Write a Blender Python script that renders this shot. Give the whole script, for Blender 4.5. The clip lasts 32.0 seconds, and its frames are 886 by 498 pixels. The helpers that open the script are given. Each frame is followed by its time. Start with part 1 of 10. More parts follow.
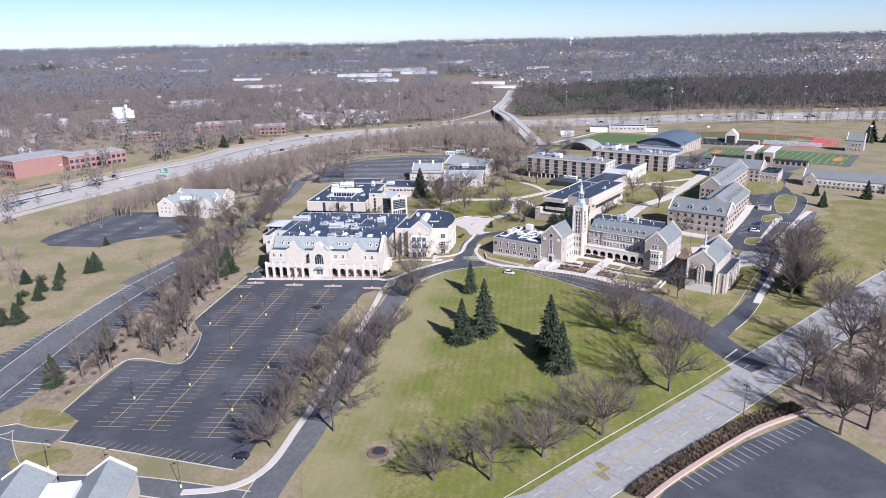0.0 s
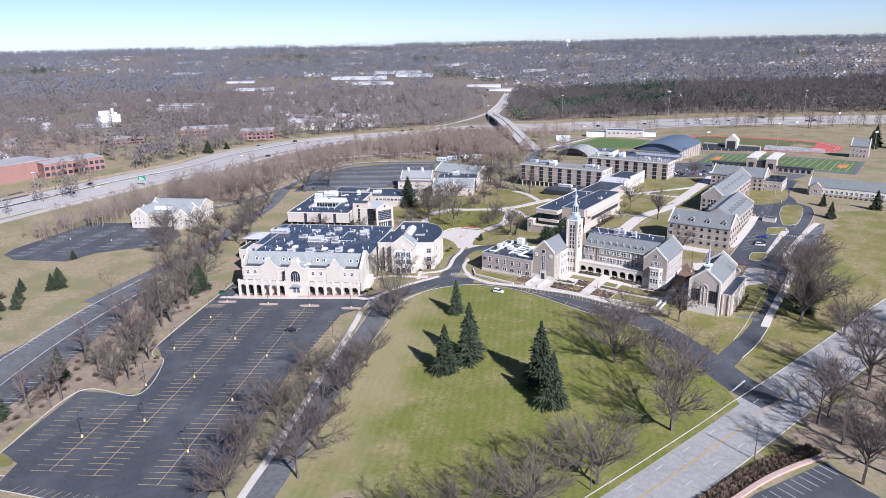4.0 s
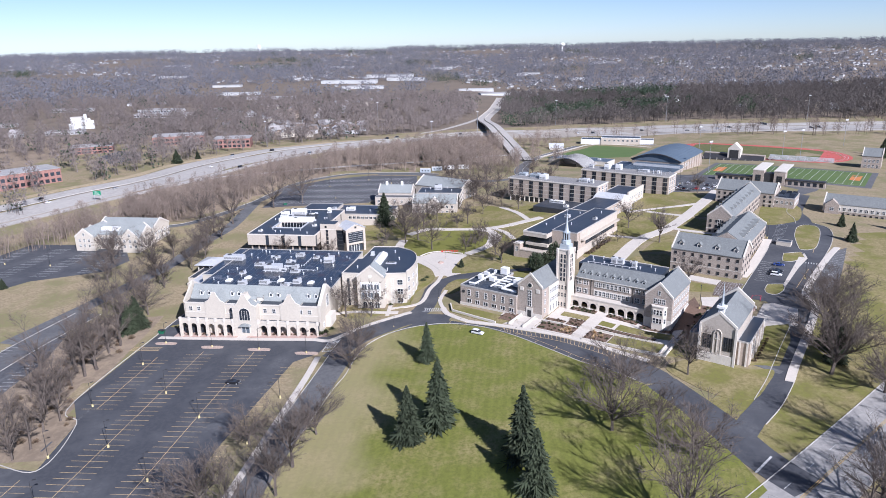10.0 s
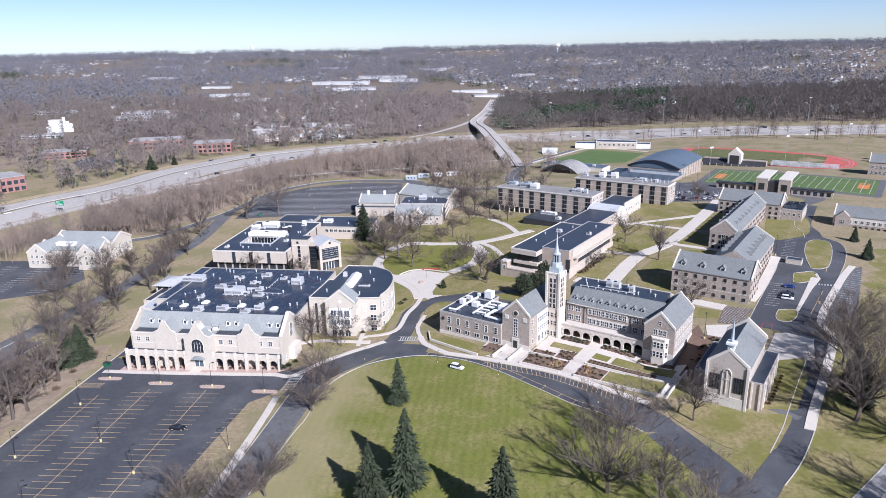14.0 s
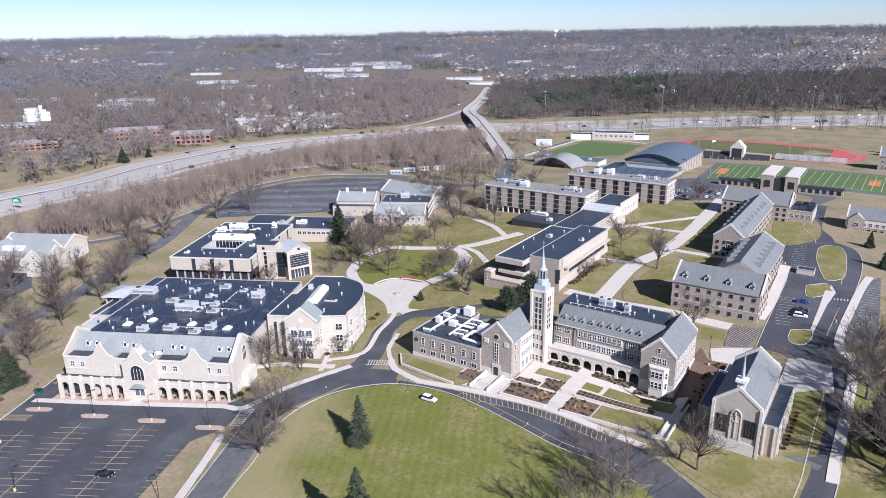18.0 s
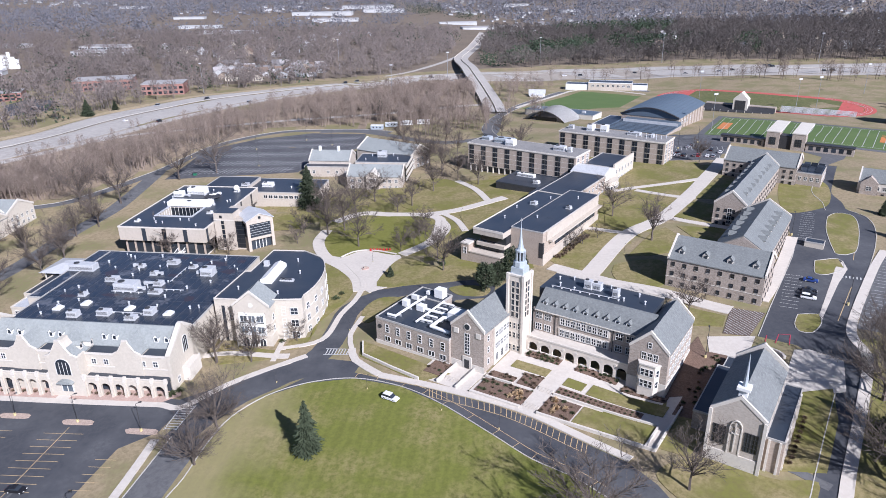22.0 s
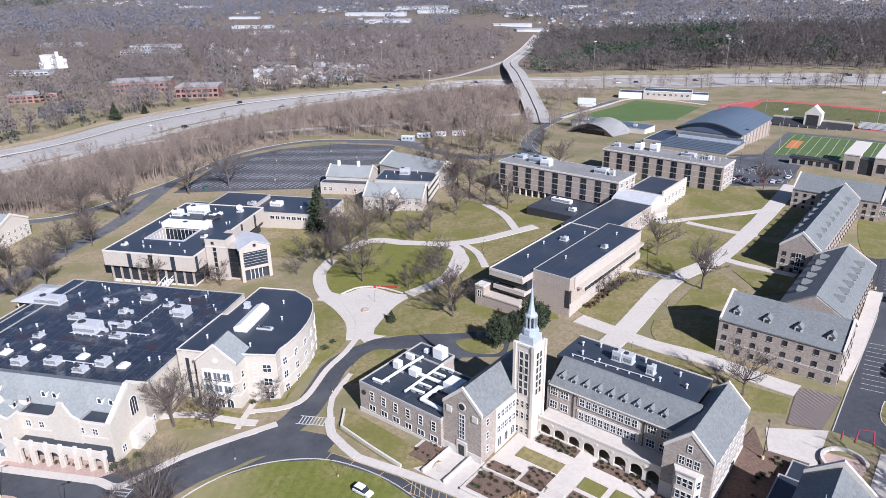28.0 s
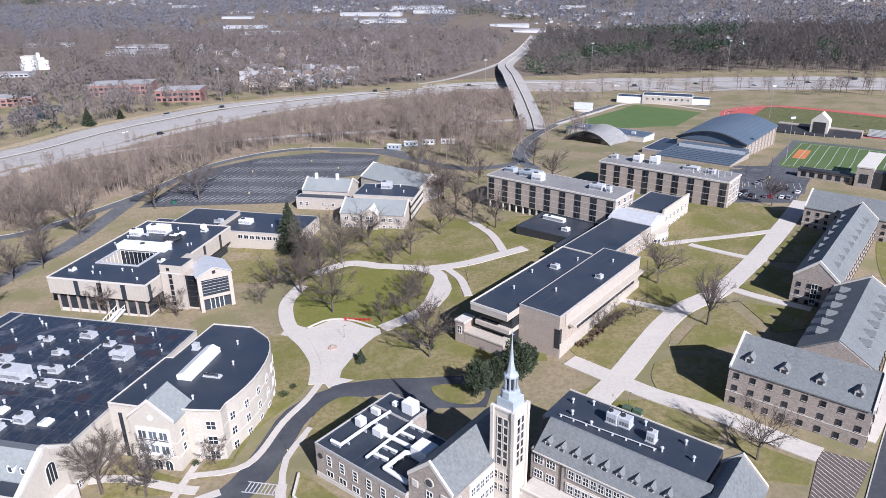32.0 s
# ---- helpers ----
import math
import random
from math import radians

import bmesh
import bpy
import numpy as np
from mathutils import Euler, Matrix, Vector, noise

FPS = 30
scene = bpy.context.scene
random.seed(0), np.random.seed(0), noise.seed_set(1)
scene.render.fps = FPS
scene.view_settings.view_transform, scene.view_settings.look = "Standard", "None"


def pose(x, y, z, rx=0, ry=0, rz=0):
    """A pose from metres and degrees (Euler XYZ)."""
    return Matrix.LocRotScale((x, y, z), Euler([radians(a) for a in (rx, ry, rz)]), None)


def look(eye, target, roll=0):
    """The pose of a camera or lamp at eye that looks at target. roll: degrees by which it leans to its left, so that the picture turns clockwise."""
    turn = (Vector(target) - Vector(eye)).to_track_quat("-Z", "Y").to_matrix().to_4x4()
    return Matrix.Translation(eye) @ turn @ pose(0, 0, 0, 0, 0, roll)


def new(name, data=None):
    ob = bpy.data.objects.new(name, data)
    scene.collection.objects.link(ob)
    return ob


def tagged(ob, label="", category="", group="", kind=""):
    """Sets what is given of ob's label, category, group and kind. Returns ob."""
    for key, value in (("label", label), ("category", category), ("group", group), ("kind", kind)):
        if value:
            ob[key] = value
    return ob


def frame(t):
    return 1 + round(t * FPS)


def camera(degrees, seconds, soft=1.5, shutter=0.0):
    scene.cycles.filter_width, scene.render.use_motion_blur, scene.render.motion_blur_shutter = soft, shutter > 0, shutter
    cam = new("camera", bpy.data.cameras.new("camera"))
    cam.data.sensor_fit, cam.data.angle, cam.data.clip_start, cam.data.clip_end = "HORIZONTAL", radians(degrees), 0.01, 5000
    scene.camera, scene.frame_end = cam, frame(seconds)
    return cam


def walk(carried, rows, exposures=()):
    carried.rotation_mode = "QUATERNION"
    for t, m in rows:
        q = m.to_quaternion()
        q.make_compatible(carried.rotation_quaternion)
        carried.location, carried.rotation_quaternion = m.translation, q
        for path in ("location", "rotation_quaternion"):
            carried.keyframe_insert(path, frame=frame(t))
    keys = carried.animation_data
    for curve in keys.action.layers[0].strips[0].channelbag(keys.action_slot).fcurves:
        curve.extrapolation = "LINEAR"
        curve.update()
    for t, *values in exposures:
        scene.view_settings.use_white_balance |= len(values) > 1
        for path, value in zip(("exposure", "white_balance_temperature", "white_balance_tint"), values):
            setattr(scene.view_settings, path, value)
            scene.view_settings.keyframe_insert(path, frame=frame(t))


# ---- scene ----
cam = camera(66.0, 32.0, soft=0.9)
PATH = [
    (0.0, -1.01, -3.62, 109.61, 72.733, 1.141, -0.365),
    (1.0, 0.47, 1.26, 109.62, 72.784, 1.164, -0.448),
    (2.0, 1.94, 6.63, 109.55, 72.810, 1.147, -0.516),
    (3.0, 3.44, 12.51, 109.44, 72.882, 1.121, -0.550),
    (3.5, 4.20, 15.63, 109.38, 72.907, 1.113, -0.547),
    (5.5, 7.43, 29.05, 109.09, 72.960, 1.073, -0.633),
    (6.0, 8.28, 32.55, 109.02, 72.980, 1.068, -0.659),
    (7.0, 10.03, 39.66, 108.92, 73.009, 1.091, -0.729),
    (8.0, 11.75, 46.84, 108.85, 73.039, 1.109, -0.796),
    (9.0, 13.42, 54.10, 108.79, 73.114, 1.123, -0.868),
    (10.0, 15.08, 61.43, 108.74, 73.164, 1.091, -0.929),
    (11.0, 16.81, 68.74, 108.68, 73.161, 1.060, -1.015),
    (12.0, 18.67, 75.95, 108.58, 73.177, 1.067, -1.105),
    (13.0, 20.65, 83.09, 108.49, 73.188, 1.082, -1.197),
    (14.0, 22.72, 90.25, 108.44, 73.220, 1.050, -1.256),
    (14.5, 23.78, 93.86, 108.42, 73.239, 1.040, -1.294),
    (16.5, 28.16, 108.66, 108.50, 73.151, 0.984, -1.410),
    (17.0, 29.29, 112.31, 108.56, 72.877, 0.963, -1.420),
    (17.5, 30.44, 115.95, 108.62, 72.509, 0.934, -1.413),
    (18.0, 31.59, 119.58, 108.68, 72.112, 0.914, -1.430),
    (18.5, 32.76, 123.18, 108.72, 71.646, 0.933, -1.475),
    (19.0, 33.97, 126.76, 108.72, 71.164, 0.945, -1.532),
    (19.5, 35.18, 130.32, 108.69, 70.567, 0.893, -1.549),
    (20.0, 36.42, 133.85, 108.64, 69.779, 0.855, -1.609),
    (20.5, 37.68, 137.32, 108.56, 69.022, 0.854, -1.640),
    (21.0, 38.96, 140.73, 108.46, 68.294, 0.824, -1.662),
    (21.5, 40.25, 144.07, 108.36, 67.761, 0.865, -1.672),
    (22.0, 41.55, 147.32, 108.26, 67.767, 0.855, -1.662),
    (22.5, 42.88, 150.49, 108.19, 67.785, 0.800, -1.731),
    (23.0, 44.19, 153.60, 108.11, 67.789, 0.777, -1.686),
    (23.5, 45.50, 156.66, 108.04, 67.844, 0.795, -0.908),
    (24.0, 46.79, 159.70, 107.99, 67.849, 0.843, 0.057),
    (24.5, 48.06, 162.73, 107.95, 67.859, 0.832, 0.890),
    (25.0, 49.30, 165.78, 107.90, 67.868, 0.825, 1.707),
    (25.5, 50.51, 168.86, 107.86, 67.843, 0.837, 2.426),
    (27.5, 54.88, 181.52, 107.71, 67.858, 0.814, 3.087),
    (28.0, 55.81, 184.82, 107.70, 67.867, 0.803, 3.124),
    (29.0, 57.48, 191.51, 107.68, 67.879, 0.763, 3.133),
    (30.0, 58.90, 198.08, 107.67, 67.882, 0.771, 3.132),
    (31.0, 60.08, 204.32, 107.61, 67.894, 0.762, 3.090),
    (32.0, 61.00, 210.15, 107.49, 67.834, 0.683, 3.038),
]
walk(cam, [(t, pose(*r)) for t, *r in PATH], [(0.0, 0.74, 5540, 19), (12.0, 0.70, 5560, 19), (32.0, 0.66, 5600, 18)])

# ---- sky, sun, exposure ----
SUN_AZ, SUN_EL = 147.0, 35.0   # clockwise from +y, and above the horizon
world = bpy.data.worlds.new("sky_world")
scene.world = world
world.use_nodes = True
wn = world.node_tree
sky = wn.nodes.new("ShaderNodeTexSky")
sky.sky_type, sky.sun_disc = "NISHITA", False
sky.sun_elevation, sky.sun_rotation = radians(SUN_EL), radians(SUN_AZ)
sky.altitude, sky.air_density, sky.dust_density, sky.ozone_density = 200, 0.6, 0.2, 0.8
wn.links.new(sky.outputs[0], wn.nodes["Background"].inputs[0])
wn.nodes["Background"].inputs[1].default_value = 0.064
sun = new("sun", bpy.data.lights.new("sun", "SUN"))
sun.data.energy, sun.data.angle, sun.data.color = 5.0, radians(0.6), (1.0, 0.95, 0.87)
_a, _e = radians(SUN_AZ), radians(SUN_EL)
sun.matrix_world = look((0, 0, 300), (-math.sin(_a) * math.cos(_e) * 100, -math.cos(_a) * math.cos(_e) * 100, 300 - math.sin(_e) * 100))
# ---- the plan, in metres ----
LOT = [(-95.4, 342.7), (-106.2, 268.3), (-98, 253.5), (-97.1, 228.7), (-119.7, 234.1), (-125, 197.6), (-116.5, 192), (-116.3, 180.2), (-58, 160.4), (-56.1, 162.9), (-52.1, 195.5), (-48.4, 234.5), (-36.9, 288.3), (-28.8, 294.2), (-26, 304), (-88.4, 322.2)]
AISLE1 = [(-93.8, 300.2), (-105.3, 186.4)]
AISLE2 = [(-73.5, 301.8), (-90, 183.7)]
AISLE3 = [(-53.2, 298.4), (-69.8, 177.5)]
ISLANDS = [(-91.8, 311.7), (-71.6, 305.6), (-52.3, 300.8), (-33.3, 295)]
LAMPS1 = [(-93.5, 293.7), (-97.9, 263.9), (-103.6, 203.8), (-81.4, 238.9), (-59.2, 252.5), (-62.8, 220.8), (-67.5, 192.5)]
DRIVE_S = [(-47.7, 146.7), (-45, 160), (-40.5, 176.2), (-36.5, 200.8), (-30.5, 234.9), (-24.4, 267), (-20, 291)]
STRIPWALK = [(-69, 151.6), (-56.3, 152.8), (-48.5, 161.2), (-44.6, 178.9), (-41, 199), (-31.2, 266), (-28.4, 291)]
LEFTROAD = [(-159.8, 207.6), (-159.4, 219.6), (-157.6, 269.8), (-151.3, 312.3), (-141.1, 351.3)]
LLOOP = [(-117.5, 182.3), (-131.3, 185.9), (-139.1, 188.8), (-133.4, 177.8), (-121.4, 163.7), (-108.2, 159.1), (-85, 156.2), (-62.5, 150.2), (-51.7, 147)]
LOT2 = [(-255.3, 414.5), (-256.4, 427.2), (-237, 480.4), (-197.2, 468.6), (-174.1, 463), (-156.5, 429.7), (-161.6, 413.3), (-197.8, 404.7), (-207.5, 391.2), (-242.5, 401.8)]
EDRIVE = [(96.5, 224), (103.6, 232.5), (112, 241), (121.2, 252.5), (127.6, 261.8), (137.3, 276.1), (147.4, 290.4), (154.6, 301.4), (162.1, 312)]
EDRIVE2 = [(218, 424), (222.5, 435.2), (225, 448), (232.3, 460.6), (241.5, 474.8), (252, 490)]
PLAZA = [(-1.1, 400.9), (6.8, 395.4), (20.4, 370.1), (27.2, 374.3), (23.2, 380.6), (31.8, 398.5), (29.9, 405.2), (15.6, 411.1), (7.5, 404.2), (1, 410)]
OVAL = [(-3.1, 415), (6.7, 405.3), (15.6, 411.1), (30, 404), (41, 417), (44.3, 438.8), (37, 451.3), (16.2, 450.1), (-3, 436.6)]
LAWN_N = [(28, 488.2), (30.3, 465.1), (44.6, 455.1), (59, 461), (68.7, 471.5), (63.3, 491.4), (52.5, 509.5), (36.8, 510)]
RING_E = [(31.1, 404), (43.3, 417), (47.1, 433), (47.7, 444.8), (40.9, 451.3), (24.8, 454.9), (10.8, 458.5), (-0.6, 448.8)]
PATH_N1 = [(40.9, 451.3), (56.4, 455.9), (72.6, 465.9), (81, 471.2)]
PATH_N2 = [(72.6, 465.9), (67.6, 487.1), (58.8, 504.7)]
PATH_N3 = [(47.7, 444.8), (50.7, 432.9), (46.6, 419.5)]
PATH_N4 = [(50, 451.1), (55.4, 441.6), (58.6, 427.3)]
TRI = [(51.5, 446.3), (56.2, 432.9), (49.2, 426)]
LAWN_LIB = [(57.2, 449.4), (67, 457.4), (73.3, 450.7), (66.5, 437), (59.2, 430)]
LAWN_ANNEX = [(22.6, 378.8), (31.6, 400.7), (45.2, 390.2), (67.5, 388.1), (69.4, 384.3), (55.7, 377), (34.9, 374.4), (25.3, 374.3)]
MAINPATH = [(88.4, 358), (101.3, 376.2), (124.4, 411.4), (147.1, 431.6), (183.4, 479.9), (205.7, 513.6)]
LOWPATH = [(88.3, 384.3), (98.3, 375.3), (107.5, 367.1), (120.6, 358.1), (132.5, 346.2), (138.1, 341.4)]
LAWN_B = [(89, 390), (109.3, 417.6), (121.1, 411.5), (101.5, 377), (93.6, 380.6)]
LAWN_C = [(110.5, 379.7), (114.4, 384.2), (129.7, 384.2), (126.5, 367.2), (118.9, 361), (110.7, 365.5), (109, 373.6)]
LAWN_D = [(118.8, 390), (135.9, 413.7), (142.4, 417.3), (146, 400.1), (138.1, 391.9), (126.4, 389)]
LAWN_E = [(149.4, 431.6), (166.4, 448.9), (173.6, 439.7), (163.6, 418.3), (156.3, 422.2)]
LAWN_F = [(147.2, 418.5), (157.8, 414.7), (168, 413.4), (160.2, 400), (150.2, 397.9)]
LAWN_G = [(97.2, 363.9), (105.2, 364.7), (120, 351.2), (113.7, 341.1), (101.8, 345.9), (94.4, 358)]
LAWN_H = [(121.2, 349.9), (129.5, 342.5), (135.1, 337.9), (131.5, 331.3), (123, 333.3)]
LAWN_I = [(165.7, 452.1), (193.1, 483.6), (197.9, 475.7), (178.5, 448.7)]
LAWN_J = [(141, 475.3), (160.2, 484.5), (181, 488), (162.1, 469.2), (149.7, 467.7)]
LAWN_K = [(125.8, 456.2), (142.1, 464.4), (157.5, 455.5), (148.7, 440.1), (129.6, 418.7), (117.7, 420)]
CROSSP1 = [(108, 424), (114.3, 420.1), (126, 412.6)]
CROSSP2 = [(147.4, 428.9), (154.1, 422.2), (166.5, 412.2)]
CROSSP3 = [(134, 471), (144.6, 473.3), (164.5, 476.6), (182, 480.5)]
CROSSP4 = [(145, 470), (149.2, 466), (159.3, 457.2), (168, 452)]
LAWN_A2 = [(86.1, 367), (92, 370.3), (97.3, 374.4), (88.4, 358)]
DORMWALK = [(150.4, 346.4), (159.7, 358.4), (177.3, 384.2), (186, 397.8)]
HATCH = [(138.9, 343.2), (147.7, 338), (136.7, 324.4), (129.8, 327.2)]
ELOT = [(197.2, 428.2), (209.1, 427.5), (222.5, 435.2), (223.5, 423.1), (225.6, 414.7), (221.8, 402.7), (212.6, 387.2), (200.8, 370.9), (188.0, 354.2), (176.9, 339.4), (169.4, 329.8), (164.5, 320.7), (163.4, 310.8), (155.0, 307.8), (148.1, 313.7), (147.4, 317.4), (139.1, 324.0), (153.1, 345.0), (177.6, 380.6), (182.4, 389.2)]
EWALK = [(211.2, 379.9), (198.7, 365.7), (181.1, 343.2), (168.2, 325.9), (164.6, 318.4), (163.3, 310.8), (158.8, 302.5), (146.8, 285.1), (134.4, 267.3), (124.2, 252.3)]
ELOT2 = [(208.5, 375.5), (215.4, 379.2), (176.9, 319.0), (169.1, 324.6), (188.5, 351.6)]
EISLE = [(210.6, 417.5), (216.0, 421.3), (220.9, 418.7), (219.2, 410.5), (210.3, 394.2), (200.2, 379.9), (193.6, 379.2), (194.5, 384.0), (202.0, 402.7)]
EISLE2 = [(156.8, 335.7), (162.9, 334.8), (160.7, 329.0), (155.2, 323.8), (152.0, 325.4), (152.9, 330.0)]
CHPLAZA = [(145.4, 315.1), (149.4, 314.6), (155.3, 307.7), (147.3, 292.7), (136.2, 292.6), (132.8, 297.3)]
CHPLAZA2 = [(124.6, 325.9), (138.3, 324.1), (128.7, 309.4), (120.4, 312.1)]
LAWN_CH = [(136.3, 294.2), (144.9, 294.6), (138.8, 281), (126.3, 262.7), (117.1, 264.8), (124.2, 274.1)]
LAWN_CH2 = [(90.5, 266.7), (102.9, 271.9), (108.9, 266.8), (115.7, 261.8), (123.1, 260), (116.6, 251), (109.7, 243.8), (103.3, 244), (96.5, 251.2)]
LAWN_R = [(-4.8, 398.7), (6.5, 396.5), (14.2, 378.8), (13.6, 366.8), (7.7, 354.6), (4.1, 346.4), (4.1, 338.8), (1.1, 333.5), (-2.6, 332.9), (-2.4, 338.8), (3.7, 340), (5, 351.8), (1.8, 375.2)]
LAWN_R2 = [(-24.8, 331.5), (-23.5, 338.5), (-4.7, 332.3), (-5.8, 327.4), (-22, 326.2)]
RWALK = [(-5.4, 326.4), (-4.4, 339.9)]
SIDEWALK_R = [(9.3, 398.6), (17.3, 380.6), (16.4, 366.8), (12.1, 354.6), (7.7, 337.7), (-5.1, 333.5)]
LAWN_AN = [(20.7, 335.7), (24, 333), (47.2, 313.5), (38.3, 310.4), (20.3, 326.5)]
LAWN_NW = [(-39.8, 463), (-25.4, 466.3), (-16.5, 459.1), (-16.1, 442.8), (-31.2, 441.5)]
LAWN_NW2 = [(-42.2, 474.1), (-32.5, 485.7), (-19.9, 477.4), (-21.3, 471.7)]
NLOT = [(-111, 542.3), (-105.7, 603.4), (-77.4, 632.7), (-39.1, 643.7), (0, 628.8), (0.7, 587.8), (-19.4, 581.2), (-33.2, 541.3), (-85.1, 541.9)]
NLOTROAD = [(-179.1, 501.3), (-150.2, 506.9), (-124.5, 553.2), (-111.8, 588.7), (-93.8, 629.9), (-58.6, 654.7), (-6.9, 643.3), (17.1, 628.9)]
HW = [(-372, 330), (-345, 390), (-313, 466), (-284, 528), (-250, 590), (-226, 612), (-206.4, 634), (-188.2, 676), (-170, 717), (-146, 748), (-113.3, 786.7), (-68.4, 820.1), (-38.7, 835), (30, 846), (85, 842), (141, 826), (218.5, 812), (292.5, 801), (366, 795), (425, 794), (525, 790), (820, 770)]
HWFAR = [(-425, 382), (-395, 450), (-358, 536), (-338, 574), (-318, 608), (-284, 660), (-265.7, 700), (-249.4, 751.5), (-219.3, 795.7), (-182.8, 845), (-132.7, 867), (-78.8, 883), (-34.1, 895.7), (30, 906), (85, 902), (149, 889), (235.5, 879.5), (318.3, 870), (406, 872), (479, 875), (600, 868), (820, 850)]
FLY = [(95.7, 673.8), (95.4, 710.3), (92.5, 792), (87.1, 890.1), (85.7, 1031.7), (100.3, 1134.6), (116, 1226.4), (135.1, 1369.4), (157.8, 1538.5)]
FLYRAMP = [(-34, 900), (-12.9, 909.8), (27.4, 943.3), (58.6, 1006.6), (80.5, 1072.7), (97, 1128)]
LOT3 = [(192.1, 569.2), (199.6, 575.5), (224.5, 551.4), (211.3, 523.5), (176.7, 517.7)]
LOT4 = [(244.2, 537.6), (278.1, 537), (287.2, 523.6), (266.5, 499.7), (240.7, 483.8), (257.3, 505.6)]
LOT5 = [(50.1, 138.2), (53.2, 142.3), (79.5, 160.5), (102.6, 171.7), (104.6, 161.6), (106.6, 157.7), (110.1, 147.2), (102.1, 133.8)]
NCURVE = [(92.8, 581.7), (86.7, 596), (84.4, 619.6), (92, 650), (110, 686), (140, 728), (172, 766), (205, 762), (235, 738)]
LAWN_EDGE = [(-26, 234.9), (-19.2, 265.8), (-16.4, 275.5), (-14.4, 288.2), (-11.1, 298.9), (-3.6, 307.9), (6.9, 313.2), (20, 314.2), (33.3, 308.6), (44.3, 299), (56, 285), (64.1, 274.8), (72.2, 267.6), (77.2, 261.2), (80.3, 256.9)]
PAVE_EDGE = [(12, 321.4), (26.1, 314), (41.2, 306.7), (58, 297.4), (67, 290.4), (78.8, 278.2), (85.5, 271.3), (89.8, 263.2), (91.6, 255.9)]
PITCH = [(117.4, 684.8), (179.2, 751.3), (219.4, 711.4), (180.7, 653.1)]
EISLE_B = [(182.9, 375.0), (191.4, 375.4), (189.0, 367.2), (181.3, 363.0), (177.6, 364.7)]
EWEDGE = [(192.1, 373.5), (189.6, 366.0), (180.5, 355.3), (163.1, 332.7), (163.1, 334.8), (179.6, 358.0), (186.2, 367.7)]
ESPUR = [(118.5, 266.4), (120.7, 264.1), (122.8, 260.6), (124.7, 258.1)]
GBED = [(122.1, 326.3), (120.4, 312.1), (111.0, 297.5), (103.4, 298.3), (110.3, 313.3)]

# ---- materials ----
def mat(name, c1, c2, rough=0.85, s1=0.05, s2=1.2, bump=0.0, metal=0.0, c3=None, spec=0.3, per_object=0.0, stretch=(1, 1, 1), local=False, mid=0.5, wide=0.16, island=0.0):
    """c1 and c2 blend in large patches, c3 in fine grain; sizes are in metres (scale = 1 / size)."""
    m = bpy.data.materials.new(name)
    m.use_nodes = True
    nt = m.node_tree
    bs = nt.nodes["Principled BSDF"]
    N, K = nt.nodes.new, nt.links.new
    if local:
        src = N("ShaderNodeTexCoord").outputs["Object"]
    else:
        src = N("ShaderNodeNewGeometry").outputs["Position"]
    mp = N("ShaderNodeMapping")
    mp.inputs["Scale"].default_value = stretch
    K(src, mp.inputs["Vector"])

    def nz(scale, detail, rough_):
        t = N("ShaderNodeTexNoise")
        t.inputs["Scale"].default_value, t.inputs["Detail"].default_value, t.inputs["Roughness"].default_value = scale, detail, rough_
        K(mp.outputs[0], t.inputs["Vector"])
        return t
    big, fine = nz(s1, 4, 0.6), nz(s2, 6, 0.7)
    ramp = N("ShaderNodeMapRange")
    ramp.inputs["From Min"].default_value, ramp.inputs["From Max"].default_value = mid - wide, mid + wide
    K(big.outputs["Fac"], ramp.inputs["Value"])
    mix = N("ShaderNodeMix")
    mix.data_type = "RGBA"
    K(ramp.outputs[0], mix.inputs["Factor"])
    mix.inputs["A"].default_value, mix.inputs["B"].default_value = (*c1, 1), (*c2, 1)
    mix2 = N("ShaderNodeMix")
    mix2.data_type = "RGBA"
    r2 = N("ShaderNodeMapRange")
    r2.inputs["From Min"].default_value, r2.inputs["From Max"].default_value = 0.42, 0.62
    r2.inputs["To Max"].default_value = 0.85
    K(fine.outputs["Fac"], r2.inputs["Value"])
    K(r2.outputs[0], mix2.inputs["Factor"])
    K(mix.outputs["Result"], mix2.inputs["A"])
    mix2.inputs["B"].default_value = (*(c3 or tuple(x * 0.62 for x in c1)), 1)
    out = mix2.outputs["Result"]
    if per_object or island:
        hsv = N("ShaderNodeHueSaturation")
        mr = N("ShaderNodeMapRange")
        span = per_object or island
        mr.inputs["To Min"].default_value, mr.inputs["To Max"].default_value = 1 - span, 1 + span
        if per_object:
            K(N("ShaderNodeObjectInfo").outputs["Random"], mr.inputs["Value"])
        else:
            K(N("ShaderNodeNewGeometry").outputs["Random Per Island"], mr.inputs["Value"])
        K(mr.outputs[0], hsv.inputs["Value"])
        K(out, hsv.inputs["Color"])
        out = hsv.outputs[0]
    K(out, bs.inputs["Base Color"])
    bs.inputs["Roughness"].default_value, bs.inputs["Metallic"].default_value = rough, metal
    bs.inputs["Specular IOR Level"].default_value = spec
    if bump:
        b = N("ShaderNodeBump")
        b.inputs["Strength"].default_value, b.inputs["Distance"].default_value = 0.8, bump
        K(fine.outputs["Fac"], b.inputs["Height"])
        K(b.outputs[0], bs.inputs["Normal"])
    m["mixer"] = mix2.name
    return m


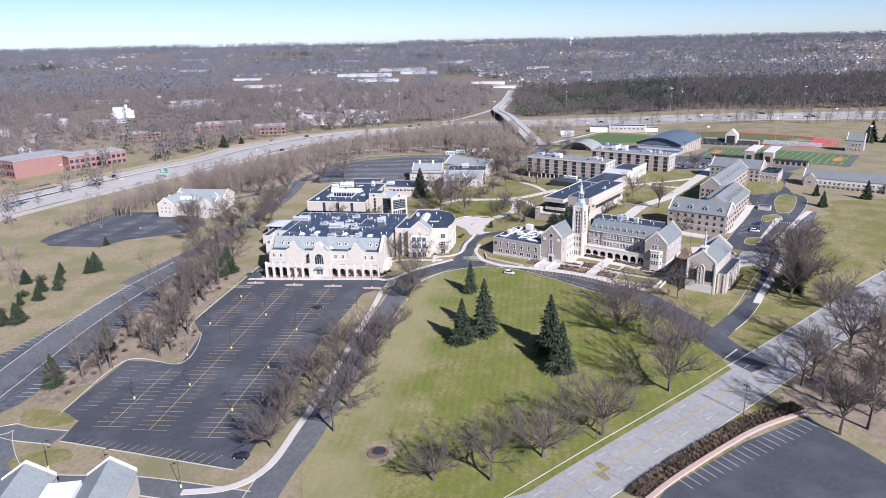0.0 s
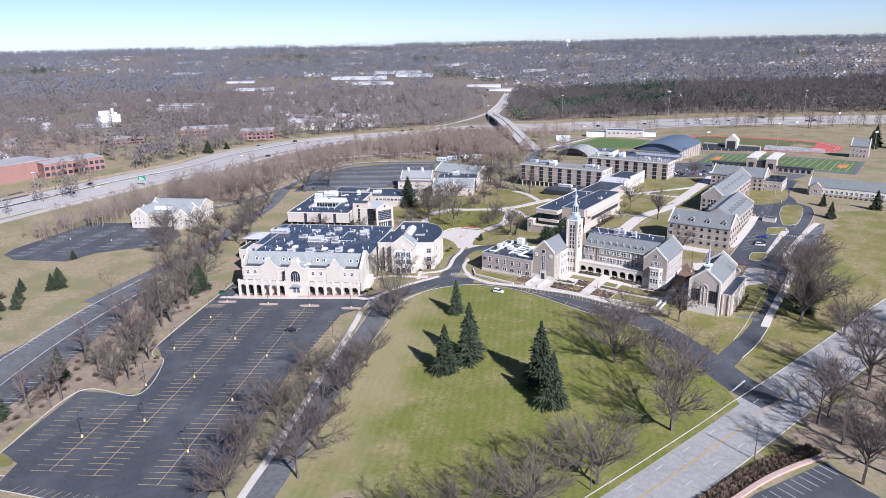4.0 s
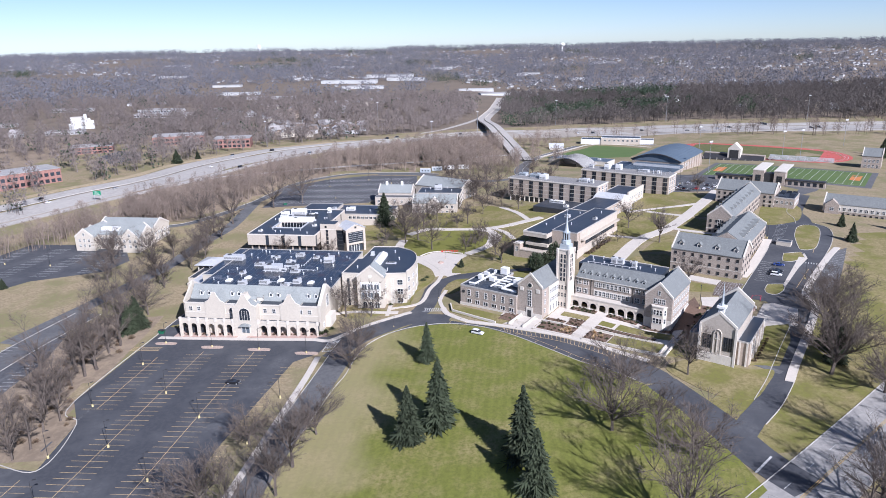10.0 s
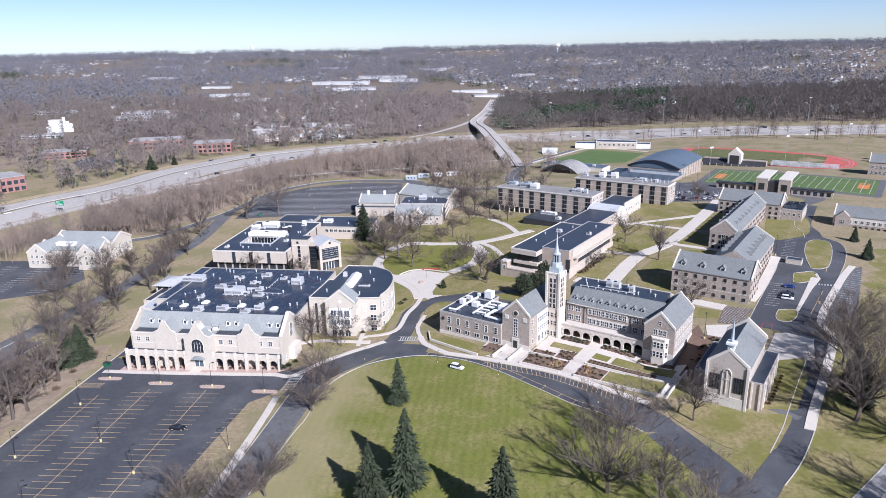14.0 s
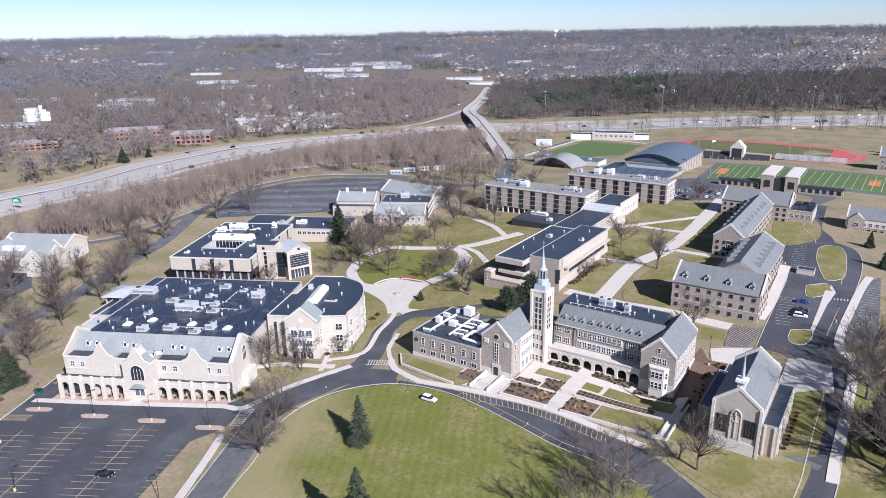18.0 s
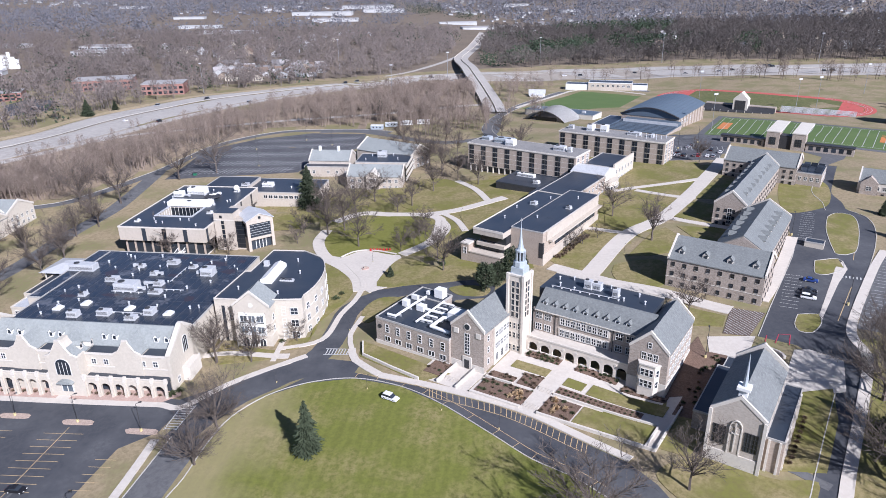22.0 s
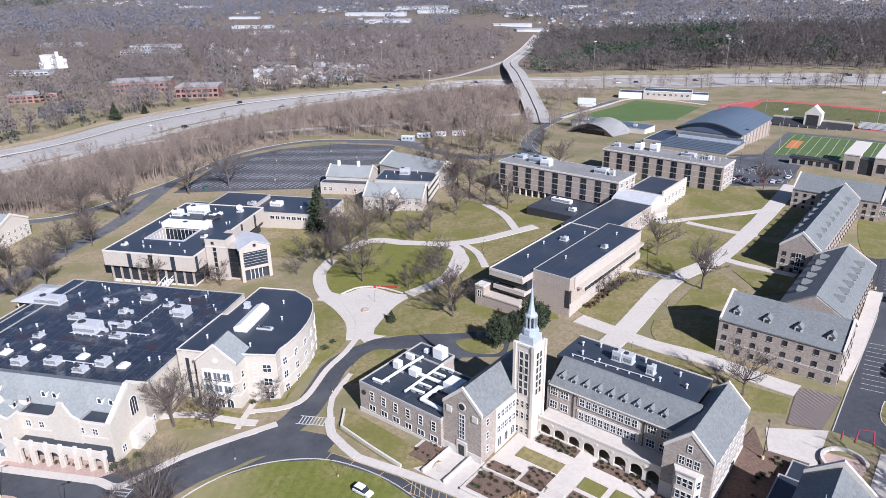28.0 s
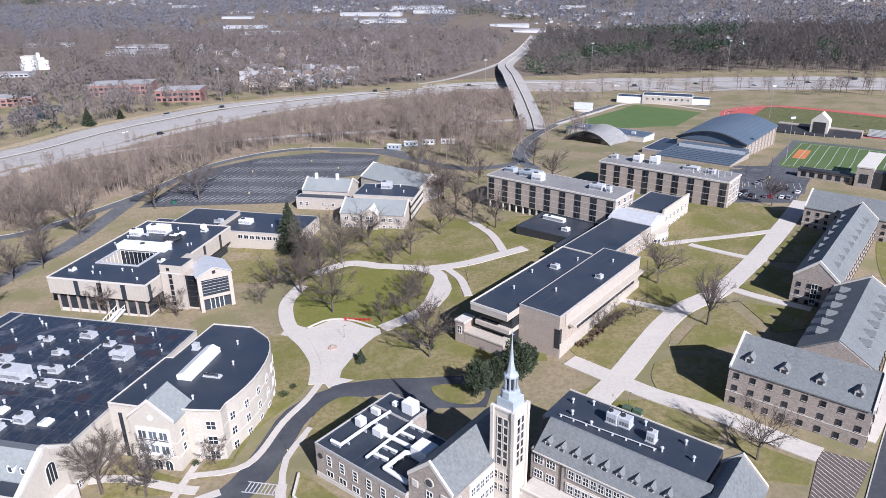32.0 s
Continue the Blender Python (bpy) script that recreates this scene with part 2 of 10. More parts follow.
def courses(m, across, high, c_joint, amount=0.5, shade=0.25):
    """Adds masonry courses to a wall material: blocks across x high metres with joints and a varied tone."""
    nt = m.node_tree
    N, K = nt.nodes.new, nt.links.new
    bs = nt.nodes["Principled BSDF"]
    old = bs.inputs["Base Color"].links[0].from_socket
    co = N("ShaderNodeTexCoord")
    sep = N("ShaderNodeSeparateXYZ")
    K(co.outputs["Object"], sep.inputs[0])
    add = N("ShaderNodeMath")
    K(sep.outputs[0], add.inputs[0])
    K(sep.outputs[1], add.inputs[1])
    com = N("ShaderNodeCombineXYZ")
    K(add.outputs[0], com.inputs[0])
    K(sep.outputs[2], com.inputs[1])
    br = N("ShaderNodeTexBrick")
    br.inputs["Scale"].default_value = 1.0
    br.inputs["Brick Width"].default_value, br.inputs["Row Height"].default_value = across, high
    br.inputs["Mortar Size"].default_value = 0.02
    br.inputs["Color1"].default_value, br.inputs["Color2"].default_value = (1 - shade,) * 3 + (1,), (1 + shade * 0.6,) * 3 + (1,)
    br.inputs["Mortar"].default_value = (*c_joint, 1)
    K(com.outputs[0], br.inputs["Vector"])
    mx = N("ShaderNodeMix")
    mx.data_type, mx.blend_type = "RGBA", "MULTIPLY"
    mx.inputs["Factor"].default_value = amount
    K(old, mx.inputs["A"])
    K(br.outputs["Color"], mx.inputs["B"])
    K(mx.outputs["Result"], bs.inputs["Base Color"])
    return m


M_GROUND = mat("winter_ground", (0.30, 0.24, 0.15), (0.195, 0.185, 0.085), 0.95, 0.05, 0.7, c3=(0.205, 0.165, 0.098), wide=0.08, mid=0.52)
M_LITTER = mat("leaf_litter", (0.25, 0.195, 0.14), (0.16, 0.125, 0.092), 0.95, 0.03, 0.3, c3=(0.30, 0.235, 0.165))
M_LAWN = mat("mown_lawn", (0.165, 0.166, 0.036), (0.24, 0.205, 0.08), 0.95, 0.07, 0.8, c3=(0.135, 0.138, 0.03), mid=0.57, wide=0.1)


def mown(m, dry):
    """Mowing stripes, and dry grass that spreads in from the drive with a ragged edge."""
    nt = m.node_tree
    N, K = nt.nodes.new, nt.links.new
    bs = nt.nodes["Principled BSDF"]
    old = bs.inputs["Base Color"].links[0].from_socket
    pos = N("ShaderNodeNewGeometry").outputs["Position"]
    rot = N("ShaderNodeMapping")
    rot.inputs["Rotation"].default_value = (0, 0, radians(8))
    K(pos, rot.inputs["Vector"])
    wv = N("ShaderNodeTexWave")
    wv.wave_profile = "SIN"
    wv.inputs["Scale"].default_value, wv.inputs["Distortion"].default_value, wv.inputs["Detail"].default_value = 0.11, 2.6, 3
    K(rot.outputs[0], wv.inputs["Vector"])
    st = N("ShaderNodeMapRange")
    st.inputs["From Min"].default_value, st.inputs["From Max"].default_value = 0.3, 0.7
    st.inputs["To Min"].default_value, st.inputs["To Max"].default_value = 0.965, 1.05
    K(wv.outputs["Fac"], st.inputs["Value"])
    hv = N("ShaderNodeHueSaturation")
    K(st.outputs[0], hv.inputs["Value"])
    K(old, hv.inputs["Color"])
    sep = N("ShaderNodeSeparateXYZ")
    K(pos, sep.inputs[0])
    ed = N("ShaderNodeMath")
    ed.operation = "MULTIPLY_ADD"
    K(sep.outputs[1], ed.inputs[0])
    ed.inputs[1].default_value, ed.inputs[2].default_value = -0.2, 40.0
    sm = N("ShaderNodeMath")
    sm.operation = "ADD"
    K(sep.outputs[0], sm.inputs[0])
    K(ed.outputs[0], sm.inputs[1])
    nz = N("ShaderNodeTexNoise")
    nz.inputs["Scale"].default_value, nz.inputs["Detail"].default_value = 0.045, 6
    K(pos, nz.inputs["Vector"])
    wob = N("ShaderNodeMath")
    wob.operation = "MULTIPLY_ADD"
    K(nz.outputs["Fac"], wob.inputs[0])
    wob.inputs[1].default_value = 60.0
    K(sm.outputs[0], wob.inputs[2])
    fac = N("ShaderNodeMapRange")
    fac.inputs["From Min"].default_value, fac.inputs["From Max"].default_value = 2.0, 22.0
    fac.inputs["To Min"].default_value, fac.inputs["To Max"].default_value = 0.55, 0.0
    K(wob.outputs[0], fac.inputs["Value"])
    mx = N("ShaderNodeMix")
    mx.data_type = "RGBA"
    K(fac.outputs[0], mx.inputs["Factor"])
    K(hv.outputs[0], mx.inputs["A"])
    mx.inputs["B"].default_value = (*dry, 1)
    K(mx.outputs["Result"], bs.inputs["Base Color"])
    return m


M_LAWN_WIDE = mown(mat("striped_lawn", (0.152, 0.164, 0.033), (0.245, 0.21, 0.088), 0.95, 0.085, 0.9, c3=(0.118, 0.125, 0.027), mid=0.56, wide=0.11), (0.33, 0.27, 0.16))
M_LAWN_DRY = mat("patchy_lawn", (0.165, 0.163, 0.042), (0.27, 0.22, 0.11), 0.95, 0.08, 0.8, c3=(0.15, 0.132, 0.048), wide=0.09)
M_ASPHALT = mat("new_asphalt", (0.056, 0.059, 0.068), (0.108, 0.11, 0.116), 0.8, 0.07, 0.8, c3=(0.074, 0.076, 0.083), mid=0.56, wide=0.12)
M_OLD_ASPHALT = mat("worn_asphalt", (0.11, 0.11, 0.114), (0.15, 0.15, 0.15), 0.9, 0.06, 0.6, c3=(0.095, 0.095, 0.10))
M_ROAD = mat("pale_road", (0.30, 0.287, 0.27), (0.235, 0.227, 0.22), 0.9, 0.06, 0.7, c3=(0.345, 0.33, 0.31))
M_HIGHWAY = mat("pale_highway", (0.385, 0.36, 0.33), (0.315, 0.295, 0.27), 0.9, 0.04, 0.4, c3=(0.43, 0.40, 0.365))
M_CONCRETE = mat("pale_concrete", (0.535, 0.485, 0.425), (0.485, 0.44, 0.385), 0.9, 0.12, 1.0, c3=(0.565, 0.52, 0.46))
M_KERB = mat("kerb_concrete", (0.46, 0.435, 0.395), (0.38, 0.36, 0.325), 0.9, 0.2, 1.0, c3=(0.50, 0.475, 0.43))
M_LINE_Y = mat("worn_yellow_paint", (0.60, 0.43, 0.22), (0.46, 0.34, 0.19), 0.8, 0.5, 3.0, c3=(0.33, 0.26, 0.17))
M_LINE_W = mat("worn_white_paint", (0.62, 0.62, 0.60), (0.46, 0.46, 0.45), 0.8, 0.4, 3.0, c3=(0.4, 0.4, 0.39))
M_STONE = courses(mat("beige_limestone", (0.545, 0.495, 0.42), (0.505, 0.455, 0.385), 0.9, 0.25, 1.5, c3=(0.475, 0.43, 0.36), local=True, bump=0.02), 0.8, 0.4, (0.92, 0.9, 0.88), 0.35, 0.09)
M_TOWER = courses(mat("pale_limestone", (0.66, 0.60, 0.52), (0.58, 0.52, 0.445), 0.9, 0.25, 1.5, c3=(0.60, 0.54, 0.46), local=True, bump=0.015), 0.9, 0.45, (0.85, 0.84, 0.82), 0.4, 0.12)
M_BRICK = courses(mat("grey_brown_stone", (0.35, 0.30, 0.255), (0.29, 0.243, 0.205), 0.9, 0.3, 2.0, c3=(0.41, 0.355, 0.305), local=True, bump=0.02), 0.6, 0.3, (1.25, 1.22, 1.2), 0.6, 0.3)
M_TANBRICK = courses(mat("tan_brick", (0.385, 0.32, 0.265), (0.335, 0.275, 0.225), 0.9, 0.3, 2.0, c3=(0.43, 0.36, 0.30), local=True, bump=0.01), 0.5, 0.25, (1.2, 1.2, 1.18), 0.45, 0.2)
M_REDBRICK = mat("red_brick", (0.29, 0.155, 0.13), (0.24, 0.125, 0.108), 0.9, 0.1, 0.8, c3=(0.33, 0.19, 0.16), local=True)
M_TRIM = mat("pale_stone_trim", (0.64, 0.595, 0.53), (0.57, 0.53, 0.465), 0.85, 0.3, 2.0, c3=(0.53, 0.49, 0.43), local=True)
M_SLATE = courses(mat("grey_slate", (0.18, 0.19, 0.187), (0.145, 0.153, 0.152), 0.75, 0.15, 1.5, c3=(0.215, 0.225, 0.22), local=True, bump=0.02), 0.6, 0.3, (0.7, 0.7, 0.7), 0.4, 0.2)
M_SLATE_PALE = courses(mat("pale_slate", (0.27, 0.285, 0.275), (0.225, 0.24, 0.235), 0.75, 0.15, 1.5, c3=(0.30, 0.315, 0.305), local=True, bump=0.02), 0.6, 0.3, (0.75, 0.75, 0.75), 0.35, 0.18)
M_CHAPEL = courses(mat("pale_grey_stone", (0.44, 0.39, 0.335), (0.38, 0.33, 0.28), 0.9, 0.3, 2.0, c3=(0.48, 0.43, 0.37), local=True, bump=0.02), 0.7, 0.3, (1.1, 1.1, 1.08), 0.5, 0.2)
M_MEMBRANE = mat("dark_roof_membrane", (0.026, 0.036, 0.052), (0.05, 0.056, 0.068), 0.42, 0.09, 0.6, c3=(0.036, 0.044, 0.058), local=True, spec=0.5)
M_MEMBRANE_WET = mat("ponded_roof_membrane", (0.022, 0.03, 0.044), (0.12, 0.125, 0.14), 0.25, 0.16, 0.35, c3=(0.045, 0.048, 0.058), local=True, spec=0.6, wide=0.04, mid=0.60)
M_METAL = mat("galvanised_metal", (0.55, 0.56, 0.57), (0.45, 0.46, 0.47), 0.5, 0.5, 2.0, metal=0.2, c3=(0.62, 0.62, 0.62), local=True)
M_WHITE = mat("white_paint", (0.78, 0.78, 0.76), (0.70, 0.70, 0.68), 0.6, 0.4, 2.0, c3=(0.66, 0.66, 0.64), local=True)
M_BLUEMETAL = mat("pale_blue_metal", (0.42, 0.465, 0.50), (0.36, 0.405, 0.435), 0.5, 0.5, 2.0, metal=0.2, c3=(0.48, 0.52, 0.55), local=True)
M_DARKFRAME = mat("dark_metal", (0.03, 0.03, 0.033), (0.045, 0.045, 0.05), 0.5, 0.5, 2.0, c3=(0.05, 0.05, 0.05), local=True)
M_FRAME = mat("white_window_frame", (0.72, 0.71, 0.68), (0.64, 0.63, 0.60), 0.6, 0.5, 3.0, c3=(0.6, 0.59, 0.56), local=True)
M_ARENA = mat("blue_grey_sheet_roof", (0.085, 0.115, 0.15), (0.105, 0.135, 0.17), 0.55, 0.05, 0.8, c3=(0.095, 0.125, 0.16), local=True)
M_BARK = mat("grey_brown_bark", (0.105, 0.085, 0.072), (0.075, 0.062, 0.053), 0.95, 0.4, 3.0, c3=(0.15, 0.125, 0.107), local=True)
M_TWIG = mat("bare_twigs", (0.112, 0.09, 0.076), (0.078, 0.064, 0.055), 0.95, 0.3, 2.0, c3=(0.15, 0.122, 0.104), local=True, per_object=0.25)
M_WOODS = mat("bare_woods", (0.215, 0.17, 0.14), (0.165, 0.132, 0.112), 0.95, 0.012, 0.2, c3=(0.265, 0.212, 0.175), island=0.35)
# Grey winter twigs, with blue distance haze put into the colour.
M_HAZEWOODS = mat("haze_tinted_woods", (0.145, 0.146, 0.168), (0.112, 0.115, 0.136), 0.97, 0.004, 0.06, c3=(0.178, 0.174, 0.188), island=0.18)
M_SPRUCE = mat("spruce_needles", (0.030, 0.042, 0.022), (0.042, 0.055, 0.03), 0.9, 0.5, 3.0, c3=(0.065, 0.078, 0.045), local=True, per_object=0.2)
M_FARPINE = mat("far_pines", (0.028, 0.048, 0.028), (0.042, 0.062, 0.038), 0.95, 0.01, 0.1, c3=(0.06, 0.075, 0.048), island=0.3)
M_SHRUB = mat("winter_shrub", (0.13, 0.09, 0.065), (0.10, 0.085, 0.05), 0.95, 0.6, 3.0, c3=(0.19, 0.13, 0.09), per_object=0.3)
M_MULCH = mat("bark_mulch", (0.14, 0.09, 0.065), (0.11, 0.075, 0.055), 0.95, 0.3, 2.0, c3=(0.19, 0.13, 0.10))
M_TURF = mat("artificial_turf", (0.085, 0.135, 0.04), (0.11, 0.155, 0.05), 0.9, 0.05, 0.5, c3=(0.095, 0.145, 0.045))
M_RUNTRACK = mat("red_running_track", (0.46, 0.10, 0.085), (0.40, 0.085, 0.07), 0.9, 0.05, 0.5, c3=(0.5, 0.13, 0.11))
M_ORANGE = mat("orange_end_zone", (0.55, 0.20, 0.06), (0.48, 0.17, 0.05), 0.9, 0.1, 0.5, c3=(0.5, 0.2, 0.08))
M_PAVER = mat("pink_pavers", (0.44, 0.31, 0.26), (0.38, 0.27, 0.225), 0.9, 0.3, 2.0, c3=(0.5, 0.37, 0.31))


def glass(name, tint, rough=0.08):
    m = bpy.data.materials.new(name)
    m.use_nodes = True
    bs = m.node_tree.nodes["Principled BSDF"]
    N, K = m.node_tree.nodes.new, m.node_tree.links.new
    hs, mr = N("ShaderNodeHueSaturation"), N("ShaderNodeMapRange")
    mr.inputs["To Min"].default_value, mr.inputs["To Max"].default_value = 0.5, 1.8
    K(N("ShaderNodeObjectInfo").outputs["Random"], mr.inputs["Value"])
    K(mr.outputs[0], hs.inputs["Value"])
    hs.inputs["Color"].default_value = (*tint, 1)
    K(hs.outputs[0], bs.inputs["Base Color"])
    bs.inputs["Roughness"].default_value, bs.inputs["IOR"].default_value = rough, 1.5
    return m


M_GLASS = glass("dark_window_glass", (0.025, 0.03, 0.038))
M_GLASS_PALE = glass("pale_window_glass", (0.10, 0.12, 0.14))


def plain(name, c, rough=0.5, metal=0.0):
    return mat(name, c, tuple(x * 0.85 for x in c), rough, 0.5, 3.0, metal=metal, c3=tuple(x * 0.92 for x in c), local=True)

M_BAYLINE = mat("white_bay_paint", (0.60, 0.60, 0.58), (0.42, 0.42, 0.41), 0.8, 0.4, 3.0, c3=(0.36, 0.36, 0.35))
M_TANGRASS = mat("dry_ornamental_grass", (0.46, 0.33, 0.19), (0.38, 0.26, 0.15), 0.95, 0.6, 3.0, c3=(0.52, 0.40, 0.25), per_object=0.25)
M_SHOULDER = mat("worn_shoulder", (0.33, 0.29, 0.245), (0.26, 0.235, 0.20), 0.9, 0.05, 0.5, c3=(0.37, 0.33, 0.28))
M_COPING = mat("grey_metal_coping", (0.40, 0.385, 0.36), (0.33, 0.32, 0.30), 0.6, 0.3, 2.0, c3=(0.45, 0.43, 0.40), local=True)
M_DARKWOODS = mat("dense_bare_woods", (0.175, 0.147, 0.135), (0.135, 0.115, 0.108), 0.96, 0.012, 0.2, c3=(0.21, 0.178, 0.162), island=0.2)
M_NORTHWOODS = mat("oak_wood_twigs", (0.10, 0.087, 0.08), (0.073, 0.065, 0.062), 0.96, 0.012, 0.2, c3=(0.13, 0.112, 0.102), island=0.2)
# Leaf litter again, with the shade under dense woods put into its colour.
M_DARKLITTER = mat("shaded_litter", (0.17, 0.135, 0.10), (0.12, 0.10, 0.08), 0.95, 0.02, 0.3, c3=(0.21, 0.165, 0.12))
M_SEAM = mat("membrane_seam", (0.07, 0.075, 0.085), (0.04, 0.045, 0.055), 0.5, 0.4, 2.0, c3=(0.09, 0.09, 0.10), local=True)
M_GALV = mat("dull_galvanised_steel", (0.30, 0.31, 0.32), (0.24, 0.25, 0.26), 0.6, 0.5, 2.0, metal=0.2, c3=(0.34, 0.34, 0.35), local=True)

# ---- ground height and drawing helpers ----
DIPS = [(98.0, 302.0, 16.0, -1.7)]


def gz(x, y):
    """Height of the ground: a side slope over the campus, a few hollows, hills in the distance."""
    s = 0.045 * max(-240.0, min(240.0, x))
    for cx, cy, r, dz in DIPS:
        s += dz * math.exp(-((x - cx) ** 2 + (y - cy) ** 2) / (r * r))
    d = math.hypot(x, y)
    k = min(1.0, max(0.0, (d - 1500) / 3300))
    return s * (1 - k) + 76.0 * k * k * (3 - 2 * k) * (0.93 + 0.10 * noise.noise((x / 900, y / 900, 3.3)))


class Frame:
    """A plan frame: u along the front, v to the back, turned by ang degrees about the origin."""
    def __init__(self, ox, oy, ang):
        self.o, self.a = (ox, oy), radians(ang)

    def at(self, u, v):
        c, s = math.cos(self.a), math.sin(self.a)
        return self.o[0] + u * c - v * s, self.o[1] + u * s + v * c

    def ground(self, u, v):
        return gz(*self.at(u, v))


EAST, WEST = Frame(65, 326, -35.5), Frame(-88.2, 321.2, -9)
CACHE = {}


def mesh_of(bm, name, *mats):
    me = bpy.data.meshes.new(name)
    bm.to_mesh(me)
    bm.free()
    for m in mats:
        me.materials.append(m)
    return me


def part(name, bm, material, parent, label="", kind=""):
    ob = new(name, mesh_of(bm, name, material))
    ob.parent = parent
    return tagged(ob, label, kind=kind)


class Thing:
    """A top-level Empty at (u, v) of a frame; parts are given in the frame's own u, v and in world z."""
    def __init__(self, name, fr, u, v, label, category, group="", z=None):
        self.ob = new(name)
        self.u, self.v, self.z = u, v, fr.ground(u, v) if z is None else z
        x, y = fr.at(u, v)
        self.ob.matrix_world = pose(x, y, self.z, 0, 0, math.degrees(fr.a))
        tagged(self.ob, label, category, group)

    def put(self, name, bm, material, label="", parent=None, kind=""):
        bmesh.ops.translate(bm, verts=bm.verts, vec=(-self.u, -self.v, -self.z))
        return part(name, bm, material, parent or self.ob, label, kind)

    def stick(self, name, me, u, v, z, turn=0.0, parent=None, label=""):
        ob = new(name, me)
        ob.parent = parent or self.ob
        ob.matrix_local = pose(u - self.u, v - self.v, z - self.z, 0, 0, turn)
        return tagged(ob, label)


def box(bm, x0, x1, y0, y1, z0, z1):
    vs = [bm.verts.new((x, y, z)) for z in (z0, z1) for x, y in ((x0, y0), (x1, y0), (x1, y1), (x0, y1))]
    for f in ((3, 2, 1, 0), (4, 5, 6, 7), (0, 1, 5, 4), (1, 2, 6, 5), (2, 3, 7, 6), (3, 0, 4, 7)):
        bm.faces.new([vs[i] for i in f])
    return bm


def prism(bm, pts, axis, a0, a1):
    """Extrudes the outline pts from a0 to a1; axis 'v': pts are (u, z); 'u': (v, z); 'z': (u, v)."""
    def w(p, a):
        return {"v": (p[0], a, p[1]), "u": (a, p[0], p[1]), "z": (p[0], p[1], a)}[axis]
    lo, hi = [bm.verts.new(w(p, a0)) for p in pts], [bm.verts.new(w(p, a1)) for p in pts]
    n = len(pts)
    fs = [bm.faces.new(lo), bm.faces.new(hi[::-1])]
    for i in range(n):
        fs.append(bm.faces.new((lo[i], hi[i], hi[(i + 1) % n], lo[(i + 1) % n])))
    bmesh.ops.recalc_face_normals(bm, faces=fs)
    return bm


def tube(bm, p0, p1, r0, r1, n=8):
    p0, p1 = Vector(p0), Vector(p1)
    d = (p1 - p0).normalized()
    a = d.orthogonal().normalized()
    b = d.cross(a)
    rings = [[bm.verts.new(p + r * (math.cos(t) * a + math.sin(t) * b)) for t in (2 * math.pi * i / n for i in range(n))] for p, r in ((p0, r0), (p1, r1))]
    for i in range(n):
        bm.faces.new((rings[0][i], rings[0][(i + 1) % n], rings[1][(i + 1) % n], rings[1][i]))
    bm.faces.new(rings[0][::-1])
    bm.faces.new(rings[1])
    return bm


def gable_pts(a0, a1, ze, zr, over=0.4, thick=0.3):
    m, k = (a0 + a1) / 2, (zr - ze) / ((a1 - a0) / 2)
    lo = ze - over * k
    return [(a0 - over, lo), (m, zr), (a1 + over, lo), (a1 + over, lo + thick), (m, zr + thick * 1.1), (a0 - over, lo + thick)]


def curve_pts(pts, step=4.0):
    """A smooth line (Catmull-Rom) through pts, about every step metres."""
    out, n = [], len(pts)
    for i in range(n - 1):
        p0, p1, p2, p3 = pts[max(i - 1, 0)], pts[i], pts[i + 1], pts[min(i + 2, n - 1)]
        k = max(2, int(math.hypot(p2[0] - p1[0], p2[1] - p1[1]) / step))
        for j in range(k):
            t = j / k
            out.append(tuple(0.5 * (2 * p1[c] + (p2[c] - p0[c]) * t + (2 * p0[c] - 5 * p1[c] + 4 * p2[c] - p3[c]) * t * t + (3 * p1[c] - p0[c] - 3 * p2[c] + p3[c]) * t ** 3) for c in (0, 1)))
    return out + [pts[-1]]


def rounded(pts, step=4.0):
    loop = pts + pts[:3]
    c = curve_pts([pts[-1]] + loop, step)
    first = min(range(len(c)), key=lambda i: (c[i][0] - pts[0][0]) ** 2 + (c[i][1] - pts[0][1]) ** 2)
    out = []
    for p in c[first:]:
        if len(out) > 8 and math.hypot(p[0] - out[0][0], p[1] - out[0][1]) < step * 0.8:
            break
        out.append(p)
    return out


def slab_mesh(pts, dz, deep=0.35, cell=12.0):
    """A slab with the outline pts that follows the ground dz above it."""
    bm = bmesh.new()
    f = bm.faces.new([bm.verts.new((x, y, 0)) for x, y in pts])
    bmesh.ops.triangulate(bm, faces=[f])
    for _ in range(5):
        long = [e for e in bm.edges if e.calc_length() > cell]
        if not long:
            break
        bmesh.ops.subdivide_edges(bm, edges=long, cuts=1)
        bmesh.ops.triangulate(bm, faces=[f for f in bm.faces if len(f.verts) > 3])
    for v in bm.verts:
        v.co.z = gz(v.co.x, v.co.y) + dz
    bmesh.ops.recalc_face_normals(bm, faces=bm.faces)
    if sum(f.normal.z for f in bm.faces) < 0:
        bmesh.ops.reverse_faces(bm, faces=bm.faces)
    rim = [e for e in bm.edges if e.is_boundary]
    ext = bmesh.ops.extrude_edge_only(bm, edges=rim)
    for v in (g for g in ext["geom"] if isinstance(g, bmesh.types.BMVert)):
        v.co.z -= deep
    return bm


def sheet(name, pts, dz, material, label, category="ground", smooth=0.0, kind="structure"):
    ob = new(name, mesh_of(slab_mesh(rounded(pts, smooth) if smooth else pts, dz), name, material))
    return tagged(ob, label, category, kind=kind)


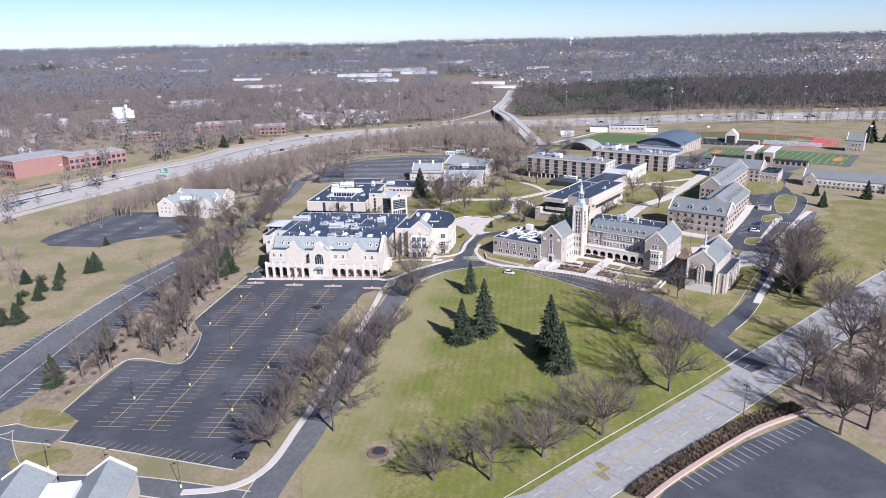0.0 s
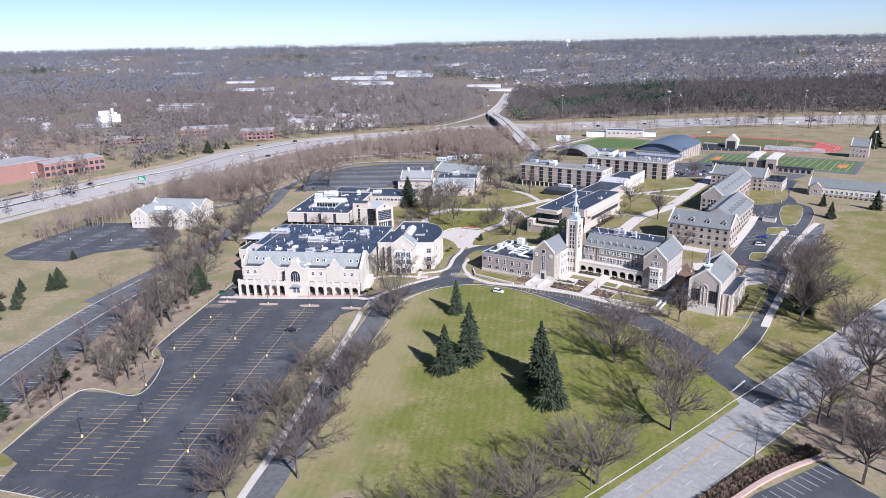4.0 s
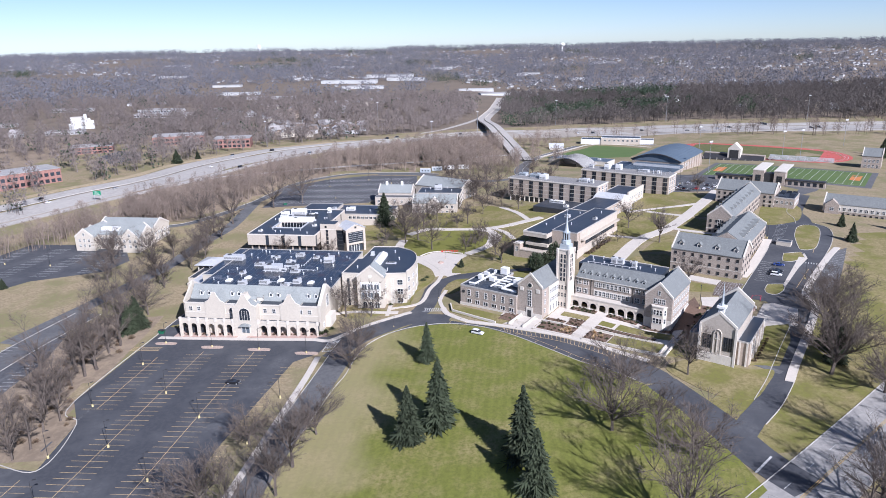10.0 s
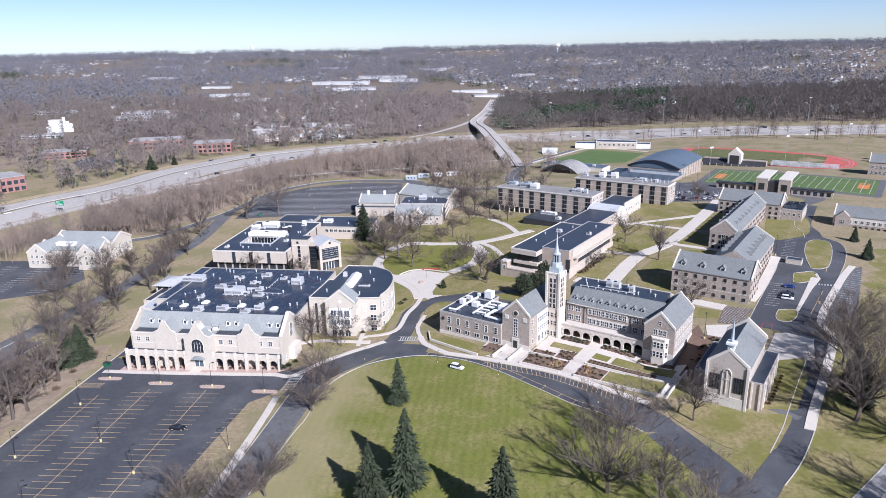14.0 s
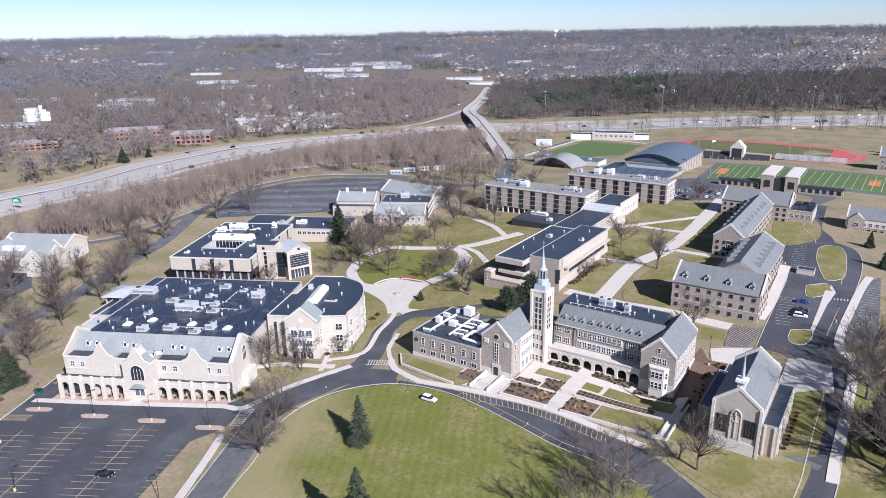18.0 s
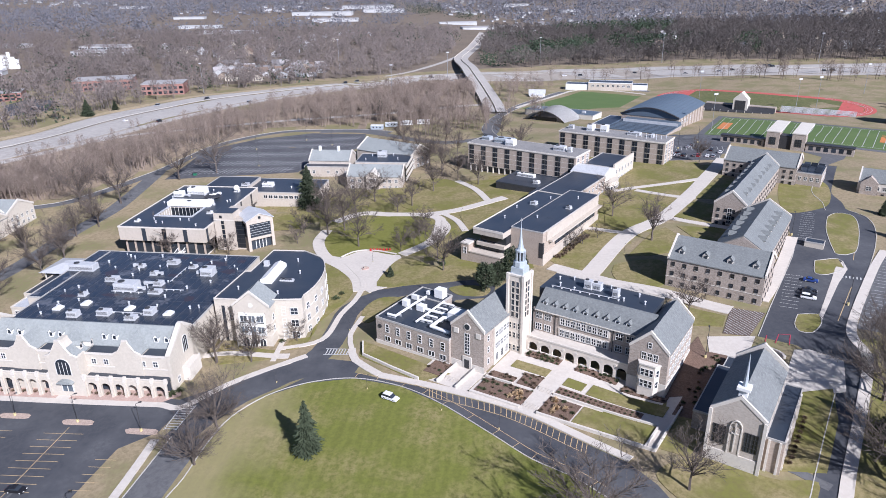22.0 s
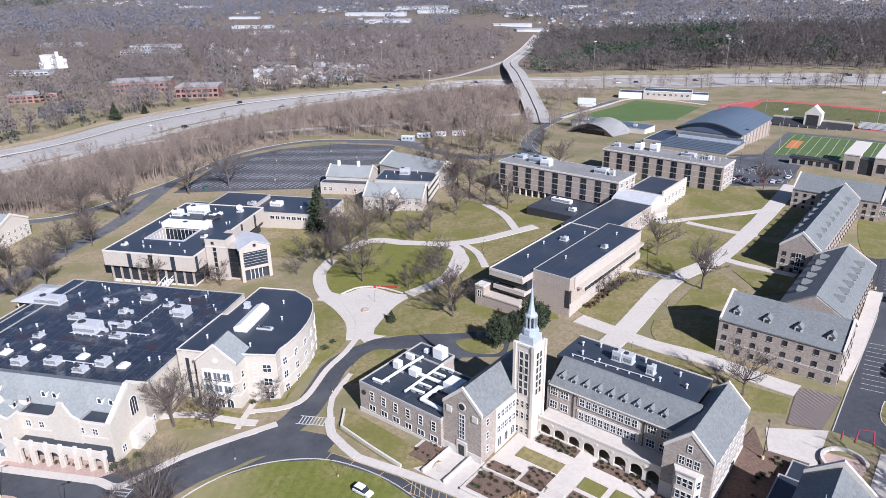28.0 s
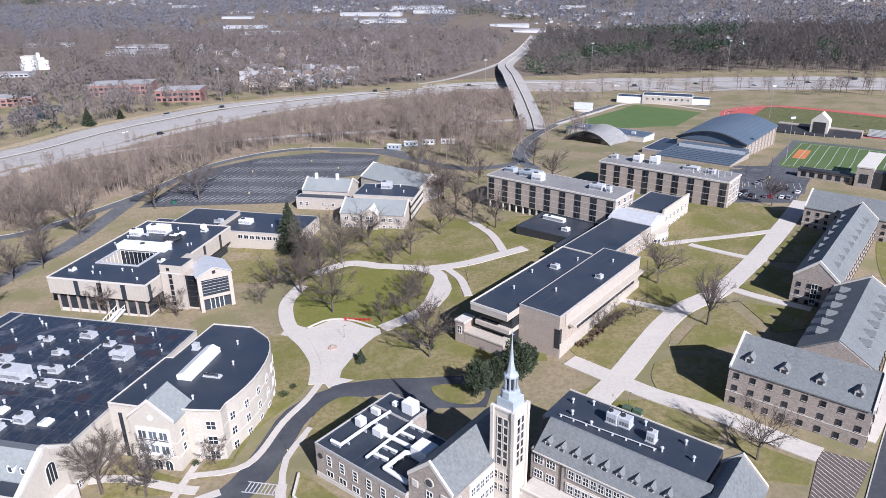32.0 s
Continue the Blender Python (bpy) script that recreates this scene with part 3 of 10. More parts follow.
def strip_bm(bm, pts, w, dz, off=0.0, deep=0.3):
    """A ribbon of width w along pts, off metres to the left of it."""
    rows = []
    for i, p in enumerate(pts):
        a, b = pts[max(i - 1, 0)], pts[min(i + 1, len(pts) - 1)]
        d = math.hypot(b[0] - a[0], b[1] - a[1]) or 1
        nx, ny = -(b[1] - a[1]) / d, (b[0] - a[0]) / d
        q = [(p[0] + nx * (off + s * w / 2), p[1] + ny * (off + s * w / 2)) for s in (1, -1)]
        rows.append([bm.verts.new((x, y, gz(x, y) + dz - e)) for x, y, e in ((*q[0], deep), (*q[0], 0), (*q[1], 0), (*q[1], deep))])
    for r, s in zip(rows, rows[1:]):
        for i in range(3):
            bm.faces.new((r[i], r[i + 1], s[i + 1], s[i]))
    for r in (rows[0], rows[-1]):
        bm.faces.new(r)
    bmesh.ops.recalc_face_normals(bm, faces=bm.faces)
    return bm


def ribbon(name, pts, w, dz, material, label, category="road", off=0.0, step=4.0, kind="structure"):
    bm = strip_bm(bmesh.new(), curve_pts(pts, step), w, dz, off)
    return tagged(new(name, mesh_of(bm, name, material)), label, category, kind=kind)


def spread(poly, n, rng, gap=0.0):
    """n random places inside the outline poly."""
    xs, ys = [p[0] for p in poly], [p[1] for p in poly]
    out, tries = [], 0
    while len(out) < n and tries < n * 60:
        tries += 1
        x, y = rng.uniform(min(xs), max(xs)), rng.uniform(min(ys), max(ys))
        if inside(poly, x, y) and all((x - a) ** 2 + (y - b) ** 2 > gap * gap for a, b in (out if gap else ())):
            out.append((x, y))
    return out


def inside(poly, x, y):
    hit = False
    for (x0, y0), (x1, y1) in zip(poly, poly[1:] + poly[:1]):
        if (y0 > y) != (y1 > y) and x < x0 + (y - y0) * (x1 - x0) / (y1 - y0):
            hit = not hit
    return hit

# ---- ground, roads, lots, walks ----
BELT = [(-238, 625), (-212, 660), (-192, 700), (-164, 742), (-130, 768), (-84, 790), (-30, 818), (30, 842), (84, 862), (84, 720), (62, 664), (-6, 654), (-62, 666), (-101, 640), (-119, 596), (-134, 558), (-158, 516), (-190, 508), (-225, 560)]
WOODED = [BELT,
          [(-103, 340), (-108, 270), (-101, 256), (-99, 232), (-122, 237), (-128, 200), (-146, 214), (-145, 262), (-140, 312), (-128, 350)], [(100, 182), (118, 150), (200, 170), (260, 310), (190, 262)]]
GREEN = [[(86, 240), (104, 212), (126, 222), (190, 275), (300, 365), (300, 400), (235, 400), (200, 350), (150, 300), (118, 250)], [(0, 440), (60, 380), (120, 400), (200, 500), (160, 540), (60, 500), (20, 500), (-40, 480)],
         [(55, 142), (100, 178), (160, 226), (158, 231), (98, 183), (45, 142)]]


def terrain():
    xs = sorted({*np.arange(-260, 330, 6.0).tolist(), *[s * (260 + 40 * i + 3.4 * i * i) * 1.0 for s in (-1, 1) for i in range(1, 33)]})
    ys = sorted({*np.arange(96, 640, 6.0).tolist(), *[640 + 30 * i + 3.1 * i * i for i in range(1, 34)], *[90 - 20 * i - 8 * i * i for i in range(0, 24)]})
    vs = [(x, y, gz(x, y)) for y in ys for x in xs]
    w = len(xs)
    fs = [(j * w + i, j * w + i + 1, (j + 1) * w + i + 1, (j + 1) * w + i) for j in range(len(ys) - 1) for i in range(w - 1)]
    me = bpy.data.meshes.new("ground")
    me.from_pydata(vs, [], fs)
    me.materials.append(M_GROUND)
    me.materials.append(M_LITTER)
    me.materials.append(M_LAWN_DRY)
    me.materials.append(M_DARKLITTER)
    flags = []
    for a, b, c, d in fs:
        x, y = (vs[a][0] + vs[c][0]) / 2, (vs[a][1] + vs[c][1]) / 2
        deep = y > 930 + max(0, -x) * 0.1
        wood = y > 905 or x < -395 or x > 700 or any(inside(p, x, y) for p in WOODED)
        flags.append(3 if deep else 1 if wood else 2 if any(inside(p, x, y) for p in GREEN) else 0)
    me.polygons.foreach_set("material_index", flags)
    tagged(new("ground", me), "dry winter grass and bare earth reaching the horizon", "ground", kind="structure")


terrain()
C = M_CONCRETE
M_LOT_GREY = mat("greyed_asphalt", (0.085, 0.086, 0.094), (0.13, 0.13, 0.135), 0.9, 0.05, 0.5, c3=(0.055, 0.056, 0.062))
sheet("car_park", LOT, 0.06, M_ASPHALT, "large empty asphalt car park with painted bays", "car park")
sheet("car_park_west", LOT2, 0.06, M_ASPHALT, "small asphalt car park beside the pale villa", "car park")
sheet("car_park_north", NLOT, 0.06, M_LOT_GREY, "curved asphalt car park with faded bays", "car park")
sheet("car_park_east", ELOT, 0.06, M_ASPHALT, "asphalt car park beside the residence halls", "car park")
sheet("car_park_far_east", ELOT2, 0.05, M_OLD_ASPHALT, "worn asphalt car park along the drive", "car park")
sheet("car_park_mid", LOT3, 0.06, M_OLD_ASPHALT, "asphalt car park by the sports fields", "car park")
sheet("forecourt", LOT4, 0.06, M_OLD_ASPHALT, "asphalt forecourt behind the stadium stand", "car park")
sheet("car_park_south", LOT5, 0.06, M_ASPHALT, "worn asphalt car park across the road", "car park")
LAWN_POLY = LAWN_EDGE + [(86, 240), (92, 214), (93, 201), (20, 144), (-32, 128), (-39.5, 160), (-36, 176.2), (-32, 200.8)]
sheet("lawn", LAWN_POLY, 0.09, M_LAWN_WIDE, "wide mown lawn with striped green and dry patches", "lawn")
for nm, pl in (("lawn", OVAL), ("lawn", LAWN_N), ("lawn", LAWN_LIB), ("lawn", LAWN_ANNEX), ("lawn", LAWN_B), ("lawn", LAWN_C), ("lawn", LAWN_D), ("lawn", LAWN_E), ("lawn", LAWN_F), ("lawn", LAWN_G),
               ("lawn", LAWN_H), ("lawn", LAWN_I), ("lawn", LAWN_J), ("lawn", LAWN_K), ("lawn", LAWN_CH), ("lawn", LAWN_CH2), ("lawn", LAWN_R), ("lawn", LAWN_R2), ("lawn", LAWN_AN), ("lawn", LAWN_NW), ("lawn", LAWN_NW2), ("lawn", TRI), ("lawn", EISLE), ("lawn", EISLE2), ("lawn", EISLE_B), ("lawn", LAWN_A2)):
    sheet(nm, pl, 0.16, M_LAWN if pl is OVAL else M_LAWN_DRY, "patchy green winter lawn between walks", "lawn", smooth=2.5 if len(pl) > 6 else 0)
# drives
ribbon("drive_south", DRIVE_S, 9.0, 0.07, M_OLD_ASPHALT, "asphalt drive between car park and lawn")
sheet("drive_front", LAWN_EDGE[4:] + PAVE_EDGE[::-1], 0.08, M_ASPHALT, "curving asphalt drive with lay-bys along the lawn", "road")
ribbon("drive_junction", [(86, 257), (90.5, 243), (94.5, 229), (97, 216), (100, 207), (103, 200.5)], 11.0, 0.075, M_ASPHALT, "asphalt drive down to the main road")
ribbon("drive_bend", [(-23.5, 290), (-18, 300), (-11, 309), (0, 318), (9, 330), (12.5, 345), (15, 358), (24, 367), (38, 371), (52, 370)], 8.0, 0.075, M_ASPHALT, "asphalt drive bending to the plaza")
ribbon("drive_link", [(-28, 303), (-12, 312), (6, 321), (20, 318)], 9.5, 0.085, M_ASPHALT, "asphalt drive past the arcaded hall")
ribbon("drive_hall", [(-98, 318), (-60, 314), (-28, 305)], 7.0, 0.085, M_ASPHALT, "asphalt lane before the arcaded hall")
ribbon("drive_east", EDRIVE, 7.0, 0.065, M_ASPHALT, "asphalt drive climbing past the chapel")
sheet("island_paving", EWEDGE, 0.16, M_CONCRETE, "pale concrete wedge at the car park island", "island")
ribbon("path_spur", ESPUR, 2.6, 0.1, M_OLD_ASPHALT, "short asphalt path to the chapel door", "path", step=2)
sheet("planting_bed", GBED, 0.22, M_MULCH, "mulched bank with shrubs between hall and chapel", "bed")
ribbon("drive_north_east", EDRIVE2, 8.0, 0.07, M_ASPHALT, "asphalt drive round the residence halls")
ribbon("drive_west", LEFTROAD, 13.0, 0.06, M_OLD_ASPHALT, "worn asphalt lane with bays beside the wood")
sheet("lane_bays", [(-205, 195), (-173, 249.4), (-163.5, 281.2), (-157, 322), (-149, 336), (-139, 330), (-134.5, 303), (-137.5, 240), (-143, 205), (-158, 182), (-180, 160)], 0.045, M_LOT_GREY, "wide worn asphalt lane with parking bays", "car park")
ribbon("drive_north_west", [(-160, 322), (-150, 350), (-140, 380), (-130, 414), (-125, 455), (-119, 490), (-120, 540), (-121, 560)], 9.0, 0.05, M_OLD_ASPHALT, "worn asphalt service lane")
ribbon("drive_loop", LLOOP, 7.0, 0.07, M_OLD_ASPHALT, "asphalt loop drive with pale kerbs")
ribbon("drive_north", NLOTROAD, 7.0, 0.05, M_OLD_ASPHALT, "asphalt ring drive at the wood's edge")
ribbon("drive_fields", NCURVE, 7.0, 0.05, M_OLD_ASPHALT, "asphalt lane to the sports fields")
R0 = (-62.0, 72.7)
ribbon("main_road", [(R0[0] + 0.793 * s, R0[1] + 0.613 * s) for s in range(-440, 700, 40)], 17.2, 0.05, M_ROAD, "pale four-lane road with a yellow centre line")
hw_far, hw_near = curve_pts(HWFAR, 12), curve_pts(HW, 12)


def between(k, n=110):
    """A line along the highway; k runs from 0 at its far edge to 1 at its near edge."""
    out = []
    for i in range(n + 1):
        a, b = (ln[min(len(ln) - 1, int(i / n * (len(ln) - 1)))] for ln in (hw_far, hw_near))
        out.append((a[0] + (b[0] - a[0]) * k, a[1] + (b[1] - a[1]) * k))
    return out


def lane_band(name, k0, k1, dz, material, label):
    bm = bmesh.new()
    prev = None
    for p, q in zip(between(k0), between(k1)):
        cur = [bm.verts.new((x, y, gz(x, y) + dz - e)) for x, y, e in ((*p, 0.3), (*p, 0), (*q, 0), (*q, 0.3))]
        if prev:
            for i in range(3):
                bm.faces.new((prev[i], prev[i + 1], cur[i + 1], cur[i]))
        prev = cur
    bmesh.ops.recalc_face_normals(bm, faces=bm.faces)
    tagged(new(name, mesh_of(bm, name, material)), label, "road", kind="structure")


lane_band("highway_shoulder", 0.0, 1.0, 0.05, M_SHOULDER, "worn grey shoulder and median of the highway")
lane_band("highway_carriageway", 0.04, 0.30, 0.12, M_HIGHWAY, "pale concrete highway carriageway with several lanes")
lane_band("highway_carriageway", 0.37, 0.80, 0.12, M_HIGHWAY, "pale concrete highway carriageway with several lanes")
lane_band("highway_slip_lane", 0.86, 0.97, 0.12, M_HIGHWAY, "pale concrete slip lane beside the highway")
lane_band("median_barrier", 0.332, 0.345, 0.95, M_KERB, "pale concrete barrier along the highway median")
# walks
sheet("plaza", PLAZA, 0.14, C, "pale concrete plaza before the oval lawn", "plaza")
for k, (pl, w) in enumerate(((RING_E, 5), (PATH_N1, 5), (PATH_N2, 3.5), (PATH_N3, 3.5), (PATH_N4, 3), (MAINPATH, 7), (LOWPATH, 6), (CROSSP1, 3), (CROSSP2, 3.5), (CROSSP3, 3), (CROSSP4, 3), (DORMWALK, 4), (STRIPWALK, 2.2), (SIDEWALK_R, 1.8), (RWALK, 1.6), (EWALK, 2.8))):
    ribbon("walk", pl, w, 0.18 + 0.006 * k, C, "pale concrete footpath", "path", step=2.5)
ribbon("walk", [(-3, 438), (-5, 425), (-2, 412), (3, 402), (9, 394), (15, 383), (17, 372)], 5, 0.19, C, "pale concrete footpath", "path", step=2.5)
sheet("chapel_plaza", CHPLAZA, 0.14, C, "pale concrete forecourt behind the chapel", "plaza")
sheet("chapel_plaza", CHPLAZA2, 0.14, C, "pale concrete forecourt between chapel and hall", "plaza")
sheet("hatched_paving", HATCH, 0.12, mat("brown_pavers", (0.16, 0.12, 0.10), (0.13, 0.10, 0.085), 0.9, 0.3, 2.0), "brown paved court with white diagonal stripes", "paving")


def plot(u0, u1, v0, v1):
    return [EAST.at(u0, v0), EAST.at(u1, v0), EAST.at(u1, v1), EAST.at(u0, v1)]


sheet("garden_terrace", plot(1.5, 52, -25.2, 2.4), 0.12, C, "pale concrete terrace of the hall's front garden", "terrace")
sheet("garden_terrace", plot(-16, 1.2, -26, -14.8), 0.12, C, "pale concrete approach to the gabled wing", "terrace")
MULCH_PLOTS = [(2.5, 16.8, -24, -17), (2.5, 10, -16.5, -13), (11, 16.5, -15.5, -9.5), (6.5, 17, -1.2, 1.8), (21.8, 34, -1.2, 1.8), (21.8, 30.5, -24.6, -16.5), (22, 45, -14.5, -11.2), (36, 48, -3.4, 0.8), (-15, -9, -23, -16)]
for p in MULCH_PLOTS:
    sheet("planting_bed", plot(*p), 0.3, M_MULCH, "mulched planting bed with clipped winter shrubs", "bed")
for p in ((5.5, 16.5, -8.6, -4.6), (22, 27.5, -9.8, -5.6), (29, 49.5, -10.4, -4.8), (31, 49.5, -24.2, -16.2), (36, 49.5, -16, -15)):
    sheet("garden_lawn", plot(*p), 0.26, M_LAWN_DRY, "small garden lawn edged with concrete", "lawn")
sheet("garden_slope", plot(47.6, 60, -24, 24), 0.1, M_LAWN_DRY, "narrow patchy lawn beside the hall", "lawn")
sheet("garden_bank", plot(51, 60, -8, 26), 0.2, M_MULCH, "mulched bank with shrubs behind the hall", "bed")
# sports grounds
sheet("practice_pitch", PITCH, 0.1, M_TURF, "green practice pitch", "pitch")
sheet("office_lot", [(-360, 826), (-324, 773), (-303, 797), (-325, 852), (-358, 869)], 0.08, M_ASPHALT, "dark asphalt lot of the offices", "car park")
sheet("office_lot", [(-362, 555), (-351, 592), (-321, 560), (-330, 505)], 0.08, M_ASPHALT, "dark asphalt lot of the offices", "car park")
ribbon("verge", [(x - 6, y + 4) for x, y in HWFAR[:14]], 9, 0.09, mat("straw_verge", (0.42, 0.34, 0.22), (0.35, 0.28, 0.17), 0.95, 0.05, 0.5), "strip of straw-coloured grass along the highway", "verge")
ribbon("walk", [(113, 690), (142, 724), (173, 759), (203, 750), (226, 722)], 3.5, 0.12, M_CONCRETE, "pale concrete path round the practice pitch", "path")
for pl in ([(-139, 200), (-126, 198.6), (-118, 191.5), (-131, 189)], [(-126, 172), (-113, 176), (-108, 170), (-121, 166)], [(-96, 330), (-60, 322), (-32, 316), (-30, 330), (-26, 360), (-31, 340)]):
    sheet("lawn", pl, 0.1, M_LAWN_DRY, "patchy green winter lawn beside the drive", "lawn", smooth=2.0)
sheet("service_apron", [(20, 372), (37.6, 373.7), (54.1, 375.9), (60, 376), (66, 371), (64, 361), (51.2, 360.5), (46, 354), (40.5, 367), (24.7, 365.8)], 0.09, M_ASPHALT, "asphalt service apron behind the tower hall", "road")
sheet("apron_island", [(49.6, 370.5), (55.4, 371.6), (63.5, 368.5), (61.2, 362.6), (53.4, 363.5), (49.6, 367.5)], 0.24, M_LAWN_DRY, "grass island with evergreens in the service apron", "island", smooth=1.0)
sheet("planting_bed", [(19.6, 349.7), (19.5, 357.7), (24.6, 365.2), (32.4, 364), (28.7, 355.9), (21.8, 347.3)], 0.2, M_LAWN_DRY, "rough grass bed with shrubs beside the annex", "bed", smooth=1.5)
ribbon("drive_fields_link", [(-33.8, 647.4), (-6.5, 639.5), (17.2, 619.8), (46, 593.4), (68.8, 589.7), (85.6, 601.2), (93.7, 642.3), (101.9, 692.2)], 7.0, 0.055, M_OLD_ASPHALT, "asphalt lane from the ring drive to the flyover")
sheet("lawn", [(214.9, 467.9), (230.9, 472.8), (233.8, 460.2), (223.9, 439.0), (213.7, 428.3), (197.4, 427.8)], 0.1, M_LAWN_DRY, "patchy winter lawn behind the residence halls", "lawn", smooth=2.0)
sheet("slab_lot", [(195.6, 573.5), (226.2, 571.8), (229.5, 556.0), (202.1, 511.9), (177.4, 516.4)], 0.07, M_LOT_GREY, "asphalt car park beside the slab block", "car park")

# ---- building parts ----
TURN = {"f": 0, "r": 90, "b": 180, "l": -90}


def window_meshes(w, h, nx, ny, frame_mat, glass_mat, arch=False):
    key = (w, h, nx, ny, frame_mat.name, glass_mat.name, arch)
    if key in CACHE:
        return CACHE[key]
    fr, gl = bmesh.new(), bmesh.new()
    t = 0.13
    if arch:
        n = 8
        pts = [(-w / 2, 0)] + [(-w / 2 * math.cos(math.pi * i / n), h - w / 2 + w / 2 * math.sin(math.pi * i / n)) for i in range(n + 1)] + [(w / 2, 0)]
        k = (w / 2 + t) / (w / 2)
        outer = [(x * k, (z - (h - w / 2)) * k + h - w / 2 if z > 0 else 0) for x, z in pts]
        for i in range(len(pts) - 1):
            prism(fr, [pts[i], pts[i + 1], outer[i + 1], outer[i]], "v", -0.14, 0.04)
        prism(gl, pts, "v", -0.03, 0.02)
        for i in range(1, nx):
            x = -w / 2 + w * i / nx
            box(fr, x - 0.05, x + 0.05, -0.1, -0.03, 0, h - w / 4)
    else:
        # one connected lattice: posts, rails and sill
        def cuts(a, b, n, bar):
            c = [a - t, a]
            for i in range(1, n):
                c += [a + (b - a) * i / n - bar, a + (b - a) * i / n + bar]
            return c + [b, b + t]
        xs, zs = cuts(-w / 2, w / 2, nx, 0.05), cuts(0, h, ny, 0.045)
        grid = [[fr.verts.new((x, -0.14, z)) for x in xs] for z in zs]
        faces = [fr.faces.new((grid[j][i], grid[j][i + 1], grid[j + 1][i + 1], grid[j + 1][i])) for j in range(len(zs) - 1) for i in range(len(xs) - 1) if not (i % 2 and j % 2)]
        ext = bmesh.ops.extrude_face_region(fr, geom=faces)
        bmesh.ops.translate(fr, verts=[g for g in ext["geom"] if isinstance(g, bmesh.types.BMVert)], vec=(0, 0.18, 0))
        bmesh.ops.recalc_face_normals(fr, faces=fr.faces)
        box(gl, -w / 2, w / 2, -0.03, 0.02, 0, h)
    CACHE[key] = mesh_of(fr, "window", frame_mat), mesh_of(gl, "pane", glass_mat)
    return CACHE[key]


def window(t, face, u, v, z, w=1.2, h=1.6, nx=2, ny=2, fm=None, gm=None, arch=False, turn=None):
    a, b = window_meshes(w, h, nx, ny, fm or M_FRAME, gm or M_GLASS, arch)
    ob = t.stick("window", a, u, v, z, TURN[face] if turn is None else turn)
    p = new("pane", b)
    p.parent = ob
    return ob


def windows(t, face, at, a0, a1, n, z, w=1.2, h=1.6, nx=2, ny=2, fm=None, gm=None, arch=False):
    """n windows in a row on one face; at is the face's v (front, back) or u (left, right)."""
    for i in range(n):
        a = a0 + (a1 - a0) * i / max(1, n - 1)
        window(t, face, *((a, at) if face in "fb" else (at, a)), z, w, h, nx, ny, fm, gm, arch)


def dormer(t, face, u, v, z, w=1.6, h=1.5, wall=None, roof=None, deep=2.2):
    key = ("dormer", w, h, deep, (wall or M_TRIM).name, (roof or M_SLATE).name)
    if key not in CACHE:
        b = prism(bmesh.new(), [(-w / 2, -0.6), (w / 2, -0.6), (w / 2, h), (0, h + w * 0.55), (-w / 2, h)], "v", 0, deep)
        r = prism(bmesh.new(), gable_pts(-w / 2, w / 2, h, h + w * 0.55 + 0.02, 0.15, 0.14), "v", -0.2, deep + 0.3)
        g = box(bmesh.new(), -w * 0.28, w * 0.28, -0.05, 0.02, 0.15, h * 0.95)
        CACHE[key] = mesh_of(b, "dormer", wall or M_TRIM), mesh_of(r, "dormer_roof", roof or M_SLATE), mesh_of(g, "pane", M_GLASS)
    a, r, g = CACHE[key]
    ob = t.stick("dormer", a, u, v, z, TURN[face])
    for nm, me in (("dormer_roof", r), ("pane", g)):
        o = new(nm, me)
        o.parent = ob


def flat_roof(t, u0, u1, v0, v1, z, wall_mat, roof_mat=None, para=0.5, base=None, wall_name="wall", lip=None):
    """A block with a parapet and a sunken roof skin."""
    base = t.z - 3 if base is None else base
    t.put(wall_name, box(bmesh.new(), u0, u1, v0, v1, base, z - 0.02), wall_mat)
    t.put("flat_roof", box(bmesh.new(), u0 + 0.18, u1 - 0.18, v0 + 0.18, v1 - 0.18, z - 0.2, z + 0.04), roof_mat or M_MEMBRANE)
    if (u1 - u0) * (v1 - v0) > 500:
        bm = bmesh.new()
        k = u0 + 1.9
        while k < u1 - 1:
            box(bm, k, k + 0.14, v0 + 0.3, v1 - 0.3, z + 0.02, z + 0.055)
            k += 3.1
        for q in (0.3, 0.62):
            box(bm, u0 + 0.3, u1 - 0.3, v0 + (v1 - v0) * q, v0 + (v1 - v0) * q + 0.14, z + 0.02, z + 0.058)
        t.put("membrane_seam", bm, M_SEAM)
    bm = bmesh.new()
    para *= 0.7
    box(bm, u0 - 0.06, u1 + 0.06, v0 - 0.06, v0 + 0.2, z - 0.3, z + para)
    box(bm, u0 - 0.06, u1 + 0.06, v1 - 0.2, v1 + 0.06, z - 0.3, z + para)
    box(bm, u0 - 0.06, u0 + 0.2, v0 + 0.2, v1 - 0.2, z - 0.3, z + para)
    box(bm, u1 - 0.2, u1 + 0.06, v0 + 0.2, v1 - 0.2, z - 0.3, z + para)
    t.put("parapet", bm, M_COPING if lip is M_TRIM else lip or wall_mat)


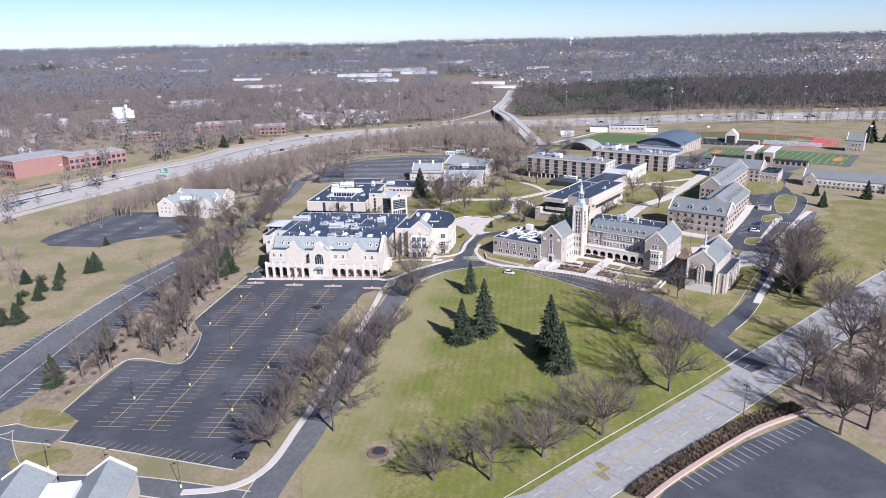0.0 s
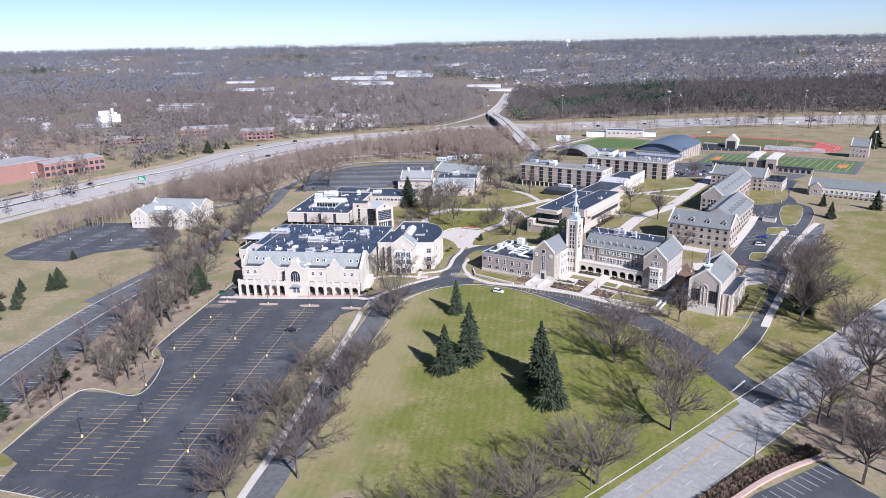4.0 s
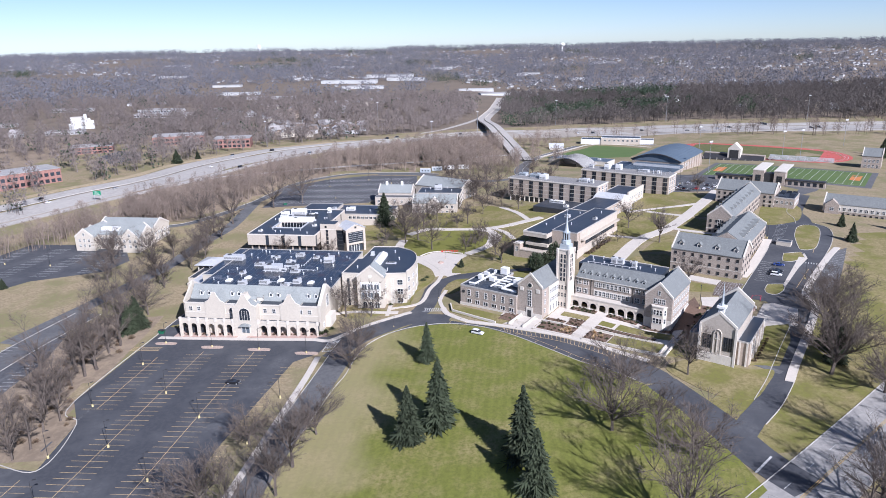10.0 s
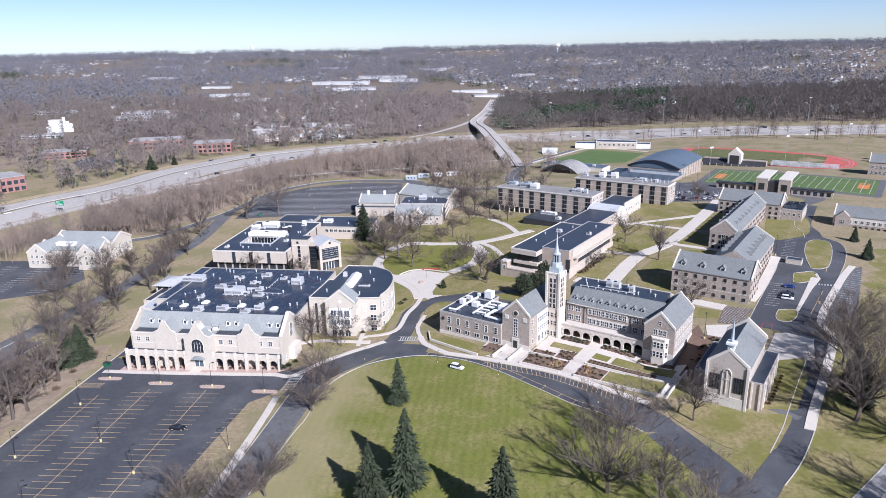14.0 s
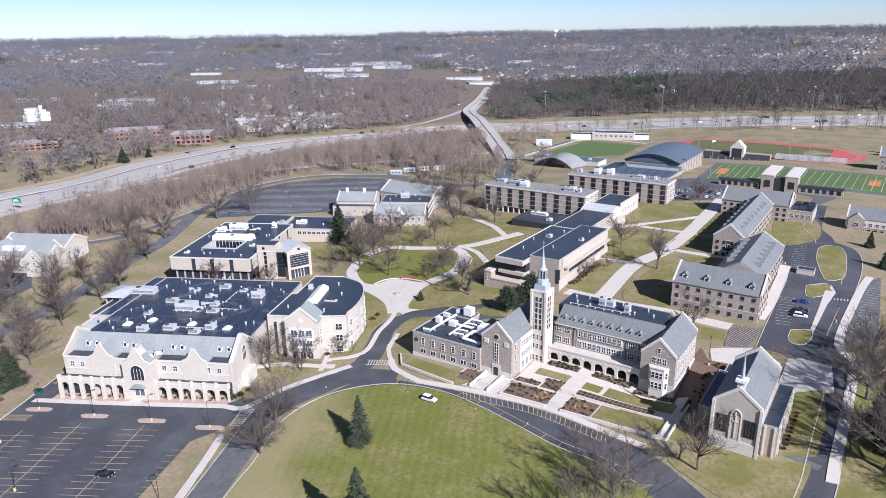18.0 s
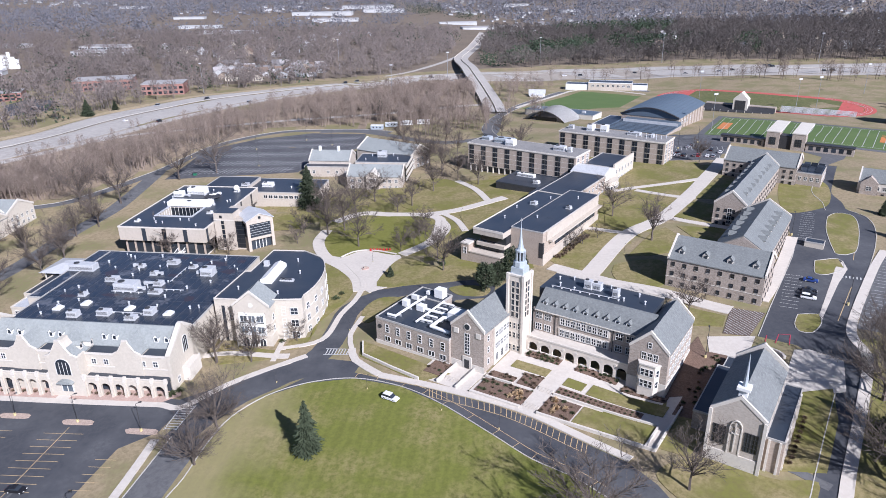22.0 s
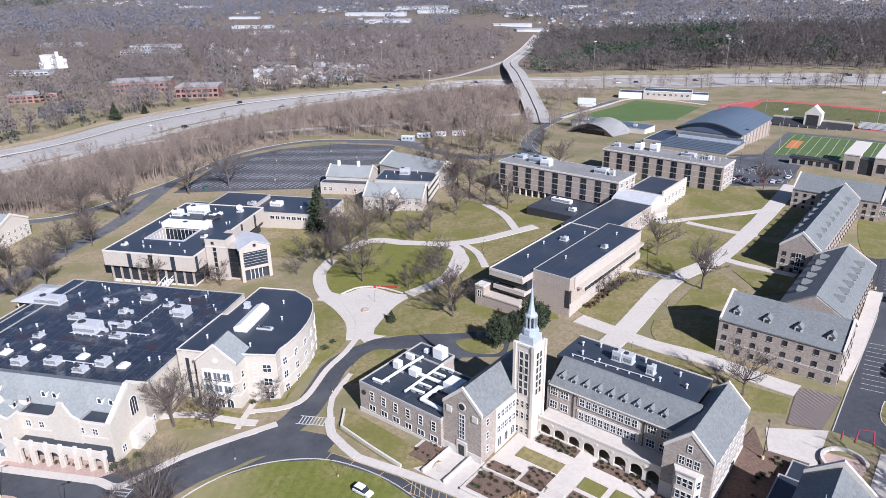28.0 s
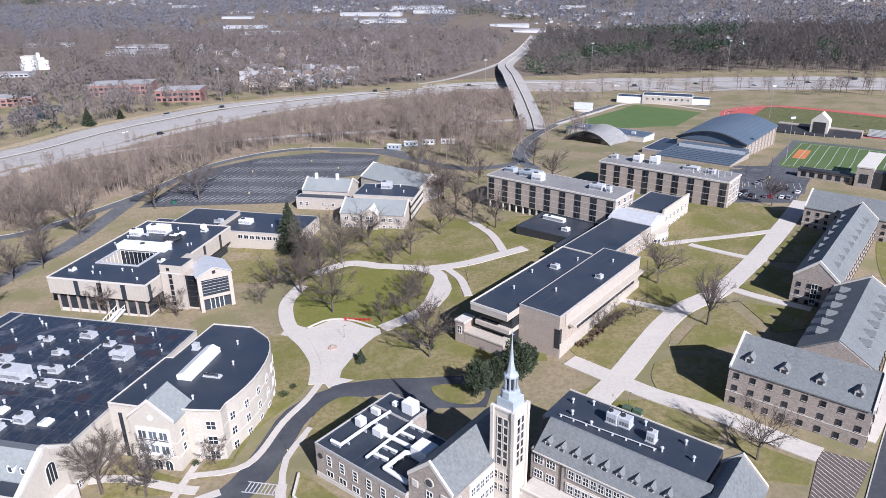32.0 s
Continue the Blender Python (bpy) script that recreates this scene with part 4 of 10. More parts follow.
def gable_block(t, u0, u1, v0, v1, ze, zr, axis, wall_mat, roof_mat, coping=None, base=None, over=0.3, ends=(1, 1), name="wall"):
    """A block with a pitched roof whose ridge runs along axis ('u' or 'v')."""
    base = t.z - 3 if base is None else base
    a0, a1, b0, b1 = (u0, u1, v0, v1) if axis == "v" else (v0, v1, u0, u1)
    m = (a0 + a1) / 2
    t.put(name, prism(bmesh.new(), [(a0, base), (a1, base), (a1, ze), (m, zr), (a0, ze)], axis, b0, b1), wall_mat)
    e = 0.35 if coping else -0.25
    t.put("roof", prism(bmesh.new(), gable_pts(a0, a1, ze + 0.05, zr + 0.05, over), axis, b0 + e, b1 - e), roof_mat)
    if coping:
        for on, b in zip(ends, (b0, b1)):
            if on:
                t.put("coping", prism(bmesh.new(), gable_pts(a0, a1, ze - 0.1, zr - 0.1, 0.15, 0.95), axis, b - 0.12, b + 0.42), coping)


def arcade(t, face_v, u0, u1, n, z0, z1, spring, wall_mat, deep=0.6, pier=0.26, name="arcade_wall"):
    """A wall with n round-arched openings that go through it."""
    step = (u1 - u0) / n
    for i in range(n):
        a, b = u0 + i * step, u0 + (i + 1) * step
        w0, w1 = a + step * pier, b - step * pier
        r, c = (w1 - w0) / 2, (w0 + w1) / 2
        k = 10
        arc = [(c - r * math.cos(math.pi * j / k), spring + r * math.sin(math.pi * j / k)) for j in range(k + 1)]
        pts = [(a, z0), (w0, z0)] + arc + [(w1, z0), (b, z0), (b, z1), (a, z1)]
        t.put(name, prism(bmesh.new(), pts, "v", face_v, face_v + deep), wall_mat)


def rooftop_unit(fr, u, v, z, w=3.0, d=2.2, h=1.6, turn=0, duct=0.0, m=None, label="pale metal ventilation unit on a flat roof"):
    t = Thing("rooftop_unit", fr, u, v, label, "ventilation unit", "rooftop units", z=z)
    bm = box(bmesh.new(), u - w / 2, u + w / 2, v - d / 2, v + d / 2, z + 0.25, z + h)
    bmesh.ops.bevel(bm, geom=list(bm.edges), offset=0.06, segments=1, affect="EDGES")
    t.put("casing", bm, m or M_METAL)
    t.put("kerb", box(bmesh.new(), u - w / 2 - 0.15, u + w / 2 + 0.15, v - d / 2 - 0.15, v + d / 2 + 0.15, z, z + 0.25), M_METAL)
    if w > 1.6:
        t.put("fan_cowl", tube(bmesh.new(), (u - w / 4, v, z + h - 0.05), (u - w / 4, v, z + h + 0.25), d * 0.28, d * 0.26, 12), M_DARKFRAME)
        bm = bmesh.new()
        for i in range(4):
            box(bm, u - w / 2 + 0.3, u + w / 2 - 0.3, v - d / 2 - 0.03, v - d / 2 + 0.05, z + 0.5 + 0.25 * i, z + 0.6 + 0.25 * i)
        t.put("louvre", bm, M_DARKFRAME)
    if duct:
        s = 1 if duct > 0 else -1
        t.put("duct", box(bmesh.new(), u + s * w / 2, u + duct, v - 0.35, v + 0.35, z + 0.4, z + 1.0), M_METAL)
        t.put("duct_elbow", box(bmesh.new(), u + duct - s * 0.5, u + duct + s * 0.3, v - 0.4, v + 0.4, z, z + 1.05), M_METAL)
    t.ob.matrix_world = t.ob.matrix_world @ pose(0, 0, 0, 0, 0, turn)
    return t


def vent_pipe(fr, u, v, z, r=0.25, h=1.0):
    t = Thing("roof_vent", fr, u, v, "small metal vent pipe on a flat roof", "vent", "roof vents", z=z)
    t.put("pipe", tube(bmesh.new(), (u, v, z), (u, v, z + h), r, r * 0.9, 8), M_METAL)
    t.put("cap", tube(bmesh.new(), (u, v, z + h), (u, v, z + h + 0.2), r * 1.6, r * 1.1, 8), M_METAL)


def skylight(fr, u, v, z, w, d, h=0.9, m=None, label="white ridged rooftop skylight"):
    t = Thing("skylight", fr, u, v, label, "skylight", z=z)
    t.put("kerb", box(bmesh.new(), u - w / 2, u + w / 2, v - d / 2, v + d / 2, z, z + h * 0.6), M_WHITE)
    t.put("glazing", prism(bmesh.new(), [(u - w / 2, z + h * 0.6), (u + w / 2, z + h * 0.6), (u, z + h)], "v", v - d / 2 + 0.1, v + d / 2 - 0.1), m or M_WHITE)

# ---- west buildings ----
def arcaded_hall():
    t = Thing("arcaded_hall", WEST, 0, 0, "long pale limestone hall with an arched ground-floor arcade and stepped gables", "building", z=-3.2)
    zb = -6.0
    t.put("upper_wall", box(bmesh.new(), 0, 57, 3.2, 16, zb, 8.0), M_STONE)
    t.put("cornice", box(bmesh.new(), -0.15, 57.15, 3.05, 3.6, 8.0, 8.45), M_TRIM)
    # slate roof behind the black flat strips
    t.put("slate_roof", prism(bmesh.new(), [(7.5, 8.0), (16.2, 8.0), (16.2, 11.2), (12.0, 13.4), (7.5, 8.6)], "u", 0.4, 56.6), M_SLATE_PALE)
    for a, b in ((0.4, 8.8), (17.6, 22.0), (32.2, 40.8), (49.4, 56.6)):
        t.put("flat_roof", box(bmesh.new(), a, b, 3.6, 7.6, 7.9, 8.3), M_MEMBRANE)
    # gables
    for c, w, z, v0 in ((13.0, 8.4, 12.4, 2.95), (27.0, 10.0, 13.2, -0.2), (45.0, 8.4, 12.4, 2.95)):
        pts = [(c - w / 2, zb), (c + w / 2, zb), (c + w / 2, 8.6), (c + w * 0.3, 9.4), (c + 0.9, z - 0.4), (c + 0.7, z + 0.5), (c - 0.7, z + 0.5), (c - 0.9, z - 0.4), (c - w * 0.3, 9.4), (c - w / 2, 8.6)]
        g = t.put("gable", prism(bmesh.new(), pts, "v", v0, 3.6), M_STONE)
        out = [(c + w / 2, 8.6), (c + w * 0.3, 9.4), (c + 0.9, z - 0.4), (c + 0.7, z + 0.5), (c - 0.7, z + 0.5), (c - 0.9, z - 0.4), (c - w * 0.3, 9.4), (c - w / 2, 8.6)]
        bm = bmesh.new()
        for p, q in zip(out, out[1:]):
            prism(bm, [p, q, (q[0], q[1] + 0.3), (p[0], p[1] + 0.3)], "v", v0 - 0.12, v0 + 0.45)
        t.put("coping", bm, M_TRIM)
        t.put("gable_roof", prism(bmesh.new(), gable_pts(c - w / 2 + 0.3, c + w / 2 - 0.3, 8.3, z - 0.5, 0.1), "v", v0 + 0.5, 12.0), M_SLATE_PALE)
    t.put("band", box(bmesh.new(), -0.1, 57.1, 3.08, 3.2, 4.0, 4.35), M_TRIM)
    # ground-floor arcade on both sides of the entrance
    for a, b in ((-1.2, 21.6), (32.4, 57.0)):
        arcade(t, 0.0, a, b, 6, zb, 1.9, -0.75, M_STONE, 0.7, 0.17)
        t.put("arcade_roof", box(bmesh.new(), a, b, 0.7, 3.2, 1.5, 1.9), M_MEMBRANE)
        t.put("balustrade", box(bmesh.new(), a, b, 0.15, 0.4, 1.9, 2.5), M_STONE)
        t.put("handrail", box(bmesh.new(), a, b, 0.08, 0.47, 2.5, 2.65), M_TRIM)
        for i in range(7):
            u = a + (b - a) * i / 6
            t.put("pier_cap", box(bmesh.new(), u - 0.45, u + 0.45, -0.2, 0.6, 1.4, 3.0), M_TRIM)
            t.put("buttress", prism(bmesh.new(), [(-0.5, zb), (0.0, zb), (0.0, 1.4), (-0.22, 1.0), (-0.5, -1.2)], "u", u - 0.35, u + 0.35), M_STONE)
        t.put("inner_wall", box(bmesh.new(), a, b, 3.0, 3.15, zb, 1.5), M_GLASS)
    for i in range(6):
        for a, s in ((2.4, 3.55), (34.4, 3.75)):
            window(t, "f", a + s * i, 3.2, 5.0, 1.3, 1.6)
    window(t, "f", 27.0, -0.2, 2.8, 4.4, 5.2, 4, 3, arch=True)
    t.put("canopy", prism(bmesh.new(), [(24.6, 0.6), (25.4, 1.2), (27, 1.5), (28.6, 1.2), (29.4, 0.6), (29.4, 0.4), (24.6, 0.4)], "v", -1.6, -0.2), M_SLATE_PALE)
    d = t.put("entrance_door", box(bmesh.new(), 25.4, 28.6, -0.32, -0.2, -2.6, 0.3), M_GLASS_PALE)
    for u in (25.3, 27, 28.7):
        t.put("door_post", box(bmesh.new(), u - 0.1, u + 0.1, -0.42, -0.2, -2.6, 0.4), M_FRAME)
    for u in (5.0, 8.4, 18.4, 21.4, 35.2, 38.4, 51.2, 54.4):
        dormer(t, "f", u, 8.6, 9.9, 1.5, 1.4, wall=M_WHITE, roof=M_SLATE_PALE)
    for u, v in ((32.5, 6.2), (30.8, 3.8)):
        dormer(t, "r", u + 0.2, v, 9.6, 1.2, 1.2, roof=M_SLATE_PALE)
    # end gables
    for u, s in ((57.0, 1), (0.0, -1)):
        t.put("end_gable", prism(bmesh.new(), [(3.0, zb), (20.0, zb), (20.0, 9.2), (12.9, 13.6), (12.4, 14.6), (11.6, 14.6), (11.1, 13.6), (3.0, 8.6)], "u", u - 0.3, u + 0.6 * s + 0.2), M_STONE)
        t.put("coping", prism(bmesh.new(), [(3.0, 8.5), (11.1, 13.5), (11.6, 14.6), (12.4, 14.6), (12.9, 13.5), (20, 9.1), (20, 9.6), (12.6, 14.9), (11.4, 14.9), (3.0, 9.0)], "u", u - 0.4, u + 0.7 * s + 0.2), M_TRIM)
    window(t, "r", 57.8, 12, 5.6, 2.6, 5.0, 3, 3, arch=True)
    for v in (6, 12, 18):
        window(t, "r", 57.8, v, -1.2, 1.2, 1.8)
    t.put("porch", box(bmesh.new(), 57, 60.0, 8.5, 15.5, zb, 2.2), M_TRIM)
    # the deep flat-roofed body
    for u0, u1, v0, v1, z in ((-1, 57.8, 16, 71, 10.6), (-6, -1.05, 31, 71, 10.6)):
        flat_roof(t, u0, u1, v0, v1, z, M_STONE, M_MEMBRANE_WET, 0.35, base=zb, lip=M_TRIM)
    windows(t, "r", 57.25, 19, 29, 4, 5.4, 1.3, 1.9)
    windows(t, "r", 57.25, 19, 29, 4, 0.4, 1.3, 1.9)
    flat_roof(t, -15, -6.1, 33, 50, 5.2, M_STONE, M_METAL, 0.5, base=-8)
    flat_roof(t, -24, -6.1, 50, 82, 1.6, M_STONE, M_MEMBRANE, 0.5, base=-9)
    windows(t, "f", 33.0, -13, -8, 3, 2.4, 1.3, 1.6)
    windows(t, "l", -15.0, 36, 47, 3, 2.4, 1.3, 1.6)
    t.put("pavilion_wall", box(bmesh.new(), -27, -15, 66, 78, -9, 3.2), M_GLASS)
    for u in (-27, -21, -15.4):
        for v in (66, 72, 77.6):
            t.put("pavilion_post", box(bmesh.new(), u - 0.1, u + 0.5, v - 0.1, v + 0.5, -9, 3.2), M_TRIM)
    bm = bmesh.new()
    lo = [bm.verts.new(p) for p in ((-28.5, 64.5, 3.2), (-13.5, 64.5, 3.2), (-13.5, 79.5, 3.2), (-28.5, 79.5, 3.2))]
    hi = [bm.verts.new(p) for p in ((-22.5, 70.5, 5.0), (-19.5, 70.5, 5.0), (-19.5, 73.5, 5.0), (-22.5, 73.5, 5.0))]
    bm.faces.new(lo[::-1]), bm.faces.new(hi)
    for i in range(4):
        bm.faces.new((lo[i], lo[(i + 1) % 4], hi[(i + 1) % 4], hi[i]))
    t.put("pavilion_roof", bm, M_METAL)


arcaded_hall()
ZA = 10.66
for u, v, w, d, h, duct in ((24, 40, 7.5, 4.2, 2.6, 6), (33, 44, 3, 2.4, 1.4, -5), (15, 46, 4.2, 2.6, 1.3, 0), (41, 24, 3, 3, 1.8, 0), (37, 20, 3.4, 2.4, 1.2, 0), (27, 22, 4.0, 2.6, 1.6, 0), (18, 20, 3.4, 2.4, 1.8, 0),
                           (46, 54, 4.4, 3.6, 2.6, -4), (29, 62, 4, 2.6, 1.3, 0), (38, 59, 2.6, 2.2, 0.9, 0), (35, 38, 4, 2.4, 1.1, 0), (12, 34, 2.4, 2.2, 1.0, 0), (-1, 54, 9.5, 3.6, 2.2, 0), (27, 52, 2.4, 2.0, 1.2, 3), (19, 58, 2.2, 1.8, 1.0, -3)):
    rooftop_unit(WEST, u, v, ZA, w, d, h, 0, duct)
for u, v in ((5, 60), (10, 66), (44, 42), (50, 47), (52, 28), (40, 35), (31, 29), (8, 27), (22, 67), (47, 66), (20, 50), (43, 63)):
    vent_pipe(WEST, u, v, ZA, 0.28, 0.9)
for u, v in ((10, 24), (47, 24), (33, 26), (17, 28)):
    skylight(WEST, u, v, ZA, 2.6, 2.6, 0.9)

clutter = random.Random(31)
for i in range(22):
    u, v = clutter.uniform(2, 55), clutter.uniform(19, 69)
    vent_pipe(WEST, u, v, ZA, clutter.uniform(0.14, 0.3), clutter.uniform(0.4, 1.1))
for i, (u0, v0, u1, v1) in enumerate(((20, 37, 31, 37), (34, 40, 44, 40), (28, 23, 40, 23), (36, 46, 36, 58))):
    run = Thing("roof_pipe_run", WEST, u0, v0, "thin metal pipe run on low supports", "pipe", "roof pipe runs", z=ZA)
    run.put("pipe", tube(bmesh.new(), (u0, v0, ZA + 0.42), (u1, v1, ZA + 0.42), 0.13, 0.13), M_METAL)
    for k in range(4):
        x, y = u0 + (u1 - u0) * (k + 0.5) / 4, v0 + (v1 - v0) * (k + 0.5) / 4
        run.put("support", box(bmesh.new(), x - 0.14, x + 0.14, y - 0.14, y + 0.14, ZA, ZA + 0.33), M_WHITE)


M_POND = mat("rusty_puddle", (0.042, 0.03, 0.032), (0.03, 0.03, 0.038), 0.22, 0.5, 2.0, c3=(0.06, 0.038, 0.036), spec=0.6, local=True)
for u, v, a, b in ((45, 63, 5.5, 3.0), (52, 57, 3.5, 2.6), (38, 66, 4.5, 2.0), (30, 67, 3.0, 1.6), (11, 52, 2.6, 4.2), (21, 35, 4.2, 1.5), (29, 33, 3.2, 1.3), (7, 33, 3.8, 1.6), (48, 35, 2.0, 2.8), (34, 52, 2.6, 1.6), (53, 66, 2.2, 2.0)):
    ring = [(u + a * (0.75 + 0.35 * noise.noise((u, k * 0.7, 1.3))) * math.cos(k * math.pi / 9), v + b * (0.75 + 0.35 * noise.noise((v, k * 0.7, 4.3))) * math.sin(k * math.pi / 9)) for k in range(18)]
    pond = Thing("roof_puddle", WEST, u, v, "shallow rust-brown puddle on a dark flat roof", "puddle", "roof puddles", z=ZA)
    pond.put("water", prism(bmesh.new(), ring, "z", ZA - 0.05, ZA + 0.012), M_POND)


def round_hall():
    t = Thing("bow_sided_hall", WEST, 72, 29, "pale limestone hall with a bowed side wall and gabled porch", "building", z=-1.2)
    zb, zt = -4.5, 13.2
    rim = [(58.9, 30.6), (66.6, 30.6), (80.2, 31.8), (86.9, 32.8)] + [(78.5 + 9.9 * math.cos(a), 47.5 + 21 * math.sin(a)) for a in [-0.6 + 0.19 * i for i in range(11)]] + [(75.5, 71.5), (63.6, 71.2), (62.5, 52.0), (60.5, 51.8)]
    t.put("wall", prism(bmesh.new(), rim, "z", zb, zt), M_STONE)
    cx, cy = 72.5, 50
    inn = [(cx + (x - cx) * 0.985, cy + (y - cy) * 0.988) for x, y in rim]
    t.put("flat_roof", prism(bmesh.new(), inn, "z", zt - 0.1, zt + 0.05), M_MEMBRANE)
    bm = bmesh.new()
    for i in range(len(rim)):
        j = (i + 1) % len(rim)
        prism(bm, [rim[i], rim[j], inn[j], inn[i]], "z", zt - 0.2, zt + 0.35)
    t.put("parapet", bm, M_TRIM)
    for z in (3.4, 8.4):
        bm = bmesh.new()
        for i in range(3, 14):
            a, b = rim[i], rim[i + 1]
            o = [(cx + (x - cx) * 1.006, cy + (y - cy) * 1.006) for x, y in (a, b)]
            prism(bm, [a, o[0], o[1], b], "z", z, z + 0.3)
        t.put("band", bm, M_TRIM)
    # porch
    t.put("porch", prism(bmesh.new(), [(66.4, zb), (78.2, zb), (78.2, 12.6), (72.3, 17.4), (66.4, 12.6)], "v", 27.3, 32.5), M_STONE)
    t.put("porch_roof", prism(bmesh.new(), gable_pts(66.4, 78.2, 12.8, 17.6, 0.3), "v", 27.2, 35.5), M_SLATE_PALE)
    t.put("coping", prism(bmesh.new(), gable_pts(66.3, 78.3, 12.7, 17.5, 0.0, 0.8), "v", 27.0, 27.35), M_TRIM)
    t.put("window_surround", box(bmesh.new(), 68.0, 76.6, 27.12, 27.4, 2.9, 10.6), M_WHITE)
    for u in (69.6, 72.3, 75.0):
        for z in (3.8, 7.6):
            window(t, "f", u, 27.12, z, 2.0, 2.1, 2, 1, gm=M_GLASS_PALE)
        t.put("spandrel", box(bmesh.new(), u - 1.05, u + 1.05, 27.0, 27.12, 6.2, 7.3), M_FRAME)
        t.put("sill", box(bmesh.new(), u - 1.2, u + 1.2, 26.85, 27.12, 7.32, 7.5), M_DARKFRAME)
        window(t, "f", u, 27.3, -1.2, 1.9, 2.9, 2, 2, arch=True)
    t.put("medallion", tube(bmesh.new(), (72.3, 27.18, 13.3), (72.3, 27.3, 13.3), 0.75, 0.75, 14), M_FRAME)
    for z in (3.0, 6.9):
        t.put("porch_band", box(bmesh.new(), 76.7, 78.35, 27.15, 32.4, z, z + 0.25), M_TRIM)
    for z in (3.6, 7.5):
        window(t, "r", 78.2, 29.8, z, 1.1, 1.9, 1, 2)
    for z in (-0.6, 3.6, 7.8):
        window(t, "f", 84.2, 32.3, z + 0.4, 2.2, 2.2, 2, 2, turn=8)
        window(t, "f", 80.9, 31.95, z, 1.1, 3.0, 1, 3, turn=8)
        for i in range(6):
            a = -0.52 + 0.27 * i
            u, v = 78.5 + 9.9 * math.cos(a), 47.5 + 21 * math.sin(a)
            nrm = math.degrees(math.atan2(math.sin(a) / 21, math.cos(a) / 9.9))
            window(t, "r", u + 0.05, v, z + 0.4, 1.5, 2.0, 2, 2, turn=90 + nrm)
    t.put("stair_glass", box(bmesh.new(), 61.2, 62.2, 30.5, 30.62, -2, 11), M_GLASS)
    window(t, "f", 64.2, 30.6, 6, 1.0, 2.0)


round_hall()
skylight(WEST, 71.4, 50.2, 13.25, 4.0, 14.5, 2.2, label="long white ridged skylight on a dark roof")
rooftop_unit(WEST, 66.2, 57.5, 13.25, 1.6, 1.6, 1.8)
for u, v in ((64, 38), (78, 36), (80, 52), (76, 62)):
    vent_pipe(WEST, u, v, 13.25)
ob = rooftop_unit(WEST, 77.5, 46, 13.25, 4.5, 1.2, 0.6)


